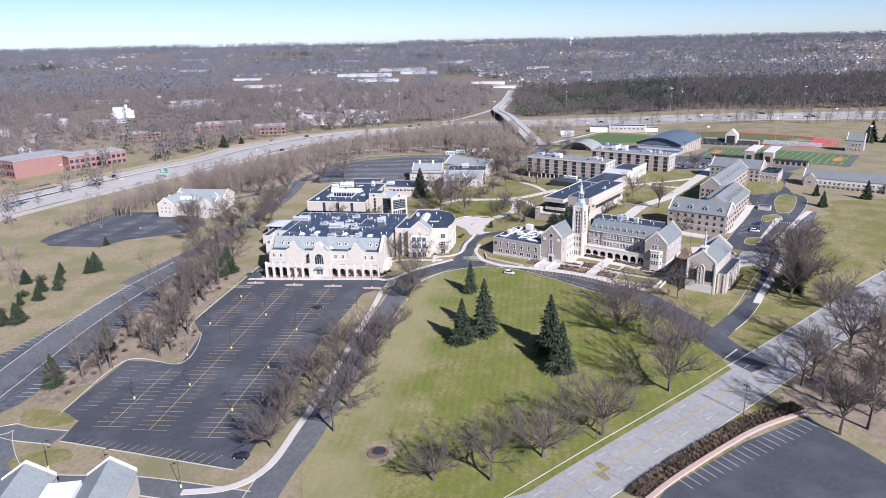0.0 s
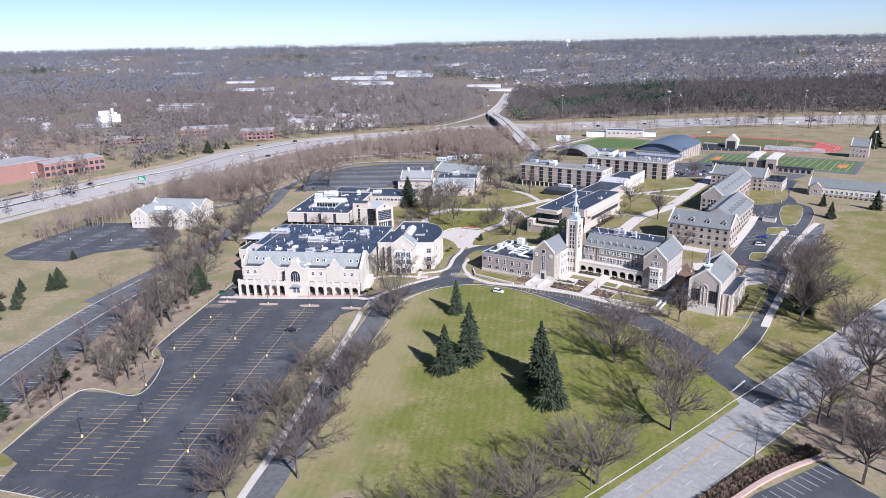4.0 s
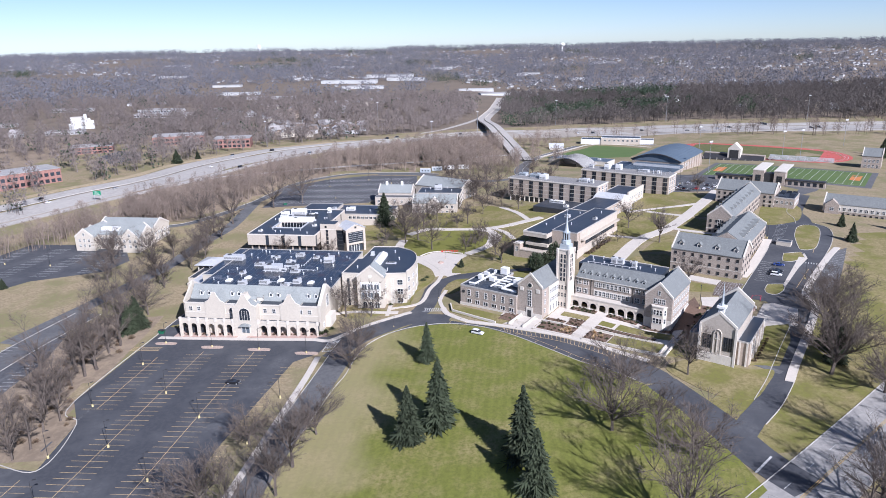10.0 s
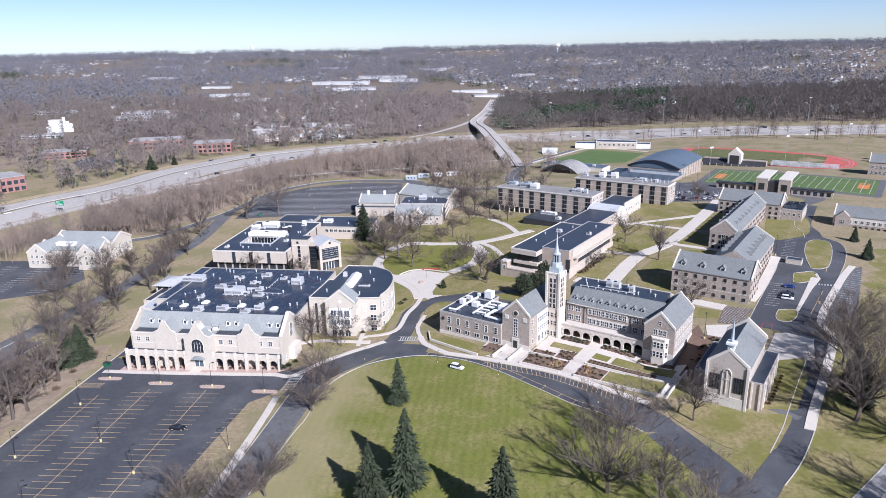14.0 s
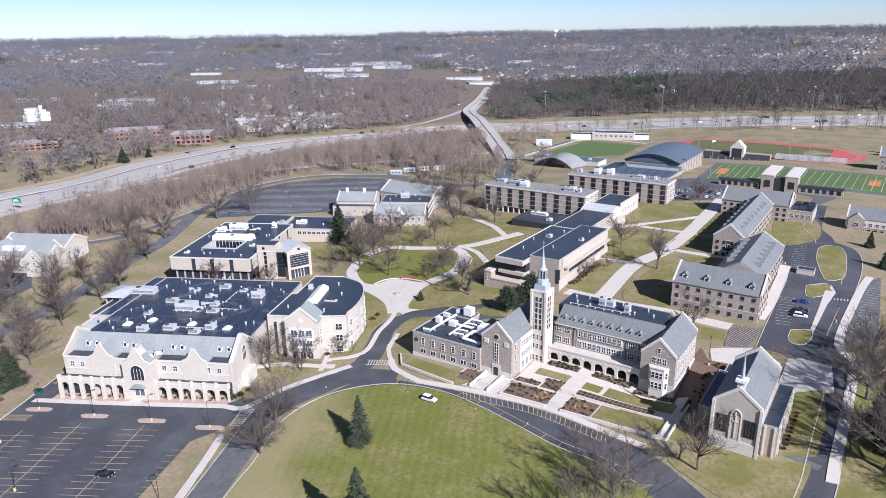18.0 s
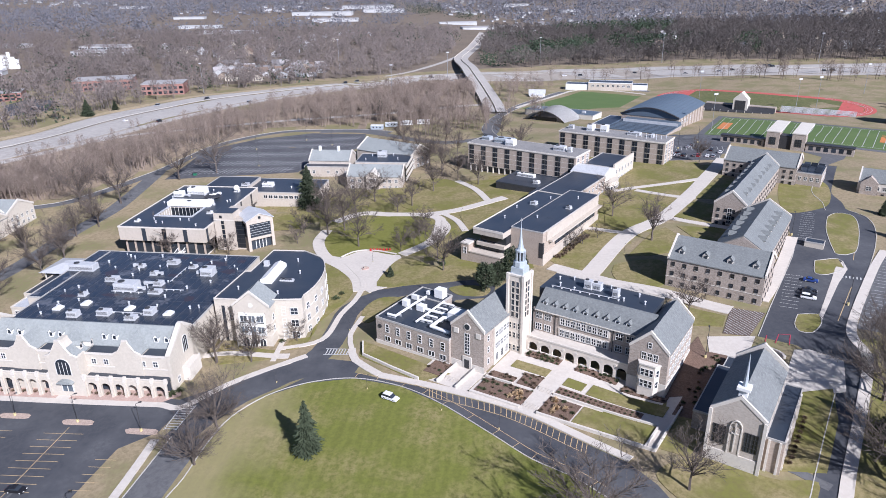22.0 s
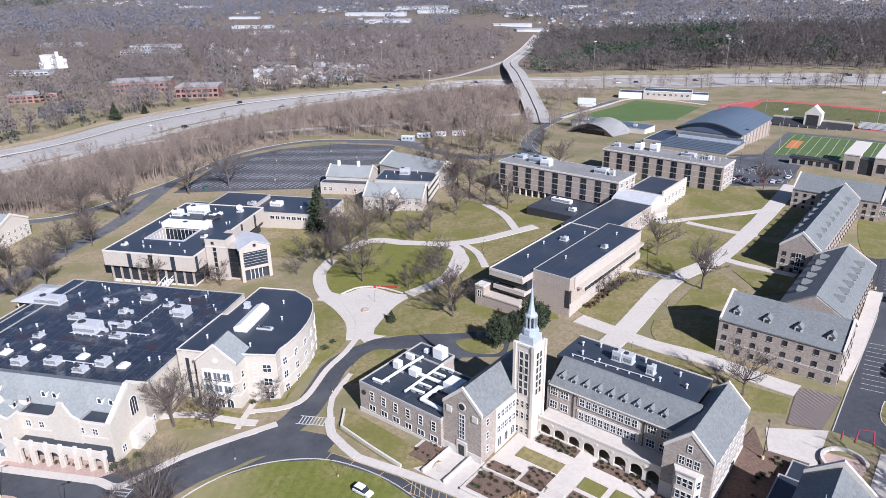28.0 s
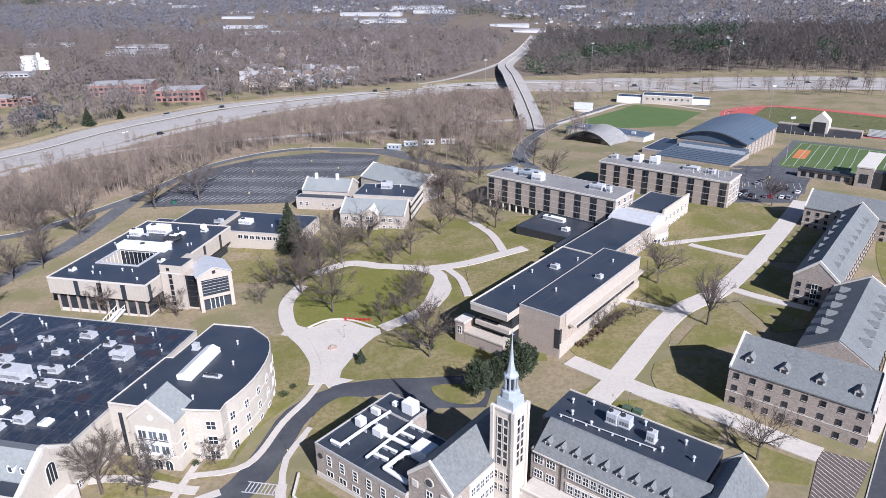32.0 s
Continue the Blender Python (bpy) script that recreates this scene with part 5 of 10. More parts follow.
def courtyard_block():
    t = Thing("courtyard_block", WEST, -17, 98, "low modernist block of tan panels round a small glazed court", "building", z=-4.4)
    zb, zs, zt = -9.0, 1.6, 7.6
    t.put("base_wall", box(bmesh.new(), -15.5, 20.2, 99.5, 155.5, zb, -4.6), M_TRIM)
    t.put("lower_glazing", box(bmesh.new(), -15.3, 20.0, 99.7, 155.3, -4.6, zs), M_GLASS)
    for i in range(10):
        t.put("column", box(bmesh.new(), -15.6 + 3.9 * i, -14.9 + 3.9 * i, 99.3, 99.8, zb, zs), M_TANBRICK)
    # upper storey with the court cut through it
    for u0, u1, v0, v1 in ((-17, 21.7, 98, 113), (-17, 21.7, 125.5, 157), (-17, -7.6, 113, 125.5), (8.6, 21.7, 113, 125.5)):
        t.put("panel_wall", box(bmesh.new(), u0, u1, v0, v1, zs, zt - 0.1), mat_panel)
        t.put("flat_roof", box(bmesh.new(), u0 + 0.25, u1 - 0.25 if u1 > 20 else u1, v0 + 0.25 if v0 < 99 else v0, v1 - 0.25 if v1 > 150 else v1, zt - 0.1, zt), M_MEMBRANE)
    bm = bmesh.new()
    for a in ((-17.1, 21.8, 97.9, 98.3), (-17.1, 21.8, 156.7, 157.1), (-17.1, -16.7, 98.3, 156.7), (21.4, 21.8, 98.3, 156.7)):
        box(bm, *a, zt - 0.3, zt + 0.3)
    t.put("roof_edge", bm, M_TRIM)
    for u in (-5.6, 3.5, 12.9):
        t.put("window_strip", box(bmesh.new(), u - 0.9, u + 0.9, 97.93, 98.1, zs, zt - 0.4), M_GLASS)
    for v in (100, 112, 124, 136, 148):
        t.put("window_strip", box(bmesh.new(), 21.6, 21.78, v - 0.8, v + 0.8, zs, zt - 0.4), M_GLASS)
    # court: glazing with white bars
    t.put("court_floor", box(bmesh.new(), -7.6, 8.6, 113, 125.5, zb, -3.6), M_CONCRETE)
    for face, at in (("b", 113), ("f", 125.5)):
        t.put("court_glazing", box(bmesh.new(), -7.6, 8.6, min(at, at + (0.1 if face == "b" else -0.1)), max(at, at + (0.1 if face == "b" else -0.1)), -3, zt - 0.4), M_GLASS)
        for i in range(10):
            u = -7.5 + 1.78 * i
            s = 0.16 if face == "b" else -0.16
            t.put("court_mullion", box(bmesh.new(), u - 0.06, u + 0.06, min(at, at + s), max(at, at + s), -3, zt - 0.2), M_WHITE)
    for u, s in ((-7.6, 1), (8.6, -1)):
        for i in range(7):
            v = 113.3 + 2 * i
            t.put("court_mullion", box(bmesh.new(), min(u, u + 0.16 * s), max(u, u + 0.16 * s), v - 0.06, v + 0.06, -3, zt - 0.2), M_WHITE)
    bm = bmesh.new()
    for a in ((-8.4, 9.4, 112.2, 113.0), (-8.4, -7.6, 113, 125.5), (8.6, 9.4, 113, 125.5)):
        box(bm, *a, zt - 0.05, zt + 0.35)
    t.put("court_kerb", bm, M_METAL)
    # white screen behind the court
    for a in ((-9.5, 11, 126.2, 126.5), (-9.5, 11, 131, 131.3), (-9.5, -9.2, 126.5, 131), (10.7, 11, 126.5, 131)):
        t.put("screen", box(bmesh.new(), *a, zt, zt + 2.0), M_WHITE)
    # entrance pavilion
    t.put("stair_block", box(bmesh.new(), 22.2, 31, 106.4, 113.6, zb, 11.9), mat_panel)
    t.put("stair_roof", box(bmesh.new(), 22.5, 30.7, 106.7, 113.3, 11.9, 12.05), M_MEMBRANE)
    t.put("stair_glass", box(bmesh.new(), 25.3, 26.6, 106.3, 106.45, -3.5, 8.6), M_GLASS)
    for k in range(5):
        t.put("stair_rail", box(bmesh.new(), 25.3, 26.6, 106.22, 106.32, -2 + 2.2 * k, -1.8 + 2.2 * k), mat_panel)
    t.put("stair_ledge", box(bmesh.new(), 22.1, 31.1, 106.2, 106.4, 8.7, 9.1), M_TRIM)
    window(t, "f", 25.4, 106.4, 9.9, 0.9, 0.9, 1, 1, fm=M_DARKFRAME)
    t.put("link_glass", box(bmesh.new(), 31, 38.2, 107.4, 115, -4.0, 8.4), M_GLASS)
    t.put("link_base", box(bmesh.new(), 31, 38.0, 107.3, 115, zb, -4.0), mat_panel)
    t.put("link_roof", box(bmesh.new(), 31, 39.2, 106.9, 116, 8.4, 9.4), mat_panel)
    for k in range(5):
        t.put("link_transom", box(bmesh.new(), 31.1, 38.2, 107.3, 107.42, -2.0 + 2.1 * k, -1.85 + 2.1 * k), M_DARKFRAME)
    t.put("link_upper", box(bmesh.new(), 24, 33, 114, 121, zt, 10.4), mat_panel)
    fp = Frame(*WEST.at(38.1, 105.6), 33)
    q = Thing("glazed_pavilion", fp, 0, 0, "pale gabled pavilion with a large dark glazed front", "building", z=-2.6)
    for u in (-1.3, 9.2):
        for v in (-0.3, 9.4):
            q.put("corner_pier", box(bmesh.new(), u, u + 1.3, v, v + 1.3, zb, 8.4), mat_panel)
    q.put("front_glazing", box(bmesh.new(), 0, 9.2, 0.2, 0.4, 1.3, 7.4), M_GLASS)
    q.put("entry_glazing", box(bmesh.new(), 0, 9.2, 1.2, 1.4, zb, 0.3), M_GLASS)
    for i in range(5):
        q.put("transom", box(bmesh.new(), 0, 9.2, 0.1, 0.22, 2.3 + 1.1 * i, 2.38 + 1.1 * i), M_METAL)
    for i in range(4):
        q.put("entry_post", box(bmesh.new(), 2.3 + 1.5 * i, 2.55 + 1.5 * i, 1.05, 1.22, zb, 0.3), M_WHITE)
    for z0, z1 in ((0.2, 1.3), (7.4, 9.0)):
        q.put("spandrel", box(bmesh.new(), -1.25, 10.45, -0.2, 0.25, z0, z1), mat_panel)
    for u in (-1.2, 10.2):
        q.put("side_glazing", box(bmesh.new(), u, u + 0.2, 1.0, 9.4, 1.3, 7.4), M_GLASS)
        q.put("side_spandrel", box(bmesh.new(), u - 0.05, u + 0.25, 1.0, 9.4, 7.4, 9.0), mat_panel)
        q.put("side_base", box(bmesh.new(), u - 0.05, u + 0.25, 1.0, 9.4, zb, 1.3), mat_panel)
    q.put("roof", prism(bmesh.new(), gable_pts(-1.3, 10.5, 9.0, 11.6, 0.4), "v", -0.6, 11.4), M_METAL)
    q.put("gable", prism(bmesh.new(), [(-1.2, 8.9), (10.4, 8.9), (4.6, 11.4)], "v", -0.25, 0.2), mat_panel)
    window(q, "f", 4.6, -0.25, 9.4, 0.9, 0.9, 1, 1, fm=M_DARKFRAME)
    b = Thing("footbridge", WEST, 13, 97, "pale covered footbridge with glazed sides", "bridge", z=-4.0)
    b.put("deck", prism(bmesh.new(), [(88, -3.2), (99.4, -0.6), (99.4, -0.2), (88, -2.8)], "u", 10.6, 13.4), M_TRIM)
    for u in (10.5, 13.35):
        b.put("rail", prism(bmesh.new(), [(88, -1.2), (99.4, 1.2), (99.4, 1.45), (88, -0.95)], "u", u, u + 0.15), M_WHITE)
        for k in range(8):
            v = 88.2 + 1.5 * k
            b.put("post", box(bmesh.new(), u, u + 0.14, v, v + 0.14, -3.0 + 0.228 * (v - 88), -1.0 + 0.212 * (v - 88)), M_WHITE)
    b.put("leg", box(bmesh.new(), 11.4, 12.6, 91.5, 92.3, -9, -2.2), M_TRIM)
    # long low range behind
    r = Thing("low_range", WEST, 1, 160, "long low flat-roofed range with a band of windows", "building", z=-3.6)
    flat_roof(r, 1, 50, 160, 184, 4.4, mat_panel, M_MEMBRANE, 0.3, base=-8, lip=M_TRIM)
    flat_roof(r, -8, 14, 157.2, 180, 6.2, mat_panel, M_MEMBRANE, 0.4, base=-8, lip=M_TRIM)
    windows(r, "f", 160.0, 24, 48, 10, 1.4, 1.9, 1.5, 2, 1)
    flat_roof(r, -22, -8.1, 150, 172, 3.2, mat_panel, M_MEMBRANE, 0.3, base=-9, lip=M_TRIM)
    windows(r, "f", 150.0, -20, -10, 3, -0.4, 1.6, 1.4, 2, 1)


mat_panel = mat("tan_panels", (0.46, 0.405, 0.34), (0.41, 0.36, 0.30), 0.85, 0.2, 1.2, c3=(0.50, 0.445, 0.38), local=True)
courtyard_block()
for u, v, w, d, h, duct in ((-11, 141, 4.5, 3, 2.6, 5), (-4, 146, 3.4, 2.6, 2.2, 0), (6, 141, 3, 2.4, 1.6, -4), (14, 150, 2.4, 2, 1.2, 0), (-12, 105, 2, 1.8, 0.9, 0), (15, 118, 2.2, 2, 1.0, 0)):
    rooftop_unit(WEST, u, v, 7.62, w, d, h, 0, duct, m=M_WHITE)
for u, v in ((-13, 130), (0, 104), (10, 108), (17, 135), (2, 150), (-6, 108)):
    vent_pipe(WEST, u, v, 7.62, 0.22, 0.8)
rooftop_unit(WEST, -4, 146, 7.65, 9, 4, 3.0, m=M_WHITE)
rooftop_unit(WEST, 3, 129, 7.65, 12, 3.4, 1.8, 0, 9, m=M_WHITE)
rooftop_unit(WEST, 7, 139, 7.65, 1.8, 14, 1.0, m=M_WHITE)
rooftop_unit(WEST, 22, 170, 4.5, 5.5, 3.4, 2.0, m=M_WHITE)
rooftop_unit(WEST, 12, 165, 6.3, 3.5, 2.4, 1.2)
for u, v in ((-12, 106), (16, 102), (-3, 104), (14, 118), (6, 108), (-13, 138), (13, 150), (35, 168), (40, 176), (16, 134)):
    vent_pipe(WEST, u, v, 7.62 if v < 157 else 4.45, 0.3, 0.8)
dish = Thing("satellite_dish", WEST, 15, 148, "white satellite dish on a flat roof", "dish", z=7.65)
bm = bmesh.new()
bmesh.ops.create_uvsphere(bm, u_segments=16, v_segments=8, radius=1.9)
bmesh.ops.delete(bm, geom=[v for v in bm.verts if v.co.z > -0.9], context="VERTS")
bmesh.ops.solidify(bm, geom=bm.faces[:], thickness=0.08)
bmesh.ops.transform(bm, matrix=pose(15, 148, 10.6, 60, 0, 30), verts=bm.verts)
dish.put("reflector", bm, M_WHITE)
dish.put("mast", tube(bmesh.new(), (15, 148.6, 7.6), (15, 148.6, 9.6), 0.12, 0.1), M_METAL)

FA = Frame(-0.5, 504.5, -8)


def portico_hall():
    t = Thing("portico_hall", FA, 0, 0, "stone-faced hall with a gabled portico and grey slate roofs", "building", z=-0.4)
    gable_block(t, 0, 30, 0, 17, 6.2, 10.6, "u", M_CHAPEL, M_SLATE_PALE, M_TRIM, base=-4)
    t.put("portico", prism(bmesh.new(), [(11, -4), (18, -4), (18, 6.8), (14.5, 9.2), (11, 6.8)], "v", -1.8, 3), M_CHAPEL)
    t.put("portico_roof", prism(bmesh.new(), gable_pts(11, 18, 6.9, 9.4, 0.5, 0.4), "v", -2.2, 6), M_TRIM)
    window(t, "f", 14.5, -1.8, 3.4, 3.2, 2.2, 4, 2)
    window(t, "f", 14.5, -1.8, -1.6, 2.6, 3.0, 2, 2, arch=True)
    for u in (3, 7, 20.5, 23.5, 27):
        window(t, "f", u, 0, 3.2, 1.5, 1.5)
        window(t, "f", u, 0, -0.4, 1.2, 1.6)
    flat_roof(t, 1, 31, 17.1, 36, 9.6, M_CHAPEL, M_MEMBRANE, 0.4, base=-4, lip=M_TRIM)
    for z in (0.2, 3.6, 7.0):
        t.put("ribbon_glazing", box(bmesh.new(), 31.0, 31.12, 9, 35, z, z + 1.6), M_GLASS)
        t.put("ribbon_spandrel", box(bmesh.new(), 31.0, 31.3, 8.6, 35.4, z + 1.6, z + 3.2), M_TRIM)
    b = Thing("slate_roofed_hall", EAST, -186, 152, "pale stone hall with a long grey slate roof", "building", z=0.5)
    gable_block(b, -186, -146, 150, 170, 8.6, 13.8, "u", M_CHAPEL, M_SLATE_PALE, M_TRIM, base=-4)
    for z in (1.5, 5.0):
        windows(b, "r", -146, 153, 167, 4, z, 1.4, 1.8)
    window(b, "r", -146, 160, 9.2, 1.4, 1.6)
    c = Thing("slate_wing", FA, -30, 20, "low stone wing with a steep slate roof", "building", z=-1.6)
    flat_roof(c, -30, -3.5, 21, 27, 5.6, M_CHAPEL, M_MEMBRANE, 0.3, base=-5, lip=M_TRIM)
    gable_block(c, -29, -5, 27.1, 43, 7.4, 11.6, "u", M_CHAPEL, M_SLATE_PALE, M_TRIM, base=-5)
    for u in (-27.5, -24.5):
        window(c, "f", u, 21, 1.8, 1.5, 1.6)
    windows(c, "f", 21, -16, -6, 3, 1.8, 1.2, 1.4)
    for u in (-24, -13):
        bm = tube(bmesh.new(), (u, 35, 11.4), (u, 35, 14.2), 1.0, 0.9, 10)
        c.put("roof_cowl", bm, M_WHITE)


portico_hall()
rooftop_unit(FA, 14, 30, 9.7, 5, 3.6, 3.2, m=M_METAL)
for u, v in ((6, 22), (24, 24), (20, 33), (8, 31)):
    vent_pipe(FA, u, v, 9.66)


def villa():
    t = Thing("villa", WEST, -131, 118, "pale stone villa with grey slate gables", "building", z=-7.2)
    W2 = dict(coping=M_TRIM, base=-12)
    gable_block(t, -127, -90, 119, 131, 0.6, 4.2, "u", M_STONE, M_SLATE_PALE, **W2)
    gable_block(t, -127, -90, 131.1, 150, 1.0, 5.6, "u", M_STONE, M_SLATE_PALE, **W2)
    gable_block(t, -131, -119, 115, 136, -0.2, 4.4, "v", M_STONE, M_SLATE_PALE, **W2)
    gable_block(t, -101, -90.2, 115, 132, -0.2, 4.6, "v", M_STONE, M_SLATE_PALE, **W2)
    for z in (-6.2, -3.0):
        windows(t, "f", 119, -116, -104, 5, z, 1.2, 1.6)
        windows(t, "f", 115, -128, -122, 3, z, 1.2, 1.6)
        windows(t, "f", 115, -99, -92, 3, z, 1.2, 1.6)
        windows(t, "r", -90, 134, 148, 5, z, 1.2, 1.6)
        windows(t, "r", -90.2, 118, 129, 3, z, 1.2, 1.6)
    for u in (-125, -95.6):
        window(t, "f", u, 115, 0.6, 1.2, 1.6)
    t.put("white_roof_panel", box(bmesh.new(), -117, -106, 121, 124, 2.5, 4.6), M_WHITE)


villa()

# ---- east buildings ----
def tower_hall():
    t = Thing("tower_hall", EAST, 4.5, 2.8, "grey-brown stone college hall with arcade, gabled wings and dormers", "building", z=2.6)
    zb = -1.5
    # west wing
    gable_block(t, -10.8, 0.2, -14.6, 13, 14.9, 20.0, "v", M_BRICK, M_SLATE, M_TRIM, base=zb, ends=(1, 0))
    t.put("base_course", box(bmesh.new(), -10.9, 0.3, -14.75, -14.6, zb, 3.9), M_TRIM)
    t.put("door_surround", box(bmesh.new(), -6.8, -3.8, -14.85, -14.6, zb, 6.0), M_TRIM)
    t.put("door", box(bmesh.new(), -6.1, -4.5, -14.95, -14.85, 2.2, 5.0), M_DARKFRAME)
    window(t, "f", -5.3, -14.6, 6.8, 1.5, 6.6, 2, 6)
    bm = tube(bmesh.new(), (-5.3, -14.75, 15.6), (-5.3, -14.5, 15.6), 1.15, 1.15, 16)
    t.put("rose_window", bm, M_TRIM)
    t.put("rose_glass", tube(bmesh.new(), (-5.3, -14.8, 15.6), (-5.3, -14.7, 15.6), 0.85, 0.85, 16), M_GLASS)
    for u in (-9.0, -1.6):
        t.put("plaque", box(bmesh.new(), u - 0.8, u + 0.8, -14.8, -14.6, 12.8, 14.4), M_TRIM)
    t.put("side_bay", box(bmesh.new(), 0.2, 0.7, -9.5, -0.8, zb, 14.5), M_TOWER)
    for z in (7.6, 11.3):
        windows(t, "r", 0.7, -8.4, -2.0, 5, z, 1.1, 1.8, 2, 2)
    for v in (-8, -5.2, -2.4):
        window(t, "r", 0.7, v, 3.6, 1.3, 2.6, 2, 2, arch=True)
    for z in (4.2, 8.0, 11.6):
        window(t, "r", 0.2, -12.2, z, 0.8, 1.7, 1, 2)
    # main range
    t.put("range_wall", box(bmesh.new(), 4.4, 36.4, 7.4, 26, zb, 15.0), M_BRICK)
    t.put("range_roof", prism(bmesh.new(), [(6.9, 14.8), (13.4, 19.3), (14.0, 19.3), (14.0, 14.8)], "u", 5.1, 39.5), M_SLATE)
    t.put("gutter", box(bmesh.new(), 5.0, 36.0, 6.8, 7.5, 14.55, 14.85), M_TRIM)
    t.put("flat_roof", box(bmesh.new(), 3.0, 37.5, 14.0, 26.2, 15.0, 18.7), M_MEMBRANE)
    bm = bmesh.new()
    box(bm, 3.0, 37.5, 26.0, 26.25, 15.0, 18.95)
    t.put("parapet", bm, M_TRIM)
    for z in (8.2, 11.9):
        for u in (6.3, 9.2, 31.2, 34.3):
            window(t, "f", u, 7.4, z, 1.9, 1.9, 3, 2)
        t.put("window_band", box(bmesh.new(), 12.8, 28.4, 7.2, 7.4, z - 0.35, z + 2.3), M_TRIM)
        windows(t, "f", 7.2, 14.0, 27.2, 9, z, 1.15, 1.85, 2, 2)
    for u in (11.6, 29.4):
        t.put("downpipe", box(bmesh.new(), u - 0.1, u + 0.1, 7.2, 7.4, 6, 14.6), M_DARKFRAME)
    for i in range(9):
        dormer(t, "f", 7.4 + 3.2 * i, 8.8, 15.6, 1.3, 1.15, wall=M_WHITE)
    # arcade
    arcade(t, 2.6, 5.0, 36.2, 8, zb, 7.3, 4.6, M_TOWER, 0.6, 0.125)
    t.put("arcade_roof", box(bmesh.new(), 5.0, 36.4, 2.6, 7.4, 7.3, 7.6), M_CONCRETE)
    t.put("arcade_parapet", box(bmesh.new(), 5.0, 36.4, 2.45, 2.85, 7.6, 8.1), M_TRIM)
    t.put("arcade_back", box(bmesh.new(), 5.0, 36.2, 7.2, 7.35, zb, 7.3), M_GLASS)
    for i in range(9):
        u = 5.0 + 3.9 * i
        t.put("medallion", tube(bmesh.new(), (u, 2.5, 6.4), (u, 2.62, 6.4), 0.4, 0.4, 10), M_TRIM)
    # east wing
    gable_block(t, 36.2, 46.7, 1.4, 24.6, 14.8, 19.8, "v", M_BRICK, M_SLATE, M_TRIM, base=zb)
    t.put("base_course", box(bmesh.new(), 36.1, 46.8, 1.28, 1.4, zb, 5.8), M_TRIM)
    t.put("side_base_course", box(bmesh.new(), 46.7, 46.85, 1.4, 24.6, zb, 5.4), M_TRIM)
    bay = [(38.9, 1.4), (39.8, -0.2), (44.0, -0.2), (44.9, 1.4)]
    t.put("bay_window", prism(bmesh.new(), bay, "z", zb, 11.0), M_TOWER)
    t.put("bay_cap", prism(bmesh.new(), [(38.7, 1.4), (39.7, -0.4), (44.1, -0.4), (45.1, 1.4)], "z", 11.0, 11.4), M_TRIM)
    for z in (4.6, 8.0):
        windows(t, "f", -0.2, 40.7, 43.1, 3, z, 0.85, 1.9, 1, 2)
        window(t, "f", 39.35, 0.6, z, 0.8, 1.9, 1, 2, turn=-60)
        window(t, "f", 44.45, 0.6, z, 0.8, 1.9, 1, 2, turn=60)
    windows(t, "f", 1.4, 40.2, 43.4, 3, 12.0, 1.1, 1.9, 2, 2)
    window(t, "f", 41.6, 1.4, 15.6, 0.8, 1.5, 1, 2)
    for z in (4.0, 7.7, 11.4):
        windows(t, "r", 46.7, 4, 22.5, 8, z, 1.2, 1.9)
    w = Thing("bell_tower", EAST, 2.3, 1.9, "slim pale limestone tower with a blue-grey metal belfry and spire", "tower", z=3.0)
    a0, a1, b0, b1 = -0.2, 4.8, -0.6, 4.4
    w.put("shaft", box(bmesh.new(), a0, a1, b0, b1, zb, 27.6), M_TOWER)
    for u in (a0, a1):
        for v in (b0, b1):
            w.put("corner_buttress", box(bmesh.new(), u - 0.35, u + 0.35, v - 0.35, v + 0.35, zb, 26.4), M_TOWER)
            w.put("pinnacle", prism(bmesh.new(), [(u - 0.4, v - 0.4), (u + 0.4, v - 0.4), (u + 0.4, v + 0.4), (u - 0.4, v + 0.4)], "z", 26.4, 28.3), M_TRIM)
    w.put("cornice", box(bmesh.new(), a0 - 0.15, a1 + 0.15, b0 - 0.15, b1 + 0.15, 27.6, 28.1), M_TRIM)
    for face, at, mid in (("f", b0, 2.3), ("r", a1, 1.9), ("l", a0, 1.9), ("b", b1, 2.3)):
        for k in (-0.72, 0.72):
            for j in range(6):
                c = (mid + k, at) if face in "fb" else (at, mid + k)
                window(w, face, *c, 14.6 + 1.95 * j, 0.95, 1.65, 1, 1, fm=M_TOWER)
    for z in (3.6, 7.8, 11.0):
        for k in (-1.4, 0, 1.4):
            window(w, "f", 2.3 + k, b0, z, 0.7, 1.7, 1, 2, fm=M_TRIM)
    c = (2.3, 1.9)

    def ring(r, z, n=8, rot=0.39):
        return [(c[0] + r * math.cos(2 * math.pi * i / n + rot), c[1] + r * math.sin(2 * math.pi * i / n + rot), z) for i in range(n)]

    def stack(levels, n=8, rot=0.39):
        bm = bmesh.new()
        rings = [[bm.verts.new(p) for p in ring(r, z, n, rot)] for r, z in levels]
        for a, b in zip(rings, rings[1:]):
            for i in range(n):
                bm.faces.new((a[i], a[(i + 1) % n], b[(i + 1) % n], b[i]))
        bm.faces.new(rings[0][::-1]), bm.faces.new(rings[-1])
        return bm
    w.put("belfry_base", stack([(2.8, 28.1), (2.7, 30.0), (2.2, 30.2)], 4, math.pi / 4), M_BLUEMETAL)
    w.put("belfry_step", stack([(2.0, 30.2), (1.9, 31.6), (1.5, 31.8)]), M_BLUEMETAL)
    w.put("lantern", stack([(1.0, 31.8), (1.0, 34.4)]), M_DARKFRAME)
    for i in range(8):
        x, y, _ = ring(1.25, 0)[i]
        w.put("lantern_post", box(bmesh.new(), x - 0.14, x + 0.14, y - 0.14, y + 0.14, 31.8, 34.6), M_BLUEMETAL)
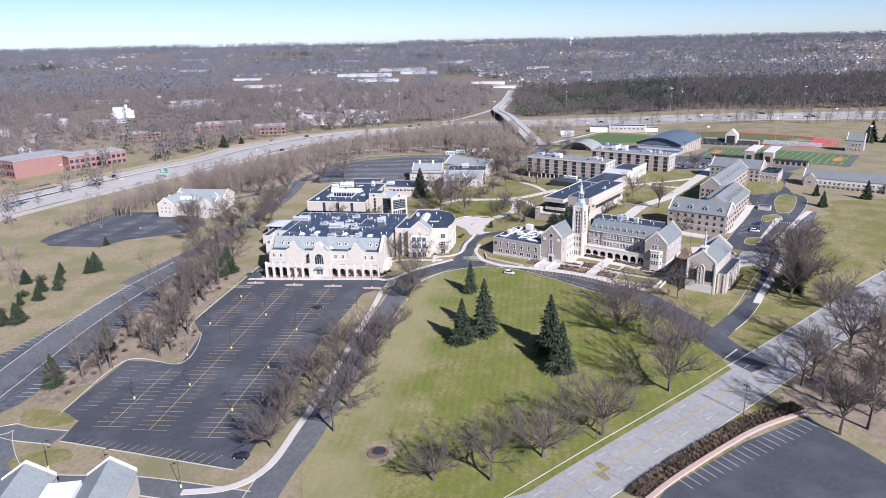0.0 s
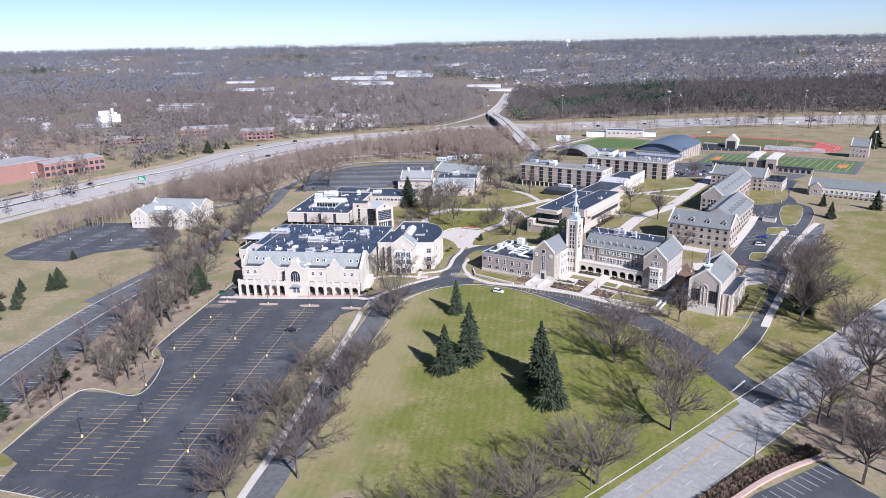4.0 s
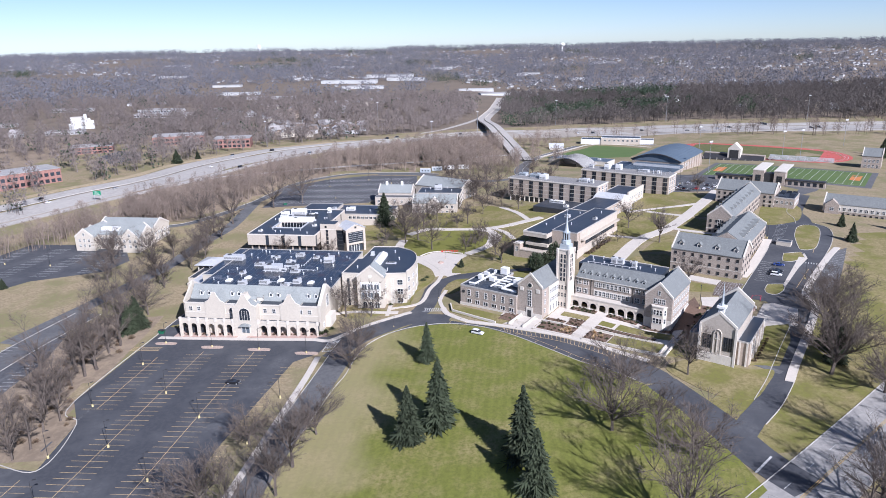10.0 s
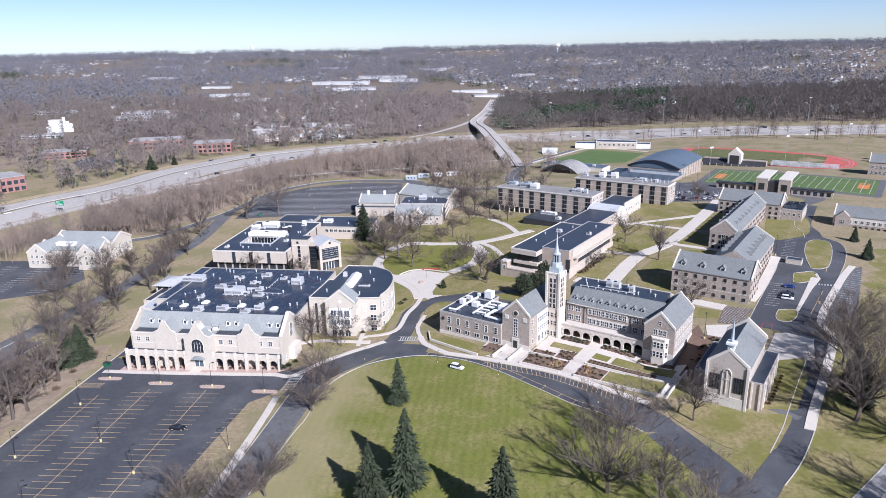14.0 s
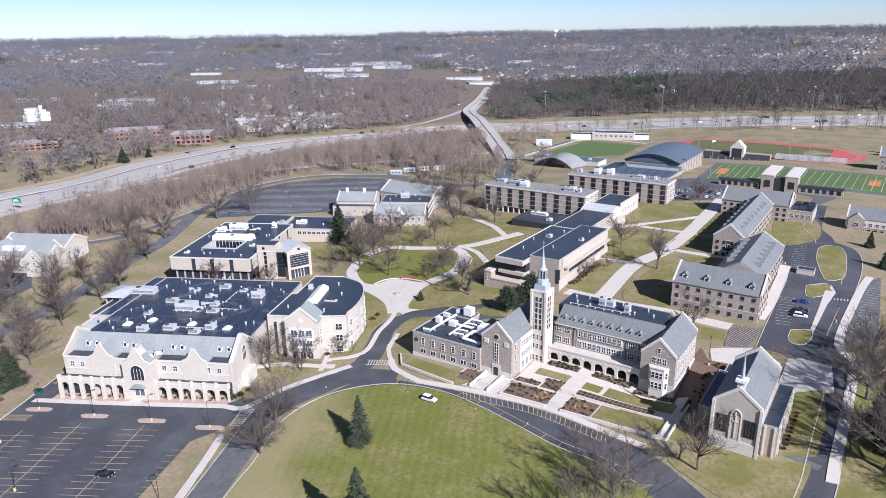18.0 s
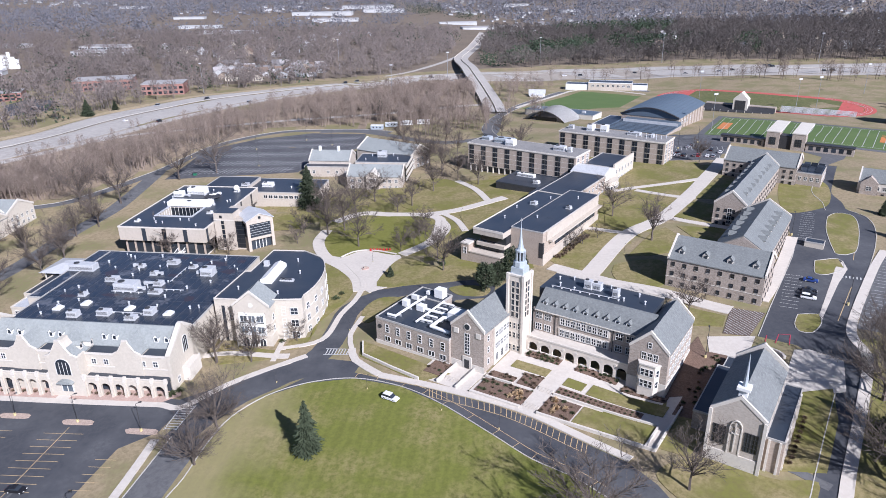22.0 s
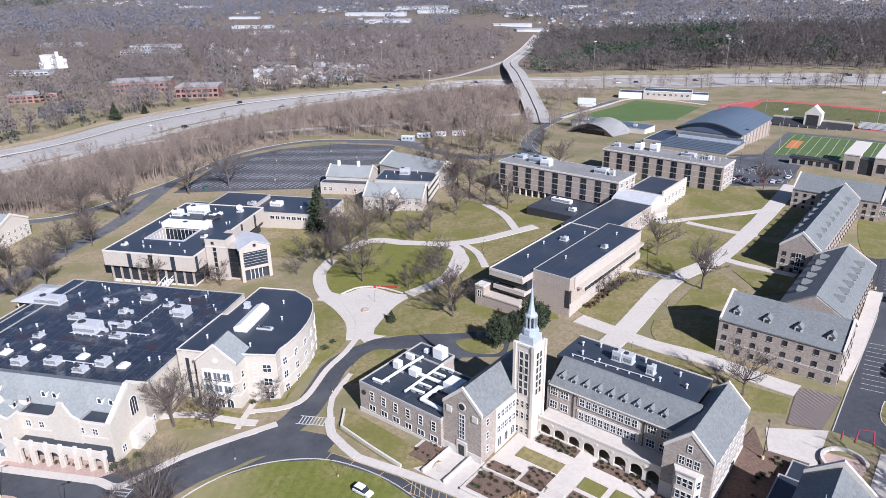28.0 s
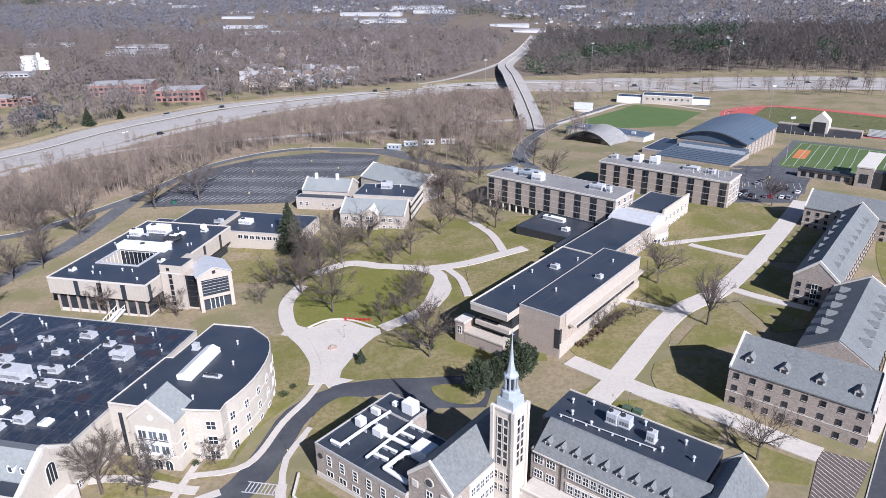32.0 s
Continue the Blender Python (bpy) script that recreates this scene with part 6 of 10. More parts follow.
    w.put("lantern_cap", stack([(1.5, 34.6), (1.5, 35.0), (0.95, 35.4), (0.75, 36.4)]), M_BLUEMETAL)
    w.put("spire", stack([(0.7, 36.4), (0.42, 38.2), (0.05, 43.2)]), M_BLUEMETAL)
    bm = box(bmesh.new(), c[0] - 0.05, c[0] + 0.05, c[1] - 0.05, c[1] + 0.05, 43.0, 44.6)
    box(bm, c[0] - 0.4, c[0] + 0.4, c[1] - 0.05, c[1] + 0.05, 43.8, 43.95)
    w.put("finial_cross", bm, M_METAL)


tower_hall()
rooftop_unit(EAST, 16, 21, 18.75, 2.4, 2.0, 2.6)
rooftop_unit(EAST, 18.6, 21.5, 18.75, 2.6, 2.2, 2.2)
rooftop_unit(EAST, 25, 20, 18.75, 1.8, 1.8, 2.4)
for u, v in ((8, 18), (10, 24), (13, 17), (22, 24), (28, 18), (31, 23), (34, 19), (6, 22)):
    vent_pipe(EAST, u, v, 18.75, 0.25, 1.0)
pipe = Thing("roof_pipe_run", EAST, 12, 16, "thin metal pipe run on low supports", "pipe", z=18.75)
pipe.put("pipe", tube(bmesh.new(), (6, 16, 19.2), (27, 17.5, 19.2), 0.12, 0.12), M_METAL)
for i in range(8):
    pipe.put("support", box(bmesh.new(), 6.2 + 2.9 * i, 6.5 + 2.9 * i, 15.8 + 0.2 * i, 16.3 + 0.2 * i, 18.7, 19.1), M_WHITE)


def duct_annex():
    t = Thing("annex", EAST, -38, -16, "two-storey grey-brown stone annex with a flat roof", "building", z=1.2)
    flat_roof(t, -38, -10.9, -15.6, 3, 10.0, M_BRICK, M_MEMBRANE, 0.5, base=-3, lip=M_TRIM)
    flat_roof(t, -38, -26, 3.05, 9.3, 10.0, M_BRICK, M_MEMBRANE, 0.5, base=-3, lip=M_TRIM)
    t.put("base_course", box(bmesh.new(), -38.15, -10.8, -15.75, -15.6, -3, 2.4), M_TRIM)
    for i in range(6):
        window(t, "f", -33.6 + 4.1 * i, -15.6, 6.0, 1.2, 2.5, 1, 3)
        window(t, "f", -33.6 + 4.1 * i, -15.6, 2.9, 2.0, 1.5, 2, 1)
    t.put("plaque", tube(bmesh.new(), (-36.4, -15.8, 7.4), (-36.4, -15.6, 7.4), 0.7, 0.7, 10), M_DARKFRAME)
    windows(t, "l", -38, -12, 6, 5, 6.0, 1.2, 2.2)
    d = Thing("duct_network", EAST, -27, -4, "white rooftop ductwork with air handling units", "ductwork", z=10.1)
    def duct(r, *pts):
        r, pts = r * 0.72, [Vector((u, v, 10.95)) for u, v in pts]
        for k, (p, q) in enumerate(zip(pts, pts[1:])):
            d.put("duct", tube(bmesh.new(), p, q, r, r, 10), M_WHITE)
            for f in (0.2, 0.75):
                c = p.lerp(q, f)
                d.put("duct_support", box(bmesh.new(), c.x - 0.7, c.x + 0.7, c.y - 0.08, c.y + 0.08, 10.0, 10.95 - r * 0.6), M_METAL)
            if k:
                bm = bmesh.new()
                bmesh.ops.create_uvsphere(bm, u_segments=10, v_segments=6, radius=r * 1.04)
                bmesh.ops.translate(bm, verts=bm.verts, vec=p)
                d.put("elbow", bm, M_WHITE)
    duct(0.55, (-35, -13.4), (-32.1, -13.2), (-32.1, -3.4), (-31.8, 2.7))
    duct(0.5, (-24.6, -12.8), (-25.0, 2.8))
    duct(0.7, (-29.6, -4.6), (-17.5, -4.2))
    duct(0.75, (-17.4, -5.6), (-19.0, -6.4), (-19.1, -12.8), (-12.2, -13.2))
    duct(0.5, (-24.6, -10.8), (-20.4, -10.4))
    duct(0.45, (-24.8, -7.6), (-20.6, -7.4))
    duct(0.5, (-25.0, 1.8), (-20.6, 2.0))
    duct(0.5, (-24.9, -1.6), (-20.8, -1.4))
    duct(0.6, (-16.8, -1.2), (-12.4, -0.8))
    for u, v, w, dd, h in ((-15.4, -4.2, 4.4, 4.0, 2.9), (-28.4, -4.5, 2.6, 2.2, 1.8), (-34.4, -4.6, 1.9, 1.9, 2.0), (-34.6, 0.6, 2.4, 1.0, 1.5), (-28.6, 6.4, 3.2, 2.8, 2.9), (-33.2, 6.0, 1.2, 1.2, 1.0)):
        d.put("air_handler", box(bmesh.new(), u - w / 2, u + w / 2, v - dd / 2, v + dd / 2, 10.2, 10.2 + h), M_WHITE)


duct_annex()


def chapel():
    t = Thing("chapel", EAST, 62, -20.7, "grey-brown stone chapel with a steep slate roof and slim spire", "chapel", z=4.6)
    zb = 0
    gable_block(t, 61.8, 73.4, -20.7, 4.5, 17.3, 21.8, "v", M_CHAPEL, M_SLATE, M_TRIM, base=zb)
    t.put("base_course", box(bmesh.new(), 61.6, 73.6, -20.95, -20.7, zb, 7.4), M_TRIM)
    for u in (61.9, 73.3):
        t.put("corner_pier", box(bmesh.new(), u - 0.35, u + 0.35, -21.1, -20.4, zb, 17.6), M_TRIM)
    n = 10
    arch = [(67.6 - 1.15 * math.cos(math.pi * i / n), 14.4 + 1.7 * math.sin(math.pi * i / n)) for i in range(n + 1)]
    outer = [(67.6 + (x - 67.6) * 1.13, 14.4 + (z - 14.4) * 1.13) for x, z in arch]
    bm = bmesh.new()
    for i in range(n):
        prism(bm, [arch[i], arch[i + 1], outer[i + 1], outer[i]], "v", -21.0, -20.7)
    for s in (-1, 1):
        box(bm, 67.6 + s * 1.23 - 0.13, 67.6 + s * 1.23 + 0.13, -21.0, -20.7, 7.4, 14.4)
    t.put("great_arch", bm, M_TRIM)
    t.put("arch_panel", box(bmesh.new(), 66.5, 68.7, -20.9, -20.7, 7.4, 14.4), M_CHAPEL)
    bm = box(bmesh.new(), 67.48, 67.72, -21.12, -20.9, 8.2, 15.6)
    box(bm, 66.85, 68.35, -21.12, -20.9, 12.8, 13.05)
    t.put("cross", bm, M_TRIM)
    for u in (63.5, 65.0, 70.2, 71.7):
        window(t, "f", u, -20.7, 9.2, 1.1, 4.6, 2, 4, fm=M_DARKFRAME)
    # aisles
    flat_roof(t, 73.45, 77.4, -18.2, 6.6, 12.6, M_TANBRICK, M_MEMBRANE, 0.3, base=zb, lip=M_TRIM)
    for i in range(5):
        t.put("aisle_pier", box(bmesh.new(), 77.4, 77.7, -16.5 + 5 * i, -15.5 + 5 * i, zb, 12.4), M_TRIM)
        window(t, "r", 77.4, -13.5 + 4.6 * i, 7.5, 1.0, 3.0, 1, 3)
    for u in (74.3, 76.6):
        t.put("aisle_front_pier", box(bmesh.new(), u - 0.25, u + 0.25, -18.55, -18.2, zb, 12.4), M_TRIM)
    flat_roof(t, 56.5, 61.75, -12, 12, 9.6, M_BRICK, M_MEMBRANE, 0.3, base=zb, lip=M_TRIM)
    flat_roof(t, 57.5, 62.5, 12.1, 20, 8.4, M_BRICK, M_MEMBRANE, 0.3, base=zb, lip=M_TRIM)
    for i in range(4):
        window(t, "l", 56.5, -9 + 5 * i, 5.5, 1.0, 2.4)
    # back parapet steps
    t.put("back_gable", prism(bmesh.new(), gable_pts(61.6, 73.6, 17.6, 22.4, 0.1, 0.9), "v", 4.4, 5.1), M_TRIM)
    # bell turret and spire
    t.put("turret", box(bmesh.new(), 66.7, 68.5, -19.4, -17.6, 20.4, 23.3), M_WHITE)
    t.put("turret_cap", box(bmesh.new(), 66.2, 69.0, -19.9, -17.1, 23.3, 24.0), M_WHITE)
    t.put("spire", tube(bmesh.new(), (67.6, -18.5, 24.0), (67.6, -18.5, 32.0), 0.55, 0.03, 8), M_BLUEMETAL)


chapel()


def residence(name, u0, u1, v0, v1, ze, zr, axis, label, zbase, storeys, front_n=0, side_n=0, back=False, roof=None, ends=(1, 1), left_n=0, wall=None):
    t = Thing(name, EAST, (u0 + u1) / 2, v0, label, "building", z=zbase)
    gable_block(t, u0, u1, v0, v1, ze, zr, axis, wall or M_BRICK, roof or M_SLATE, M_TRIM, base=zbase - 4, ends=ends)
    for i, z in enumerate(storeys):
        if front_n:
            windows(t, "f", v0, u0 + 2, u1 - 2, front_n, z, 0.95, 1.3, 1, 2, fm=M_DARKFRAME)
            for k in range(front_n):
                u = u0 + 2 + (u1 - u0 - 4) * k / (front_n - 1)
                t.put("sill", box(bmesh.new(), u - 0.7, u + 0.7, v0 - 0.16, v0 + 0.05, z - 0.28, z - 0.14), M_TRIM)
            if i == 1:
                t.put("band", box(bmesh.new(), u0 - 0.08, u1 + 0.08, v0 - 0.08, v0 + 0.05, z - 0.75, z - 0.5), M_TRIM)
        if side_n:
            windows(t, "r", u1, v0 + 2, v1 - 2, side_n, z, 0.95, 1.3, 1, 2, fm=M_DARKFRAME)
        if left_n:
            windows(t, "l", u0, v0 + 2, v1 - 2, left_n, z, 0.95, 1.3, 1, 2, fm=M_DARKFRAME)
    return t


SL = "four-storey grey-brown stone residence hall with a slate roof and dormers"
d1 = residence("residence_hall", 26.2, 57.6, 65, 83.5, 15.8, 21.2, "u", SL, 6.2, (6.4, 9.9, 13.4), 8, 4)
d1.put("plinth", box(bmesh.new(), 26.0, 57.8, 64.5, 65, 2, 5.4), M_TRIM)
for i in range(4):
    dormer(d1, "f", 30 + 8.0 * i, 67.2, 16.9, 1.9, 1.6)
d3 = residence("residence_hall", 37.2, 55.2, 83.6, 131, 16.2, 21.6, "v", SL, 7.6, (7.4, 10.2, 12.9), 0, 12, ends=(0, 1), left_n=10)
for i in range(6):
    dormer(d3, "r", 52.4, 92 + 6.2 * i, 17.4, 2.2, 1.5)
    dormer(d3, "l", 40.0, 92 + 6.2 * i, 17.4, 2.2, 1.5)
d2 = residence("residence_hall", 25.4, 38.6, 131.1, 204, 17.2, 22.8, "v", SL, 8.0, (8.2, 11.0, 13.8), 4, 18, left_n=16)
for i in range(8):
    dormer(d2, "r", 36.3, 140 + 7.4 * i, 18.2, 2.2, 1.5)
    dormer(d2, "l", 27.7, 140 + 7.4 * i, 18.2, 2.2, 1.5)
window(d2, "f", 32, 131.1, 9, 1.6, 6.5, 2, 4)
d4 = residence("residence_hall", 12.0, 46, 204.1, 223, 17.0, 22.0, "u", SL, 9.0, (8.6, 11.4, 14.2), 10, 5, left_n=5)
d5 = residence("residence_hall", 73.5, 130, 197, 213, 16.6, 20.8, "u", "three-storey brown stone residence with pale upper floor", 10.6, (7.6, 10.4, 13.4), 20, 4)
d5.put("pale_storey", box(bmesh.new(), 73.3, 130.2, 196.85, 213.1, 12.6, 16.5), M_TRIM)
windows(d5, "f", 196.85, 76, 128, 20, 13.4, 1.3, 1.5)
for u in (78, 124):
    d5.put("front_gable", prism(bmesh.new(), [(u - 3.5, 6), (u + 3.5, 6), (u + 3.5, 16.6), (u, 19.6), (u - 3.5, 16.6)], "v", 195.6, 199), M_BRICK)
    window(d5, "f", u, 195.6, 13.2, 2.0, 1.6)
s1 = Thing("panel_roofed_house", EAST, 44, 205, "small brick house with dark panels on its flat roof", "building", z=9.8)
flat_roof(s1, 45.8, 57, 207, 226, 14.6, M_BRICK, M_MEMBRANE, 0.4, base=6, lip=M_TRIM)
windows(s1, "f", 207, 47.5, 55.5, 4, 11, 1.2, 1.6)
windows(s1, "r", 57, 209, 224, 6, 11, 1.2, 1.6)
for i in range(3):
    for j in range(4):
        s1.put("solar_panel", prism(bmesh.new(), [(210 + 4 * j, 14.9), (212.8 + 4 * j, 15.9), (212.8 + 4 * j, 15.98), (210 + 4 * j, 14.98)], "u", 47 + 3.2 * i, 49.8 + 3.2 * i), M_GLASS)


def library():
    t = Thing("library", EAST, -32, 61, "modern tan stone library with deep overhangs and a black roof", "building", z=3.6)
    flat_roof(t, -32.2, -18.6, 61, 116, 16.8, M_TANBRICK, M_MEMBRANE, 0.25, base=0, lip=M_TRIM)
    pale = mat_panel
    # right side: pale upper wall with a ribbon window and canopy
    t.put("side_upper", box(bmesh.new(), -18.6, -18.2, 64, 115, 12.6, 16.6), pale)
    t.put("side_ledge", box(bmesh.new(), -18.6, -16.6, 66, 116, 11.8, 12.5), pale)
    t.put("side_lower", box(bmesh.new(), -18.6, -18.1, 61, 116, 0, 8.0), pale)
    t.put("ribbon_window", box(bmesh.new(), -18.6, -18.4, 72, 112, 8.6, 11.2), M_GLASS)
    for i in range(14):
        t.put("ribbon_post", box(bmesh.new(), -18.5, -18.25, 72 + 3 * i, 72.25 + 3 * i, 8.6, 11.2), M_DARKFRAME)
    t.put("slot", box(bmesh.new(), -20.0, -18.3, 60.9, 62.0, 6.5, 12.6), M_DARKFRAME)
    # left volume with stacked overhangs
    t.put("core_wall", box(bmesh.new(), -43.5, -32.3, 57.5, 109, 0, 15.6), M_GLASS)
    t.put("upper_fascia", box(bmesh.new(), -45.4, -32.25, 54.6, 110, 13.6, 15.9), pale)
    t.put("flat_roof", box(bmesh.new(), -45.1, -32.3, 54.9, 109.7, 15.9, 16.0), M_MEMBRANE)
    bm = bmesh.new()
    for a in ((-45.5, -32.3, 54.5, 54.8), (-45.5, -45.2, 54.8, 110), (-45.2, -32.3, 109.8, 110.1)):
        box(bm, *a, 15.4, 16.3)
    t.put("roof_edge", bm, M_TRIM)
    t.put("mid_fascia", box(bmesh.new(), -44.6, -32.25, 55.8, 109, 8.6, 10.0), pale)
    t.put("terrace", box(bmesh.new(), -46.5, -32.25, 53.0, 58, 0, 6.0), M_TANBRICK)
    t.put("terrace_cap", box(bmesh.new(), -46.7, -32.2, 52.8, 58, 6.0, 6.5), pale)
    t.put("stair_pier", box(bmesh.new(), -50, -46.6, 53, 58, 0, 9.0), M_TANBRICK)
    t.put("stair_pier_cap", box(bmesh.new(), -50.2, -46.4, 52.8, 58.2, 9.0, 9.5), M_TRIM)
    window(t, "f", -48.3, 53, 5.2, 1.3, 2.4, 2, 2)
    for i in range(5):
        t.put("side_pier", box(bmesh.new(), -45.6, -45.0, 64 + 9 * i, 65.2 + 9 * i, 0, 13.6), pale)


library()
rooftop_unit(EAST, -38, 92, 16.05, 2.6, 2.2, 1.4)
rooftop_unit(EAST, -22, 92, 16.9, 2.0, 2.0, 1.2)
for u, v in ((-40, 70), (-35, 102), (-28, 75), (-24, 106), (-42, 84)):
    vent_pipe(EAST, u, v, 16.1 if u < -32 else 16.9)


def link_blocks():
    t = Thing("link_building", EAST, -49, 124, "stepped pale brick link building with black flat roofs", "building", z=3.4)
    flat_roof(t, -49, -31.5, 117, 157, 13.2, M_TANBRICK, M_MEMBRANE, 0.4, base=-1, lip=M_TRIM)
    t.put("glazed_ridge", prism(bmesh.new(), [(157, 13.0), (173, 13.0), (165, 15.6)], "u", -50.5, -32.5), M_METAL)
    t.put("mid_wall", box(bmesh.new(), -50, -32.5, 157, 174, -1, 13.0), M_TRIM)
    flat_roof(t, -50.5, -34, 174, 201, 13.0, M_STONE, M_MEMBRANE, 0.5, base=-1, lip=M_TRIM)
    t.put("end_gable", box(bmesh.new(), -34.0, -33.2, 174, 203, -1, 15.0), M_STONE)
    for z in (5.0, 9.4):
        windows(t, "r", -31.5, 120, 154, 9, z, 1.6, 1.9)
        windows(t, "r", -33.2, 177, 199, 6, z, 1.6, 1.9)
    bay = [(-31.5 + 3.4 * math.sin(a), 165 - 6.5 * math.cos(a)) for a in [math.pi * i / 8 for i in range(9)]]
    t.put("bow_bay", prism(bmesh.new(), bay + [(-33, 171.5), (-33, 158.5)], "z", -1, 9.5), M_STONE)
    for i in range(1, 8):
        a = math.pi * i / 8
        window(t, "r", -31.5 + 3.4 * math.sin(a), 165 - 6.5 * math.cos(a), 5, 1.2, 2.2, 1, 2, turn=90 + math.degrees(math.atan2(-math.cos(a) / 6.5, math.sin(a) / 3.4)))
    l = Thing("low_dark_block", EAST, -84, 140, "low black-roofed block beside the residence tower", "building", z=2.4)
    flat_roof(l, -84, -58, 140, 162, 7.0, M_DARKFRAME, M_MEMBRANE, 0.3, base=-1, lip=M_MEMBRANE)
    flat_roof(l, -58, -49.1, 126, 150, 8.4, M_TANBRICK, M_MEMBRANE, 0.3, base=-1, lip=M_MEMBRANE)


link_blocks()
rooftop_unit(EAST, -74, 155, 7.1, 10, 2.6, 1.6, m=M_WHITE)
rooftop_unit(EAST, -64, 147, 7.1, 3, 2.4, 1.4, m=M_WHITE)


def slab_tower(name, u0, u1, v0, v1, zt, zb, n, floors, label):
    t = Thing(name, EAST, u0, v0, label, "building", z=zb)
    t.put("wall", box(bmesh.new(), u0, u1, v0, v1, zb + 3.0, zt - 0.7), M_TANBRICK)
    t.put("ground_floor", box(bmesh.new(), u0 + 2, u1 - 4, v0 + 2, v1 - 2, zb - 4, zb + 3.0), M_GLASS)
    for i in range(n * 2):
        u = u0 + 1.5 + (u1 - u0 - 3) * i / (n * 2 - 1)
        t.put("column", box(bmesh.new(), u - 0.3, u + 0.3, v0 + 0.2, v0 + 0.8, zb - 4, zb + 3.0), M_TRIM)
    t.put("roof_edge", box(bmesh.new(), u0 - 0.3, u1 + 0.3, v0 - 0.3, v1 + 0.3, zt - 0.7, zt), M_TRIM)
    t.put("flat_roof", box(bmesh.new(), u0 + 0.2, u1 - 0.2, v0 + 0.2, v1 - 0.2, zt, zt + 0.06), mat_gravel)
    h = (zt - zb - 4.2) / floors
    for k in range(floors):
        z = zb + 3.4 + h * k
        t.put("floor_band", box(bmesh.new(), u0 - 0.05, u1 + 0.05, v0 - 0.06, v1 + 0.05, z - 0.35, z - 0.2), M_TRIM)
        for i in range(n):
            u = u0 + 2.4 + (u1 - u0 - 4.8) * i / (n - 1)
            for s in (-0.75, 0.75):
                window(t, "f", u + s, v0, z + 0.1, 1.15, h - 0.7, 1, 2, fm=M_DARKFRAME)
        for v in (v0 + 3, (v0 + v1) / 2, v1 - 3):
            window(t, "r", u1, v, z + 0.1, 2.2, h - 0.7, 2, 2)
    return t


mat_gravel = mat("grey_gravel_roof", (0.24, 0.23, 0.22), (0.17, 0.165, 0.165), 0.9, 0.12, 1.5, c3=(0.29, 0.28, 0.265), local=True)
slab_tower("residence_slab", -122, -57, 166, 184, 17.6, 2.6, 9, 4, "long tan brick slab block with dark window stacks")
slab_tower("residence_slab", -82, -19, 201.5, 218, 24.6, 5.6, 9, 5, "tall tan brick slab block with dark window stacks")
for u, v, z, w, d, h, m in ((-104, 176, 17.7, 10, 6, 2.4, M_BLUEMETAL), (-98, 172, 17.7, 5, 4, 3.2, M_WHITE), (-116, 177, 17.7, 5, 4, 2, M_BLUEMETAL), (-70, 175, 17.7, 6, 4, 2.4, M_METAL), (-64, 174, 17.7, 2, 2, 2.6, M_METAL),
                            (-66, 211, 24.7, 3.6, 5, 3.4, M_WHITE), (-58, 212, 24.7, 4, 4, 3.8, M_WHITE), (-40, 212, 24.7, 7, 4, 1.6, M_METAL), (-30, 211, 24.7, 3, 3, 1.8, M_METAL), (-78, 210, 24.7, 3, 2, 2.2, M_METAL)):
    rooftop_unit(EAST, u, v, z, w, d, h, m=m)
for i in range(9):
    vent_pipe(EAST, -37 + 1.9 * i, 206 + 3 * (i % 3), 24.7, 0.2, 1.6)


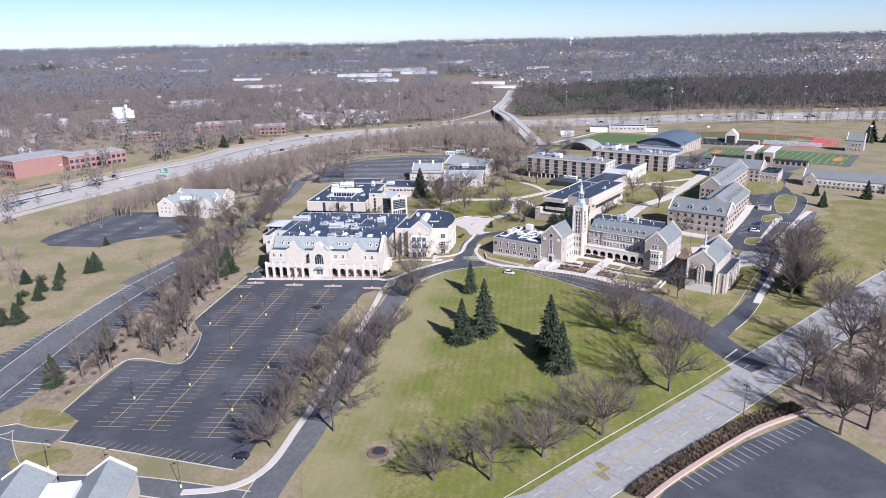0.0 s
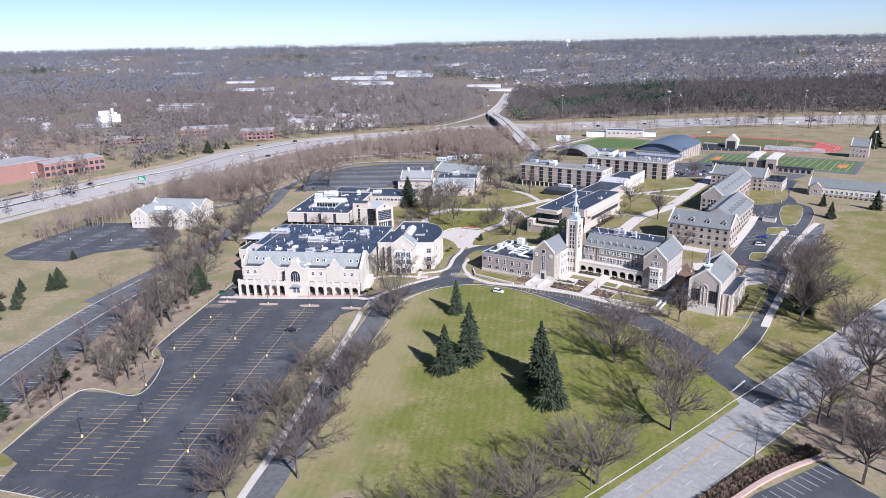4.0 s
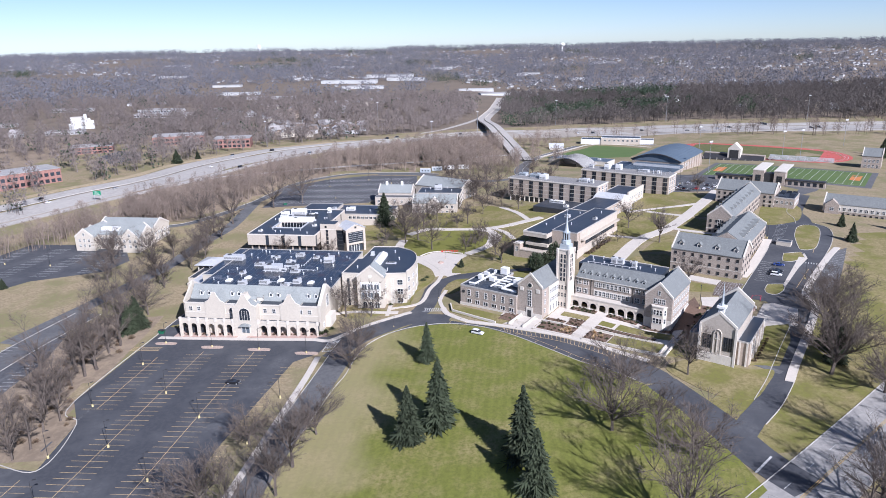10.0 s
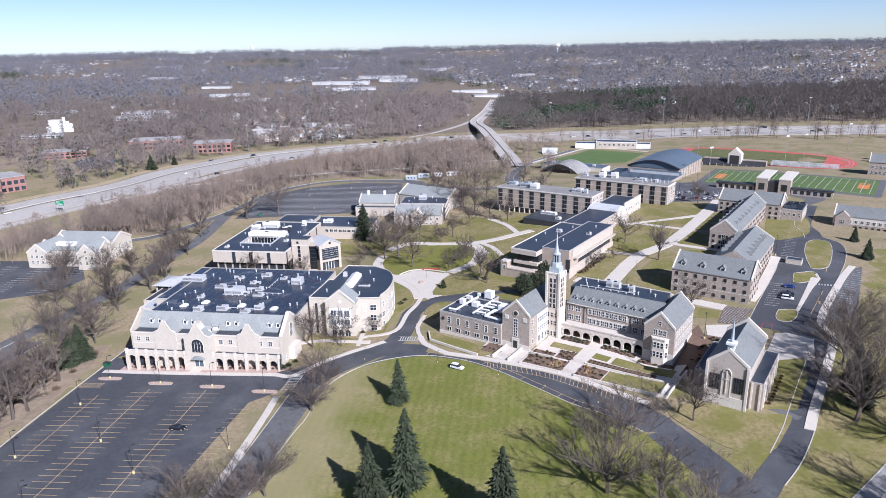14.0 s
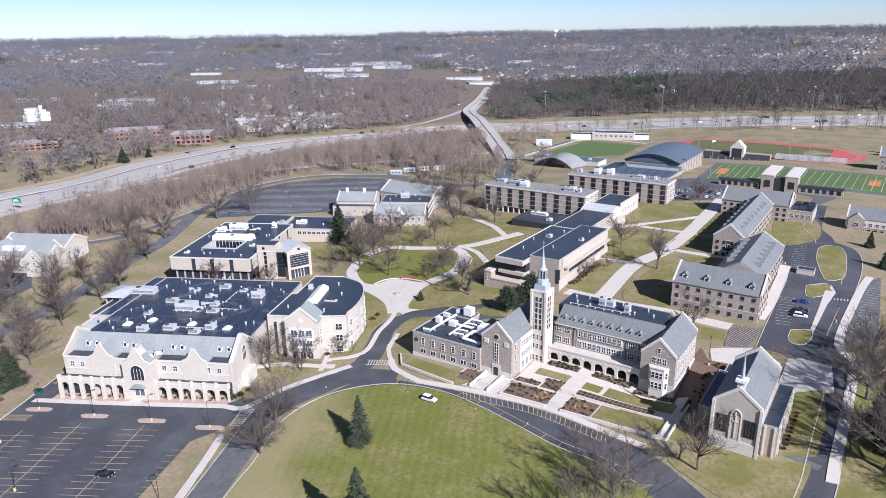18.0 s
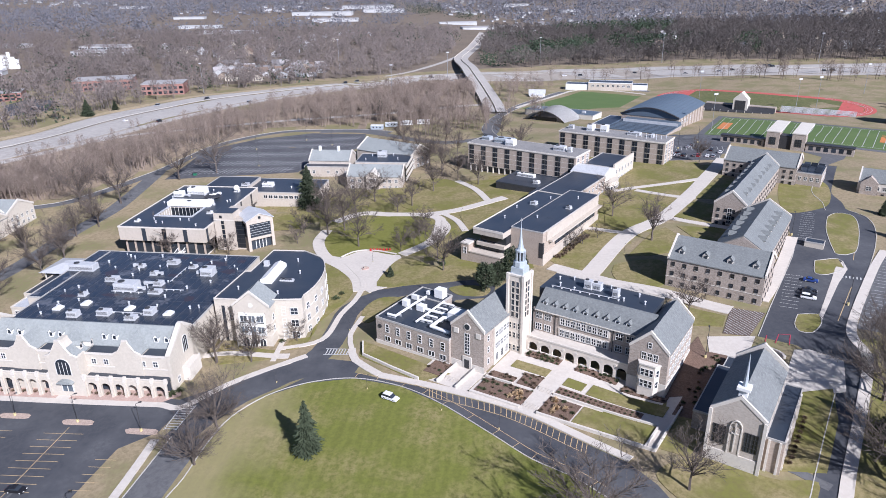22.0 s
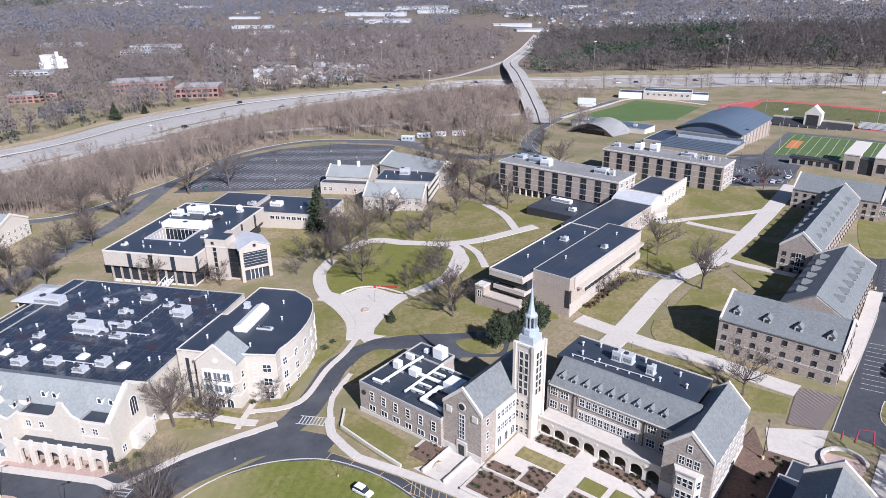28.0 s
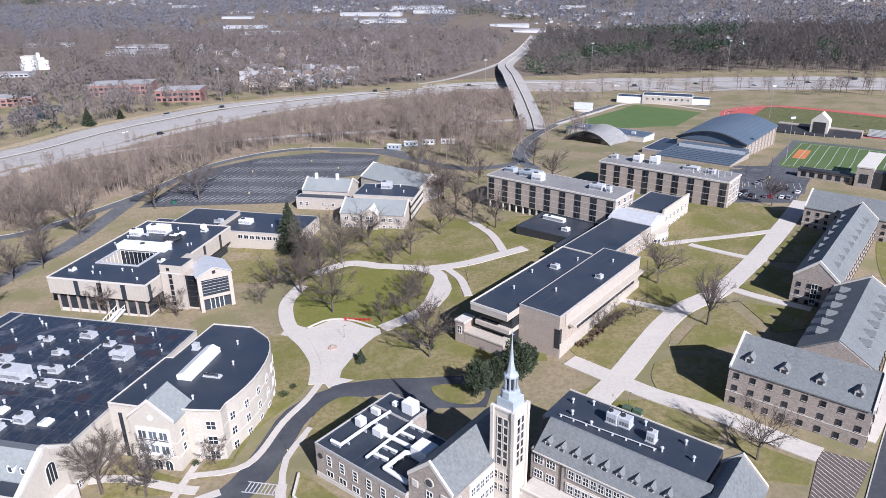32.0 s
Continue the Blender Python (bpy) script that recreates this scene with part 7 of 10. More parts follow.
def arena():
    t = Thing("sports_arena", EAST, -70, 256, "sports arena with a vast blue-grey barrel roof", "arena", z=7)
    flat_roof(t, -70, -31, 253, 286, 14.0, M_BRICK, M_ARENA, 0.3, base=3, lip=M_ARENA)
    arc = [(-72 + 39 * i / 16, 17.6 + 5.0 * math.sin(math.pi * i / 16)) for i in range(17)]
    t.put("barrel_roof", prism(bmesh.new(), arc + [(-33, 16.8), (-72, 16.8)], "v", 287, 350), M_ARENA)
    t.put("front_rim", prism(bmesh.new(), [(x, z + 0.25) for x, z in arc] + [(x, z - 0.3) for x, z in arc[::-1]], "v", 285.6, 287.2), M_DARKFRAME)
    t.put("wall", box(bmesh.new(), -71.5, -33.5, 287.3, 349.5, 3, 17.2), M_BRICK)
    windows(t, "r", -33.5, 292, 320, 8, 12, 1.6, 2.4)
    for i in range(9):
        t.put("wall_pier", box(bmesh.new(), -33.5, -32.9, 290 + 7 * i, 290.8 + 7 * i, 3, 17.0), M_TANBRICK)
    bm = bmesh.new()
    for i in range(1, 9):
        box(bm, -70, -31, 253 + 3.7 * i, 253.25 + 3.7 * i, 14.02, 14.16)
    t.put("roof_seams", bm, M_DARKFRAME)
    bm = bmesh.new()
    for x, z in arc[1:-1]:
        box(bm, x - 0.12, x + 0.12, 287.4, 349.8, z - 0.3, z + 0.16)
    t.put("barrel_seams", bm, M_ARENA)
    # stepped roofs before the barrel
    t.put("step_roof", box(bmesh.new(), -67, -31.5, 279, 286.5, 14.0, 15.6), M_ARENA)
    t.put("step_edge", box(bmesh.new(), -67.2, -31.3, 278.7, 279, 14.0, 15.8), M_METAL)
    flat_roof(t, -84, -70.2, 268, 300, 12.4, M_BRICK, M_MEMBRANE, 0.3, base=3, lip=M_METAL)
    flat_roof(t, -152, -98, 303, 320, 10.0, M_TRIM, M_ARENA, 0.3, base=3, lip=M_TRIM)
    for i in range(4):
        t.put("roof_box", box(bmesh.new(), -145 + 12 * i, -142.5 + 12 * i, 309, 311, 10.0, 11.4), M_METAL)
    d = Thing("shell_roofed_gym", EAST, -124, 294, "gymnasium under a curved pale metal shell roof", "gymnasium", z=4.0)
    bm = bmesh.new()
    n = 12
    rows = [[bm.verts.new((-141 + 34 * i / n, 277 + 26 * j / n, 6.6 + 7.4 * (1 - ((i - 6) / 6) ** 2) + 1.4 * ((j - 6) / 6) ** 2)) for i in range(n + 1)] for j in range(n + 1)]
    for a, b in zip(rows, rows[1:]):
        for i in range(n):
            bm.faces.new((a[i], a[i + 1], b[i + 1], b[i]))
    bmesh.ops.solidify(bm, geom=bm.faces[:], thickness=0.4)
    d.put("shell_roof", bm, mat("pale_shell_sheet", (0.62, 0.61, 0.59), (0.54, 0.53, 0.51), 0.7, 0.2, 1.0, local=True))
    d.put("wall", box(bmesh.new(), -137, -111, 281, 301, 1, 7.8), M_TANBRICK)
    d.put("front_glass", box(bmesh.new(), -132, -116, 280.8, 281, 4, 10.5), M_GLASS)


arena()


def stadium():
    t = Thing("stadium_stand", EAST, 30, 267, "brown brick stadium stand with two square towers", "grandstand", z=10.6)
    for u0, u1 in ((-4, 20), (42, 66)):
        t.put("stand_wall", box(bmesh.new(), u0, u1, 268, 272, 6, 14.8), M_BRICK)
        t.put("stand_roof", box(bmesh.new(), u0 - 0.3, u1 + 0.3, 267.4, 272.6, 14.8, 15.3), M_DARKFRAME)
        for i in range(5):
            t.put("stand_tier", box(bmesh.new(), u0, u1, 272 + 1.2 * i, 273.2 + 1.2 * i, 6, 14.4 - 1.0 * i), M_DARKFRAME)
        for i in range(6):
            t.put("opening", box(bmesh.new(), u0 + 1.5 + 3.8 * i, u0 + 3.8 + 3.8 * i, 267.95, 268.1, 11.6, 14.0), M_GLASS)
    for u0 in (21, 34.5):
        t.put("tower", box(bmesh.new(), u0, u0 + 7, 266.5, 275, 6, 20.0), M_BRICK)
        t.put("tower_cap", box(bmesh.new(), u0 - 0.2, u0 + 7.2, 266.3, 300.2, 20.0, 20.6), M_TRIM)
        window(t, "f", u0 + 3.5, 266.5, 13, 3.2, 4.0, 3, 3, fm=M_DARKFRAME)
    t.put("press_box", box(bmesh.new(), 28, 34.5, 267.5, 274, 6, 18.4), M_DARKFRAME)
    p = Thing("field_pavilion", EAST, -15, 373, "brown brick pavilion with a pale gabled centre and side stands", "pavilion", z=10.8)
    p.put("stand_wall", box(bmesh.new(), -38, 10, 375, 380, 7, 15.5), M_BRICK)
    p.put("stand_tier", prism(bmesh.new(), [(368, 8), (375, 8), (375, 15.0), (368, 11.4)], "u", -38, 10), M_DARKFRAME)
    p.put("centre", prism(bmesh.new(), [(-18, 7), (-8, 7), (-8, 20.5), (-13, 25.2), (-18, 20.5)], "v", 370.5, 378), M_TRIM)
    p.put("centre_opening", box(bmesh.new(), -16.5, -9.5, 370.3, 370.5, 12, 19.4), M_DARKFRAME)
    for i in range(9):
        p.put("seat_rail", box(bmesh.new(), -37 + 5.6 * i, -36.7 + 5.6 * i, 367.7, 368, 8, 12.6), M_TRIM)
    b = Thing("bleachers", EAST, 36, 387, "grey aluminium bleachers along the track", "bleachers", z=10.8)
    for i in range(6):
        b.put("bench", box(bmesh.new(), 12, 60, 385 + 1.1 * i, 386 + 1.1 * i, 10.9 + 0.55 * i, 11.2 + 0.55 * i), M_METAL)
    for i in range(8):
        b.put("bench_frame", prism(bmesh.new(), [(385, 10), (391.6, 10), (391.6, 13.8), (385, 10.8)], "u", 13 + 6.5 * i, 13.2 + 6.5 * i), M_METAL)
    f2 = Frame(167.7, 768.7, -18.3)
    w = Thing("white_long_house", f2, 0, 0, "long white flat-roofed building beyond the pitch", "building", z=8.0)
    flat_roof(w, 0, 20, 0, 12, 13.0, M_WHITE, M_MEMBRANE, 0.3, base=4, lip=M_WHITE)
    flat_roof(w, 20.1, 58, -1, 14, 15.0, mat_panel, M_MEMBRANE, 0.4, base=4, lip=M_WHITE)
    flat_roof(w, 58.1, 71, 1, 12, 13.4, M_WHITE, M_MEMBRANE, 0.3, base=4, lip=M_WHITE)
    windows(w, "f", -1, 24, 55, 8, 11.6, 2.0, 1.6)
    g = Thing("garden_shed", Frame(139, 741, -10), 0, 0, "low pale shed beside the pitch", "building", z=6.4)
    gable_block(g, -9, 5, -4, 4, 9.2, 11.4, "u", M_WHITE, M_METAL, base=3)
    gable_block(g, -8, 3, -12, -6, 8.6, 10.2, "u", M_TRIM, M_METAL, base=3)
    h = Thing("end_house", EAST, 80, 374, "tall grey gabled house near the track", "building", z=10.8)
    gable_block(h, 79, 92, 373, 391, 20, 25, "u", M_BRICK, M_SLATE, M_TRIM, base=7)
    for z in (11.5, 15.5):
        windows(h, "f", 373, 81.5, 89.5, 4, z, 1.3, 2.0)


stadium()

# ---- trees ----
def limb_segments(rng, h, wide, limbs, subs, twigs, lean=0.0, stout=0.022, low=0.42, flat=0.35):
    """A bare tree as tapered pieces: (start, end, radius at both ends). Returns limbs and fine twigs."""
    big, fine = [], []
    base_r = h * stout
    p, d = Vector((0, 0, -0.4)), Vector((rng.uniform(-lean, lean), rng.uniform(-lean, lean), 1)).normalized()
    fork, pts = h * rng.uniform(low, low + 0.13), []
    n = 4
    for i in range(n):
        q = p + d * (fork / n) + Vector((rng.uniform(-1, 1), rng.uniform(-1, 1), 0)) * h * 0.008
        big.append((p.copy(), q.copy(), base_r * (1.25 - 0.17 * i), base_r * (1.08 - 0.17 * i)))
        p = q
        pts.append(q.copy())
    for k in range(limbs):
        az = 2.4 * k + rng.uniform(-0.4, 0.4)
        up = rng.uniform(flat, 1.15) if k else 1.5
        s = pts[-1].lerp(pts[1], rng.random() ** 1.3 if k else 0)
        v = Vector((math.cos(az) * math.cos(up), math.sin(az) * math.cos(up), math.sin(up)))
        top = h - s.z
        length = min(wide * rng.uniform(0.75, 1.1) / max(0.35, math.cos(up)), top * rng.uniform(0.8, 1.0) / max(0.3, math.sin(up)))
        m, r, q = 4, base_r * rng.uniform(0.42, 0.6), s.copy()
        nodes = []
        for i in range(m):
            v = (v + Vector((rng.uniform(-1, 1), rng.uniform(-1, 1), rng.uniform(-0.2, 0.7))) * 0.22).normalized()
            e = q + v * length / m
            big.append((q.copy(), e.copy(), r * (1 - 0.21 * i), r * (0.79 - 0.21 * i)))
            q = e
            nodes.append((e.copy(), v.copy()))
        for j in range(subs):
            c, cv = nodes[min(m - 1, int(rng.random() * m * 0.999))]
            w = (cv + Vector((rng.uniform(-1, 1), rng.uniform(-1, 1), rng.uniform(-0.5, 0.9))) * 0.9).normalized()
            ln = length * rng.uniform(0.28, 0.5)
            e = c + w * ln
            big.append((c.copy(), e.copy(), r * 0.3, r * 0.12))
            for _ in range(twigs):
                a = c.lerp(e, rng.uniform(0.25, 1.0))
                x = (w + Vector((rng.uniform(-1, 1), rng.uniform(-1, 1), rng.uniform(-0.6, 0.9))) * 1.0).normalized()
                b = a + x * ln * rng.uniform(0.3, 0.62)
                fine.append((a, b, 0.0, 0.0))
                for _ in range(2):
                    c2 = a.lerp(b, rng.uniform(0.3, 0.9))
                    y = (x + Vector((rng.uniform(-1, 1), rng.uniform(-1, 1), rng.uniform(-0.4, 0.8)))).normalized()
                    fine.append((c2, c2 + y * ln * rng.uniform(0.12, 0.28), 0.0, 0.0))
    return big, fine


def pieces_mesh(name, segs, material, sides=4, width=0.0, rng=None):
    """One mesh of tapered prisms, or of thin blades of the given width."""
    vs, fs = [], []
    for p, q, r0, r1 in segs:
        d = (q - p).normalized()
        a = d.orthogonal().normalized()
        if width:
            a = Matrix.Rotation(rng.uniform(0, math.pi), 3, d) @ a
            k = len(vs)
            vs += [p + a * width, p - a * width, q - a * width * 0.35, q + a * width * 0.35]
            fs.append((k, k + 1, k + 2, k + 3))
            continue
        b = d.cross(a)
        k = len(vs)
        for c, r in ((p, r0), (q, r1)):
            vs += [c + (a * math.cos(t) + b * math.sin(t)) * r for t in (2 * math.pi * i / sides for i in range(sides))]
        fs += [(k + i, k + (i + 1) % sides, k + sides + (i + 1) % sides, k + sides + i) for i in range(sides)]
    me = bpy.data.meshes.new(name)
    me.from_pydata([tuple(v) for v in vs], [], fs)
    me.materials.append(material)
    return me


def bare_tree_template(seed, h, wide, limbs=14, subs=8, twigs=12, thin=0.04, **shape):
    rng = random.Random(seed)
    big, fine = limb_segments(rng, h, wide, limbs, subs, twigs, 0.05, **shape)
    return pieces_mesh("trunk", big, M_BARK, 4), pieces_mesh("crown", fine, M_TWIG, width=thin, rng=rng)


BARE = [bare_tree_template(s, h, w) for s, h, w in ((11, 20, 10), (12, 22, 9), (13, 18, 10.5), (14, 20, 8), (15, 21, 11))]
SLIM = [bare_tree_template(s, h, w, 11, 6, 8) for s, h, w in ((21, 22, 4.5), (22, 20, 5), (23, 24, 5.5))]
OAK = [bare_tree_template(s, h, w, 14, 10, 11, stout=0.026, low=0.28, flat=0.25) for s, h, w in ((51, 18, 9.5), (52, 17, 10.5), (53, 19, 10))]
SMALL = [bare_tree_template(s, h, w, 11, 6, 10) for s, h, w in ((31, 9, 4.2), (32, 10, 4.8))]
TREE_RNG = random.Random(77)


def bare_tree(x, y, h, kind=None, label="leafless grey-brown broadleaf tree on the grass", group="bare trees"):
    kind = kind or BARE
    i = TREE_RNG.randrange(len(kind))
    trunk, crown = kind[i]
    ref = {id(BARE): (20, 22, 18, 20, 21), id(SLIM): (22, 20, 24), id(SMALL): (9, 10), id(OAK): (18, 17, 19)}[id(kind)][i]
    e = new("bare_tree")
    e.matrix_world = pose(x, y, gz(x, y), 0, 0, TREE_RNG.uniform(0, 360))
    s = h / ref
    e.scale = (s * TREE_RNG.uniform(0.95, 1.15), s * TREE_RNG.uniform(0.95, 1.15), s)
    for nm, me in (("trunk", trunk), ("crown", crown)):
        o = new(nm, me)
        o.parent = e
    return tagged(e, label, "tree", group)


def spruce_template(seed, h, wide):
    rng = random.Random(seed)
    segs = []
    layers = 50
    for i in range(layers):
        f = i / layers
        z = h * (0.04 + 0.95 * f)
        r = wide * (1 - f) ** 0.8 * rng.uniform(0.68, 1.12) + 0.15
        n = int(9 + 17 * (1 - f))
        for k in range(n):
            a = 2 * math.pi * (k + rng.random()) / n
            rr = r * rng.uniform(0.45, 1.15) * (1.0 + 0.16 * math.sin(a * 2 + seed) + 0.12 * math.sin(a * 5 + 9 * f))
            s = Vector((math.cos(a) * rr * 0.12, math.sin(a) * rr * 0.12, z + rr * 0.12))
            e = Vector((math.cos(a) * rr, math.sin(a) * rr, z - rr * rng.uniform(0.02, 0.36)))
            segs.append((s, e, 0, 0))
            m = s.lerp(e, 0.55)
            for sg in (-1, 1):
                b = a + sg * 0.75
                segs.append((m, m + Vector((math.cos(b), math.sin(b), -0.25)) * rr * 0.42, 0, 0))
    trunk = pieces_mesh("trunk", [(Vector((0, 0, -0.4)), Vector((0, 0, h * 0.97)), h * 0.016, 0.03)], M_BARK, 6)
    return trunk, pieces_mesh("crown", segs, M_SPRUCE, width=wide * 0.062, rng=rng)


SPRUCES = [spruce_template(s, 20.0, w) for s, w in ((41, 5.2), (42, 4.6), (43, 5.6))]


def spruce(x, y, h, label="tall dark green spruce on the grass", fat=1.0):
    t, c = SPRUCES[TREE_RNG.randrange(3)]
    e = new("spruce")
    e.matrix_world = pose(x, y, gz(x, y), 0, 0, TREE_RNG.uniform(0, 360))
    s = h / 20
    e.scale = (s * fat, s * fat, s)
    for nm, me in (("trunk", t), ("crown", c)):
        o = new(nm, me)
        o.parent = e
    tagged(e, label, "tree", "conifers")


def shrub_template(seed, m):
    rng = random.Random(seed)
    segs = []
    for _ in range(150):
        a, u = rng.uniform(0, 2 * math.pi), rng.uniform(0.15, 1.5)
        v = Vector((math.cos(a) * math.cos(u), math.sin(a) * math.cos(u), math.sin(u)))
        r = rng.uniform(0.35, 0.75)
        segs.append((v * r * 0.6 + Vector((0, 0, -0.05)), v * (r + 0.35), 0, 0))
    return pieces_mesh("shrub", segs, m, width=0.09, rng=rng)


SHRUB_BROWN, SHRUB_GREEN = shrub_template(5, M_SHRUB), shrub_template(6, mat("evergreen_shrub", (0.05, 0.07, 0.03), (0.07, 0.085, 0.04), 0.9, 0.5, 3.0, c3=(0.09, 0.095, 0.05), per_object=0.3))


def shrub(x, y, s, green=False, label=""):
    o = new("shrub", SHRUB_GREEN if green else SHRUB_BROWN)
    o.matrix_world = pose(x, y, gz(x, y) + 0.2, 0, 0, TREE_RNG.uniform(0, 360)) @ Matrix.Diagonal((s, s, s * 0.85, 1))
    tagged(o, label or ("clipped dark evergreen shrub" if green else "leafless brown winter shrub in mulch"), "shrub", "shrubs")


# the spruces on the lawn, and other conifers
for x, y, h in ((11.7, 282.3, 15.3), (6.5, 232.1, 18), (15.2, 239.5, 22.5), (37.2, 220.8, 22), (38.6, 205.6, 18.4)):
    spruce(x, y, h)
for x, y, h in ((-16.7, 476.5, 21), (223.8, 389.1, 10), (234, 416.2, 8), (258, 403, 12), (148, 272, 15), (144, 262, 13), (400, 636, 20), (410, 625, 18), (392, 628, 16), (-110, 330, 14), (-112, 326, 13), (-138.4, 218.4, 12), (-131, 243.8, 13), (-111.8, 332.2, 14),
                (-187, 347, 10), (-189, 344, 9), (-192.5, 319, 8), (-190.5, 281, 9), (-193, 276, 8), (-200, 300, 7), (-205, 395, 6)):
    spruce(x, y, h, "dark green conifer beside the drive", 1.25)


def round_evergreen_template(seed):
    rng = random.Random(seed)
    segs = []
    while len(segs) < 2600:
        v = Vector((rng.uniform(-1, 1), rng.uniform(-1, 1), rng.uniform(-1, 1)))
        k = v.length
        lump = 0.82 + 0.18 * noise.noise(v.normalized() * 2.3 + Vector((seed, 0, 0))) * 2
        if 0.45 < k < lump:
            c = Vector((v.x * 3.6, v.y * 3.6, 5.4 + v.z * 5.2))
            d = (v.normalized() + Vector((rng.uniform(-1, 1), rng.uniform(-1, 1), rng.uniform(-0.4, 1.0)))).normalized()
            segs.append((c, c + d * rng.uniform(0.35, 0.8), 0, 0))
    trunk = pieces_mesh("trunk", [(Vector((0, 0, -0.4)), Vector((0, 0, 8)), 0.28, 0.1)], M_BARK, 6)
    return trunk, pieces_mesh("crown", segs, M_SPRUCE, width=0.15, rng=rng)


ROUND = [round_evergreen_template(s) for s in (3, 8)]
for i, (x, y, k) in enumerate(((61.8, 366.5, 1.05), (72.5, 373.5, 1.25), (66.5, 370.5, 0.9), (75.5, 378, 0.9))):
    e = new("evergreen_tree")
    e.matrix_world = pose(x, y, gz(x, y), 0, 0, 70 * i)
    e.scale = (k, k, k)
    for nm, me in zip(("trunk", "crown"), ROUND[i % 2]):
        o = new(nm, me)
        o.parent = e
    tagged(e, "rounded dark green evergreen tree beside the drive", "tree", "evergreens")
for x, y, h in ((-197, 329, 8), (-191, 354, 9), (-216, 332, 8), (-188, 279, 9), (-195, 306, 7), (-200, 318, 8), (-205, 345, 7)):
    spruce(x, y, h, "broad dark green conifer on the grass bank", 1.7)
spruce(-253.6, 766, 15, "dark green conifer on the highway verge", 1.6)
spruce(-240, 790, 9, "dark green conifer on the highway verge", 1.5)
for x, y, h in ((5, 716, 13), (9, 722, 10)):
    spruce(x, y, h, "dark green conifer at the wood's edge", 1.2)
spruce(27.5, 383.5, 4.5, "small cone-shaped spruce on the lawn", 1.3)
spruce(47.5, 391.5, 3.5, "small cone-shaped spruce on the lawn", 1.3)
# broadleaf trees on lawns and along drives
for x, y, h in ((63.7, 231.6, 22), (69, 189.5, 22), (43.4, 167.1, 19), (25.7, 158.5, 18), (11.1, 149.4, 16), (74.5, 226, 14), (81.5, 216, 17), (73, 254, 18), (95.8, 260.8, 13), (138.6, 255.2, 25), (150, 268, 20), (154, 288, 20), (147, 242, 18), (171, 312, 17), (163, 298, 17),
                (-3.6, 150.7, 14), (-49.8, 170.4, 15), (-48, 183, 16), (-33.0, 177, 16), (-29.8, 189.8, 17), (-45, 208, 15), (-26.4, 211, 16), (-24.5, 223.2, 17), (-20.5, 239, 15), (-39.5, 236, 13), (-15.3, 280.3, 14), (-13.9, 295.4, 15)):
    if x > 20 and h > 15 or x < 0 and h < 15.5:
        bare_tree(x, y, h * 0.86, OAK, "broad spreading leafless oak on the lawn", "oaks")
    else:
        bare_tree(x, y, h)
for x, y, h in ((12.9, 416, 15), (-1.9, 432, 17), (5, 436.5, 16), (8, 458.6, 16), (47.5, 386, 13), (45.5, 399, 12), (38.5, 419.6, 9), (40, 431, 9), (28, 458, 10), (16, 477, 14), (-5, 456, 17), (30.7, 408, 8), (36, 414, 8), (41, 425, 8), (-13, 436, 10), (-14, 424, 7)):
    bare_tree(x, y, h, None if h > 11 else SMALL, "leafless tree round the oval lawn")
for x, y, h in ((-22.5, 327.5, 14), (-12, 327, 11), (0, 338, 6), (132.2, 403.7, 16), (124.5, 435, 14), (124, 340, 12), (104.7, 404.7, 6), (99.7, 400.3, 6), (191, 509, 12), (112, 410, 5), (59.4, 507.8, 14), (69.5, 496.1, 13), (51.2, 524.5, 14), (42.5, 533.6, 14), (34.7, 466.3, 13), (45.7, 488.7, 13), (44.5, 540, 14), (38.2, 569.2, 14), (55.3, 583.4, 14), (62, 562.4, 13), (30, 548, 14), (28, 585, 15), (22, 560, 13), (100, 560, 15), (92, 590, 14)):
    bare_tree(x, y, h, None if h > 11 else SMALL, "leafless tree between the campus halls")
for x, y, h in ((-82.7, 550, 21), (-119, 499, 18), (-141, 502, 18), (-79, 436, 10), (-110, 418, 16), (-55, 424, 9), (-41, 415, 8), (-81, 427, 9), (-66, 417, 10), (-48, 419, 9), (-162, 424, 17), (-151, 392, 15), (-142, 425, 15), (-132, 430, 15), (-119, 433, 14), (-129, 371, 15), (-120, 450, 13), (-125, 478, 14), (-115, 462, 12), (-101.5, 540, 18),
                (-128, 395, 15), (-133, 352, 14), (-120, 360, 13), (-112, 345, 14), (-118, 380, 14), (-113, 405, 13), (-170, 435, 15)):
    bare_tree(x, y, h, None if h > 11 else SMALL, "leafless tree beside the service lane")
strip_rng = random.Random(9)
GROVE_W = [(-104, 338), (-108, 270), (-101, 256), (-99, 232), (-122, 237), (-124, 204), (-138, 214), (-133, 240), (-130, 300), (-124, 345)]
for x, y in spread(GROVE_W, 36, strip_rng, 4.2):
    bare_tree(x, y, strip_rng.uniform(13, 22), SLIM, "slim leafless tree in the strip beside the car park")
for x, y in ((125.8, 185), (114, 191.7), (132.8, 204.5), (133.6, 191), (106, 162), (114.6, 163.8), (109.3, 188.8), (110.7, 178.8), (121, 176), (128, 174), (142, 205), (148, 214), (119, 170), (138, 183), (150, 200), (160, 222), (158, 208), (145, 190), (170, 236), (130, 166)):
    bare_tree(x, y, strip_rng.uniform(13, 19), SLIM if strip_rng.random() < 0.6 else BARE, "leafless tree across the road")
for x, y in spread(GROVE_W, 60, strip_rng, 2.5):
    shrub(x, y, strip_rng.uniform(1.0, 2.0), label="leafless undergrowth beneath the trees")
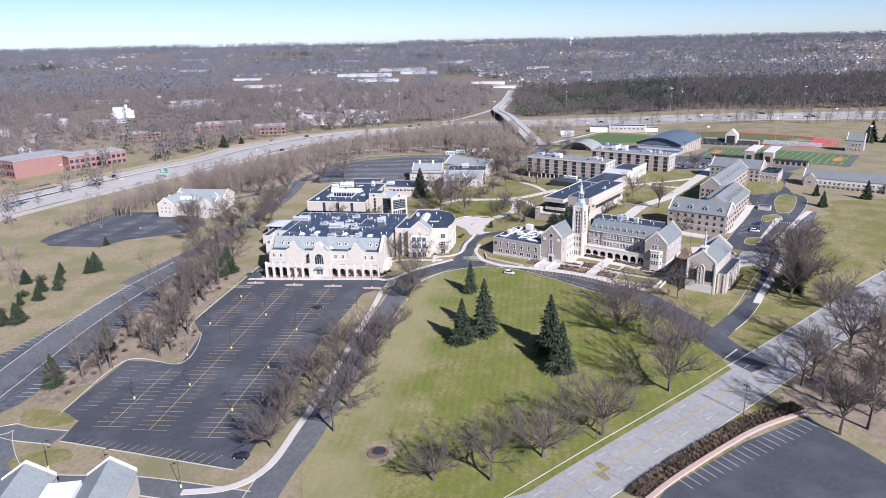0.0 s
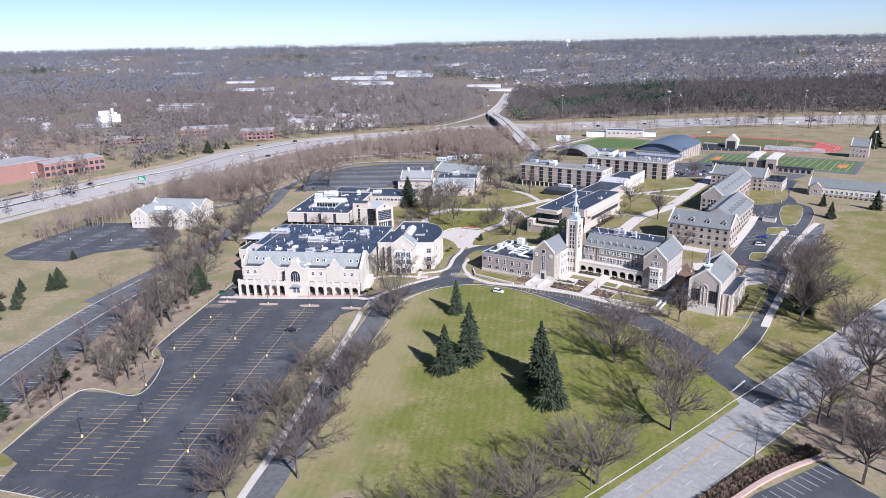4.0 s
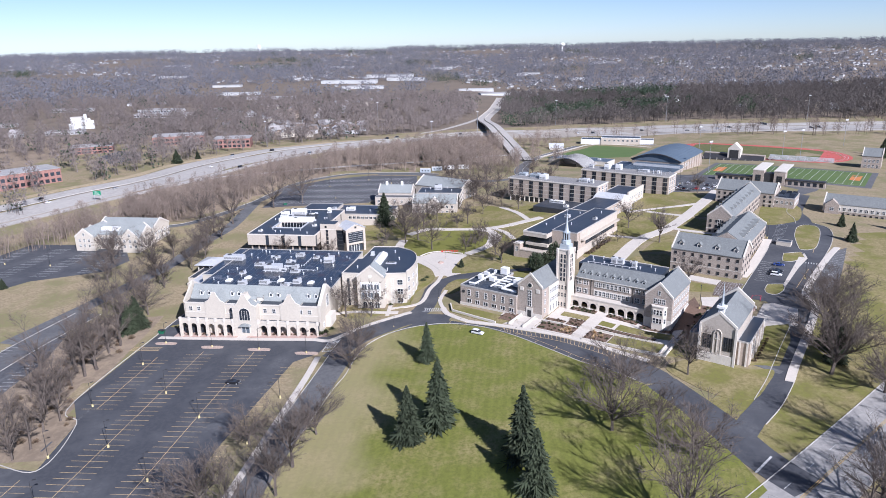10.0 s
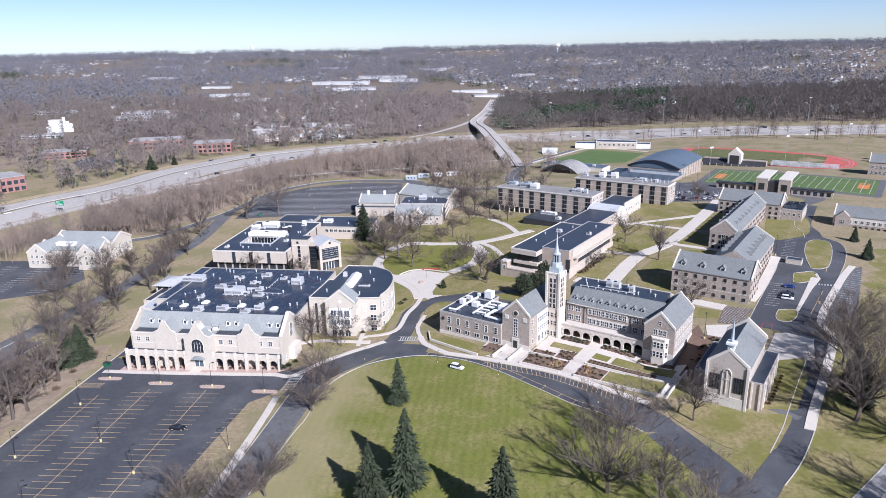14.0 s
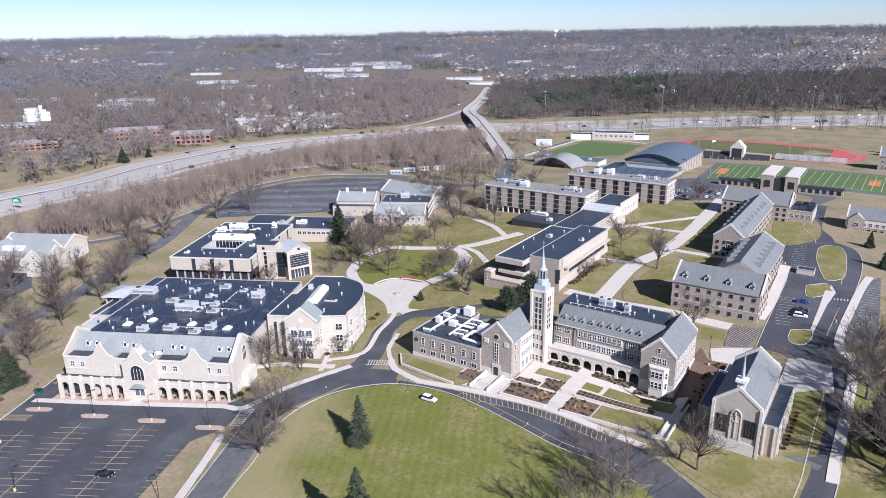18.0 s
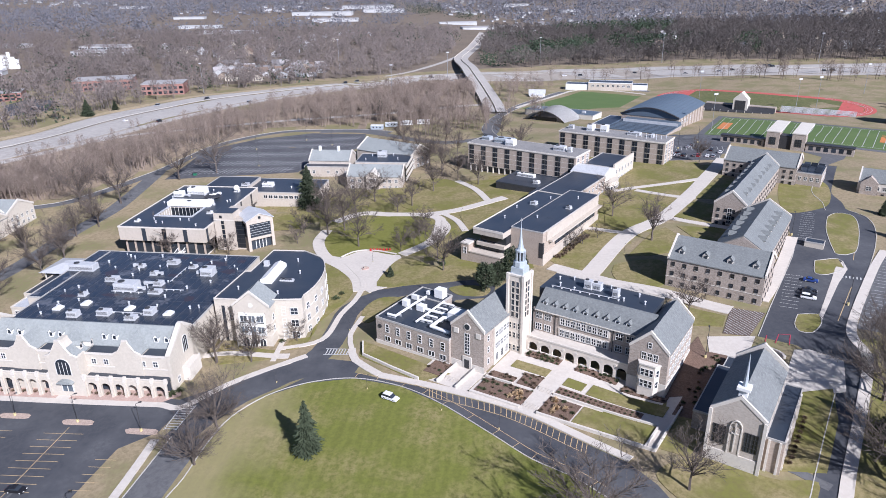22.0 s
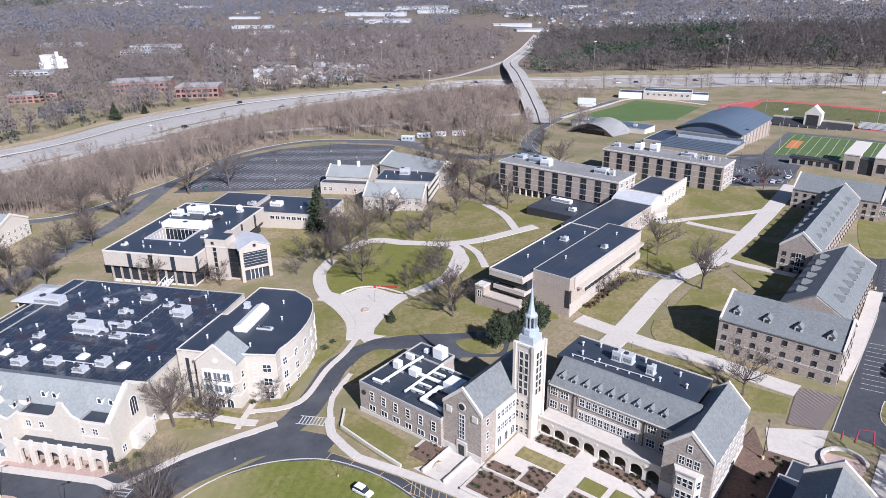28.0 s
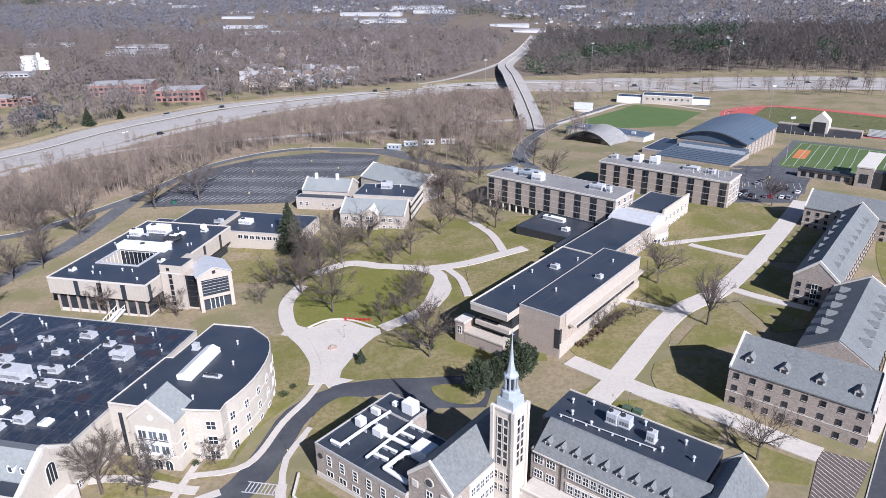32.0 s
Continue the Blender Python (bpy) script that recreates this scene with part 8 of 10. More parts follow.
for x, y, s in ((-195, 325, 3), (-199, 330, 2.5), (-203, 290, 3), (-206, 312, 3.5), (-210, 335, 4), (-208, 280, 3)):
    shrub(x, y, s, strip_rng.random() < 0.4, "large shrub on the dry grass bank")
SHRUB_TAN = shrub_template(7, M_TANGRASS)
for (u0, u1, v0, v1), n, gr in zip(MULCH_PLOTS, (26, 10, 14, 18, 18, 16, 0, 16, 8), (0.3, 0.2, 0.2, 0.5, 0.5, 0.1, 0, 0.3, 0.4)):
    for x, y in spread([EAST.at(u0, v0), EAST.at(u1, v0), EAST.at(u1, v1), EAST.at(u0, v1)], n, strip_rng, 1.1):
        shrub(x, y, strip_rng.uniform(0.45, 0.85), strip_rng.random() < gr)
for r in (-13.7, -12.2):
    for i in range(16):
        shrub(*EAST.at(22.8 + 1.4 * i, r), strip_rng.uniform(0.45, 0.6), strip_rng.random() < 0.5, "small clipped shrub in a planted row")
for i in range(18):
    u, v = strip_rng.choice(((14, -21), (15, -18.5), (25, -22.5), (26.5, -20), (24, -18)))
    o = new("grass_clump", SHRUB_TAN)
    x, y = EAST.at(u + strip_rng.uniform(-1.6, 1.6), v + strip_rng.uniform(-1.4, 1.4))
    k = strip_rng.uniform(0.8, 1.25)
    o.matrix_world = pose(x, y, gz(x, y) + 0.2, 0, 0, 40 * i) @ Matrix.Diagonal((k, k, k * 1.1, 1))
    tagged(o, "tall tan ornamental grass clump in mulch", "grass", "ornamental grasses")
for x, y in spread([EAST.at(51.5, -6), EAST.at(59, -6), EAST.at(59, 25), EAST.at(51.5, 25)], 34, strip_rng, 1.5):
    shrub(x, y, strip_rng.uniform(0.5, 0.9), strip_rng.random() < 0.4)
for i in range(13):
    shrub(*WEST.at(1.0 + 1.75 * i, -1.6), strip_rng.uniform(0.6, 0.9), False, "rounded brown shrub before the arcade")
    shrub(*WEST.at(34.2 + 1.75 * i, -1.6), strip_rng.uniform(0.6, 0.9), False, "rounded brown shrub before the arcade")
for u, v, s in ((58.5, -1, 1.6), (60, 1, 1.5), (61.5, 4, 1.3), (80, 29.5, 1.2), (89, 60, 1.6), (90, 64, 1.3)):
    shrub(*WEST.at(u, v), s, True)
for i in range(12):
    shrub(*EAST.at(-16 + 0.5 * (i % 3), 70 + 2.2 * i), strip_rng.uniform(1.2, 2.2), False, "leafless shrub beneath the library wall")
for i in range(10):
    shrub(*EAST.at(79.2, -16 + 2.2 * i), 0.8, False)


# ---- woods: joined pieces, too many to count ----
def blades_template(seed, n_fine, width, h=18.0, wide=6.0, stem=True, dome=False):
    """Blades of one wood tree: arrays of four corners each."""
    rng = random.Random(seed)
    quads = []

    def blade(p, q, w):
        d = (q - p).normalized()
        a = Matrix.Rotation(rng.uniform(0, math.pi), 3, d) @ d.orthogonal().normalized()
        quads.append([tuple(p + a * w), tuple(p - a * w), tuple(q - a * w * 0.5), tuple(q + a * w * 0.5)])
    if stem:
        top = Vector((rng.uniform(-1, 1), rng.uniform(-1, 1), h * 0.6))
        for ang in (0, math.pi / 2):
            a = Vector((math.cos(ang), math.sin(ang), 0)) * h * 0.013
            quads.append([tuple(a + Vector((0, 0, -0.5))), tuple(-a + Vector((0, 0, -0.5))), tuple(top - a * 0.6), tuple(top + a * 0.6)])
        for k in range(2):
            az = rng.uniform(0, 6.28)
            b = Vector((math.cos(az) * 2.2, math.sin(az) * 2.2, -0.5))
            tip = b + Vector((rng.uniform(-1.2, 1.2), rng.uniform(-1.2, 1.2), h * rng.uniform(0.5, 0.75)))
            blade(b, tip, h * 0.009)
        for k in range(7):
            az = 2.4 * k
            blade(top * rng.uniform(0.65, 1.0), Vector((math.cos(az) * wide * 0.6, math.sin(az) * wide * 0.6, h * rng.uniform(0.7, 0.95))), h * 0.006)
    for _ in range(n_fine):
        az, rr, zz = rng.uniform(0, 2 * math.pi), wide * math.sqrt(rng.random()), rng.random()
        rr *= math.sqrt(max(0.05, 1 - (zz - 0.25) ** 2 * 1.5)) if dome else math.sqrt(max(0.08, 1 - abs(2 * zz - 0.9) ** 2))
        c = Vector((math.cos(az) * rr, math.sin(az) * rr, h * ((0.05 if dome else 0.36) + (0.95 if dome else 0.62) * zz)))
        v = (Vector((math.cos(az), math.sin(az), 0)) * 0.55 + Vector((rng.uniform(-1, 1), rng.uniform(-1, 1), rng.uniform(0.1, 1.4)))).normalized()
        ln = h * rng.uniform(0.07, 0.14)
        blade(c - v * ln / 2, c + v * ln / 2, width)
    return np.array(quads, dtype=np.float32)


def woods(name, places, templates, material, label, lo, hi, seed):
    """Joins many trees at the given places into one object."""
    rng = np.random.default_rng(seed)
    out = []
    for i, (x, y) in enumerate(places):
        q = templates[i % len(templates)]
        a, s = rng.uniform(0, 6.283), rng.uniform(lo, hi)
        c, d = math.cos(a) * s, math.sin(a) * s
        w = np.empty_like(q)
        w[..., 0] = q[..., 0] * c - q[..., 1] * d + x
        w[..., 1] = q[..., 0] * d + q[..., 1] * c + y
        w[..., 2] = q[..., 2] * s * rng.uniform(0.85, 1.15) + gz(x, y)
        out.append(w)
    co = np.concatenate(out).reshape(-1, 3)
    n = len(co) // 4
    me = bpy.data.meshes.new(name)
    me.vertices.add(len(co))
    me.vertices.foreach_set("co", co.ravel())
    me.loops.add(n * 4)
    me.loops.foreach_set("vertex_index", np.arange(n * 4, dtype=np.int32))
    me.polygons.add(n)
    me.polygons.foreach_set("loop_start", np.arange(0, n * 4, 4, dtype=np.int32))
    me.update()
    me.materials.append(material)
    return tagged(new(name, me), label, "woods", kind="stuff")


WOOD = [blades_template(s, 230, 0.06, 17, 4.6) for s in (1, 2, 3, 4)]
MID = [blades_template(s, 84, 0.31, 17, 5.4) for s in (5, 6, 7, 8)]
FAR = [blades_template(s, 34, 0.75, 13, 8.0, stem=False, dome=True) for s in (9, 10, 11, 12)]
wr = random.Random(4)
SIDE = [(-258, 430), (-262, 395), (-245, 380), (-215, 330), (-230, 250), (-282, 330)]
SLIP = [(-217, 635), (-181, 672), (-142, 686), (-99, 696), (-54, 702), (6, 703), (60, 712), (88, 712)]


def near_line(line, x, y):
    best = 1e9
    for (x0, y0), (x1, y1) in zip(line, line[1:]):
        dx, dy = x1 - x0, y1 - y0
        t = max(0, min(1, ((x - x0) * dx + (y - y0) * dy) / (dx * dx + dy * dy)))
        best = min(best, math.hypot(x - x0 - t * dx, y - y0 - t * dy))
    return best


places = [p for p in spread(BELT, 1050, wr) if near_line(HW, *p) > 14 and near_line(SLIP, *p) > 6] + [p for p in spread(SIDE, 45, wr) if near_line(HW, *p) > 16]
small_places = [p for p in spread(BELT, 450, wr) if near_line(HW, *p) > 7 and near_line(SLIP, *p) > 4] + [p for p in spread([(-268, 440), (-240, 580), (-200, 520), (-262, 430)], 26, wr) if near_line(HW, *p) > 8]
places += spread([(20, 640), (24, 672), (60, 664), (86, 668), (88, 640), (84, 610), (68, 597), (50, 600), (30, 618)], 66, wr) + spread([(106, 700), (120, 735), (160, 785), (150, 822), (104, 838)], 60, wr) + spread([(100, 690), (150, 640), (140, 600), (95, 600)], 8, wr)
BANK = [(-266, 453), (-243, 485), (-223, 521), (-194, 563), (-160, 603), (-142, 554), (-173, 519), (-201, 480), (-227, 461), (-250, 435)]
places += [p for p in spread(BANK, 130, wr) if near_line(HW, *p) > 12]
edge_places = [p for p in places if near_line(HW, *p) < 62]
places = [p for p in places if near_line(HW, *p) >= 62]
small_places += [p for p in edge_places if near_line(HW, *p) < 34]
edge_places = [p for p in edge_places if near_line(HW, *p) >= 34]
woods("edge_wood", edge_places, WOOD, M_WOODS, "young leafless trees near the highway", 0.38, 0.62, 22)
woods("scrub_wood", small_places, WOOD, M_WOODS, "low leafless scrub along the highway", 0.22, 0.4, 21)
woods("belt_wood", places, WOOD, M_WOODS, "leafless wood between the campus and the highway", 0.65, 1.15, 1)


def open_land(x, y):
    """Whether far trees may stand at x, y: off the highways, clearings and roofs."""
    for line, r in ((HW, 12), (HWFAR, 16), (FLY, 14), (FLYRAMP, 9)):
        for (x0, y0), (x1, y1) in zip(line, line[1:]):
            dx, dy = x1 - x0, y1 - y0
            t = max(0, min(1, ((x - x0) * dx + (y - y0) * dy) / (dx * dx + dy * dy)))
            if (x - x0 - t * dx) ** 2 + (y - y0 - t * dy) ** 2 < r * r:
                return False
    return not any(abs(x - cx) < w and abs(y - cy) < d for cx, cy, w, d in CLEARINGS)


CLEARINGS = [(-385, 650, 42, 46), (-345, 690, 42, 40), (-308, 915, 40, 30), (-228, 876, 30, 24), (-545, 1115, 50, 40), (-440, 1215, 60, 40), (-335, 815, 28, 42), (-350, 560, 34, 40), (-410, 780, 34, 30), (-150, 985, 70, 24),
             (-113, 2209, 130, 60), (-210, 1960, 140, 60), (-155, 1776, 100, 50), (-315, 1506, 120, 40), (160, 1600, 150, 60), (-470, 1010, 60, 40)]
LEFT = [(-292, 440), (-292, 620), (-280, 715), (-420, 1500), (-1150, 1500), (-800, 900), (-520, 430)]
LEFT2 = [(-280, 715), (-232, 808), (-160, 872), (-60, 906), (40, 930), (70, 1080), (84, 1180), (110, 1500), (-420, 1500), (-400, 900)]
RIGHT = [(104, 990), (125, 925), (300, 905), (820, 885), (1150, 1000), (1150, 1520), (170, 1520), (130, 1250)]
mid_places = [p for p in spread(LEFT, 2000, wr) + spread(LEFT2, 1900, wr) if open_land(*p)]
mid_right = [p for p in spread(RIGHT, 4200, wr) if open_land(*p)]
pine_right = [p for p in mid_right if noise.noise((p[0] / 130, p[1] / 130, 1.7)) > 0.22 and p[0] < 620]
pine_right += [p for p in mid_right if inside([(170, 1040), (480, 985), (560, 1110), (420, 1190), (200, 1200)], *p) and noise.noise((p[0] / 60, p[1] / 60, 3.1)) > 0.08]
taken = set(pine_right)
woods("highway_wood", mid_places, MID, M_DARKWOODS, "leafless suburban woods beyond the highway", 0.7, 1.2, 2)
woods("north_wood", [p for p in mid_right if p not in taken], MID, M_NORTHWOODS, "dense leafless wood beyond the sports fields", 0.65, 1.4, 3)
woods("pine_wood", pine_right + [p for p in mid_places if wr.random() < 0.03], FAR, M_FARPINE, "dark pines among leafless woods", 1.0, 1.5, 5)
row = [(115 + 11 * i + wr.uniform(-4, 4), 808 - 0.2 * i * 0.4 + wr.uniform(-8, 8)) for i in range(48) if wr.random() < 0.8]
woods("field_trees", row + spread([(180, 785), (300, 770), (560, 740), (560, 780), (200, 806)], 40, wr), WOOD, M_WOODS, "row of leafless trees behind the running track", 0.7, 1.2, 6)
far_places, far_pines, far_near = [], [], []
while len(far_places) < 15500:
    a, d = wr.uniform(-0.72, 0.66), 1480 + 3380 * wr.random() ** 0.72
    x, y = d * math.sin(a) + 10, d * math.cos(a)
    k = noise.noise((x / 420, y / 420, 0.5)) + 0.5 * noise.noise((x / 150, y / 150, 2.5))
    if k > -0.30 and open_land(x, y):
        (far_pines if noise.noise((x / 230, y / 230, 7.5)) > 0.44 else far_places).append((x, y))
woods("far_woods", far_places, FAR, M_HAZEWOODS, "leafless woods rolling to the horizon", 0.9, 2.1, 7)
woods("far_pine_woods", far_pines, FAR, M_FARPINE, "dark evergreen patches in the far woods", 0.8, 1.6, 8)

# ---- markings, kerbs ----
def markings(name, lines, material, label, w=0.13, dz=0.10):
    """Painted lines, each a thin slab from (x0, y0) to (x1, y1)."""
    bm = bmesh.new()
    for (x0, y0), (x1, y1) in lines:
        d = math.hypot(x1 - x0, y1 - y0)
        if d < 0.05:
            continue
        nx, ny = -(y1 - y0) / d * w / 2, (x1 - x0) / d * w / 2
        k = max(1, int(d / 15))
        for i in range(k):
            ax, ay, bx, by = x0 + (x1 - x0) * i / k, y0 + (y1 - y0) * i / k, x0 + (x1 - x0) * (i + 1) / k, y0 + (y1 - y0) * (i + 1) / k
            bm.faces.new([bm.verts.new((x, y, gz(x, y) + dz)) for x, y in ((ax + nx, ay + ny), (ax - nx, ay - ny), (bx - nx, by - ny), (bx + nx, by + ny))])
    bmesh.ops.recalc_face_normals(bm, faces=bm.faces)
    return tagged(new(name, mesh_of(bm, name, material)), label, "road marking", kind="structure")


def bays(p, q, side, depth=5.6, width=2.72, skew=0.0, skip=()):
    """Bay lines on one side of the row from p to q; side is +1 (left of it) or -1."""
    d = math.hypot(q[0] - p[0], q[1] - p[1])
    tx, ty = (q[0] - p[0]) / d, (q[1] - p[1]) / d
    nx, ny = -ty * side + tx * skew, tx * side + ty * skew
    return [((p[0] + tx * s, p[1] + ty * s), (p[0] + tx * s + nx * depth, p[1] + ty * s + ny * depth)) for s in [width * i for i in range(int(d / width) + 1)]]


rows = [(AISLE1[0], AISLE1[1], -0.12), (AISLE2[0], AISLE2[1], -0.12), (AISLE3[0], AISLE3[1], -0.12)]
yellow, centre = [], []
AX = (0.138, 0.990)          # direction of the rows, pointing away
for (x, y), n, both in (((-104.6, 187.0), 14, 1), ((-90.3, 183.5), 44, 1), ((-70.5, 177.5), 45, 1), ((-95.6, 262.0), 14, 1), ((-50.3, 176.0), 41, 0), ((-120.6, 196.0), 13, 0)):
    q = (x + AX[0] * 2.72 * n, y + AX[1] * 2.72 * n)
    if both or x > -60:
        yellow += bays((x, y), q, 1, skew=0.0)
    if both or x < -110:
        yellow += bays((x, y), q, -1, skew=0.0)
    if both:
        centre.append(((x, y), q))
yellow += bays((-112, 176.5), (-66, 163.5), 1, 5.0, 2.8, 0.35)
markings("bay_lines", yellow, M_LINE_Y, "worn yellow painted bay lines on asphalt", 0.15)
wear = []
wear_rng = random.Random(19)
for (x0, y0), (x1, y1) in (AISLE1, AISLE2, AISLE3):
    for f in (0.12, 0.3, 0.52, 0.7, 0.86):
        f += wear_rng.uniform(-0.06, 0.06)
        o, k = wear_rng.uniform(-1.6, 1.6), f + wear_rng.uniform(0.03, 0.09)
        wear.append(((x0 + (x1 - x0) * f + o, y0 + (y1 - y0) * f), (x0 + (x1 - x0) * k + o, y0 + (y1 - y0) * k)))
markings("worn_streaks", wear, M_LOT_GREY, "pale worn streaks along the parking rows", 0.7, 0.095)
markings("row_lines", centre, M_LINE_Y, "worn yellow painted row lines on asphalt", 0.2, 0.11)
hatch = [(WEST.at(-13 + 1.0 * i, -13.4), WEST.at(-13.5 + 1.0 * i, -16.2)) for i in range(12)]
for k in (-13.4, -16.2):
    hatch.append((WEST.at(-13.4, k), WEST.at(-1.6, k)))
markings("hatched_bay", hatch, M_LINE_Y, "yellow hatched accessible bays", 0.25)
M_FADED = mat("faded_paint", (0.20, 0.20, 0.20), (0.13, 0.13, 0.13), 0.8, 0.4, 3.0, c3=(0.16, 0.16, 0.16))
far_lines, far_rows = [], []
for p, q in (((-106, 556), (-37, 548)), ((-104, 575), (-32, 562)), ((-94, 591), (-24, 581)), ((-86, 608), (-4, 599)), ((-74, 625), (-4, 617))):
    far_lines += bays(p, q, 1, 5.4, 2.9, 0.25) + bays(p, q, -1, 5.4, 2.9, -0.25)
    far_rows.append((p, q))
markings("bay_lines", far_lines, M_BAYLINE, "white bay lines on greyed asphalt", 0.3)
markings("row_lines", far_rows, M_BAYLINE, "white row lines on greyed asphalt", 0.25, 0.11)
west_lines = []
for k in range(4):
    p, q = (-245 + 24 * k, 408 + 2 * k), (-232 + 22 * k, 470 - 5 * k)
    west_lines += bays(p, q, 1, 5) + bays(p, q, -1, 5)
markings("bay_lines", west_lines, M_BAYLINE, "white bay lines on asphalt", 0.22)
l3 = bays((180.7, 524.2), (204.3, 515.0), 1, 5.0, 2.8) + bays((186.8, 542.2), (213.7, 534.3), -1, 5.0, 2.8) + bays((186.8, 542.2), (213.7, 534.3), 1, 5.0, 2.8)
markings("bay_lines", l3, M_BAYLINE, "white bay lines on asphalt by the slab block", 0.2)
lr = bays((-176, 244), (-164, 284), -1, 5.2) + bays((-163.5, 286), (-158, 320), -1, 5.2) + bays((-142.5, 210), (-137.5, 245), 1, 5.2) + bays((-137.2, 248), (-135, 300), 1, 5.2)
markings("bay_lines", lr, M_BAYLINE, "faded bay lines beside the lane", 0.2)
# east lots, road and drive markings
el = bays((172.2, 362.8), (157.6, 337.7), -1, 5.4, 2.7) + bays((208.4, 422.7), (188.3, 388.2), -1, 5.2, 2.7) + bays((209, 375), (190, 352), 1, 5.2, 2.7) + bays((188, 349), (171, 326), 1, 5.2, 2.7)
markings("bay_lines", el, M_LINE_W, "white painted bay lines on asphalt", 0.16)
markings("crossing", [((185.2 + 0.95 * i, 361.3 - 0.52 * i), (184.2 + 0.95 * i, 359.5 - 0.52 * i)) for i in range(8)], M_LINE_W, "white striped pedestrian crossing", 0.4, 0.13)
markings("drive_line", [((215, 408), (207, 391)), ((207, 391), (196, 373.5)), ((183, 352), (166, 329.5))], M_LINE_Y, "yellow centre line of the drive", 0.22, 0.12)
md = (0.793, 0.613)
mn = (-0.613, 0.793)


def on_road(s, o):
    return R0[0] + md[0] * s + mn[0] * o, R0[1] + md[1] * s + mn[1] * o


markings("centre_line", [(on_road(0, o), on_road(600, o)) for o in (-0.15, 0.3)], mat("road_yellow", (0.62, 0.42, 0.10), (0.5, 0.34, 0.1), 0.8, 0.4, 2.0), "double yellow centre line", 0.14)
markings("lane_dashes", [(on_road(12 * i, o), on_road(12 * i + 3.2, o)) for i in range(45) for o in (-4.3, 4.3)], M_LINE_W, "white dashed lane lines", 0.2)
markings("road_cracks", [(on_road(9 * i + (i * 37 % 5), -8), on_road(9 * i + (i * 53 % 5), 8)) for i in range(45)], mat("road_joint", (0.14, 0.135, 0.13), (0.18, 0.175, 0.17), 0.9, 0.4, 2.0), "dark transverse joints in pale road", 0.09, 0.07)
markings("stop_bar", [((93.4, 208.2), (100.4, 214.6))], M_LINE_W, "white stop bar at the junction", 0.6, 0.12)
markings("crossing", [((10.6 + 0.9 * i, 331.6 - 0.12 * i), (10.1 + 0.9 * i, 328.6 - 0.12 * i)) for i in range(8)] + [((9.8, 331.9), (17.4, 330.7)), ((9.3, 328.5), (17.0, 327.5))], M_LINE_W, "white striped pedestrian crossing", 0.3, 0.13)
markings("crossing", [((-27.5 + 0.15 * i, 295.5 + 1.1 * i), (-24.2 + 0.2 * i, 295.0 + 1.1 * i)) for i in range(10)] + [((-27.6, 295), (-26.0, 306)), ((-24.3, 294.6), (-22.2, 305.4))], M_LINE_W, "white ladder pedestrian crossing", 0.3, 0.13)
front, bay_lines = [], []


def offset_line(pts, step, off):
    fw = curve_pts(pts, step)
    out = []
    for a, b in zip(fw, fw[1:]):
        d = math.hypot(b[0] - a[0], b[1] - a[1])
        out.append(((a[0], a[1]), (a[0] + (b[1] - a[1]) / d * off, a[1] - (b[0] - a[0]) / d * off), ((b[0] - a[0]) / d, (b[1] - a[1]) / d)))
    return out


hatch_run = offset_line(PAVE_EDGE[2:6], 1.5, 3.4)
for a, b, d in hatch_run:
    front.append(((a[0] + 0.25 * (b[0] - a[0]) / 3.4, a[1]), (b[0] + d[0] * 1.6, b[1] + d[1] * 1.6)))
front += [(p[1], q[1]) for p, q in zip(hatch_run, hatch_run[1:])]
bay_run = offset_line(LAWN_EDGE[7:14], 6.2, -2.6)
bay_lines += [(a, b) for a, b, d in bay_run]
bay_run = offset_line(LAWN_EDGE[7:14], 1.5, -2.6)
bay_lines += [(p[1], q[1]) for p, q in zip(bay_run, bay_run[1:])]
markings("verge_bays", front, M_LINE_Y, "yellow hatched lay-by along the drive", 0.17, 0.13)
markings("kerb_bays", bay_lines, M_LINE_Y, "yellow parallel parking bays beside the lawn", 0.16, 0.13)
markings("drive_line", [((-46.5 + 0.155 * s, 160 + s), (-46.5 + 0.155 * s + 0.15, 160 + s + 3)) for s in range(0, 120, 5)], M_FADED, "faded centre line of the drive", 0.15, 0.12)
hl = []
for k in range(40):
    c = 205 + 1.05 * k
    run = [q for q in ((c * 0.952 + 0.306 * w, c * 0.306 - 0.952 * w) for w in (-320 + 0.25 * i for i in range(560))) if inside(HATCH, *q)]
    if len(run) > 3:
        hl.append((run[0], run[-1]))
M_LINE_R = mat("red_kerb_paint", (0.50, 0.06, 0.10), (0.40, 0.06, 0.09), 0.8, 0.5, 3.0)
RED_BOX = ((145.4, 324.3), (148.4, 323.4), (145.2, 317.6), (142.0, 319.3))
markings("fire_lane_lines", [(RED_BOX[0], RED_BOX[1]), (RED_BOX[1], RED_BOX[2]), (RED_BOX[0], RED_BOX[3]), ((141.7, 324.1), (139.6, 320.6))], M_LINE_R, "red painted fire lane lines on asphalt", 0.22, 0.13)
markings("court_stripes", hl, M_LINE_W, "pale diagonal stripes on brown pavers", 0.16, 0.16)


def kerb(pts, off, label="pale concrete kerb", w=0.24, dz=0.2, step=3.0):
    bm = strip_bm(bmesh.new(), curve_pts(pts, step), w, dz, off, 0.3)
    tagged(new("kerb", mesh_of(bm, "kerb", M_KERB)), label, "kerb", kind="structure")


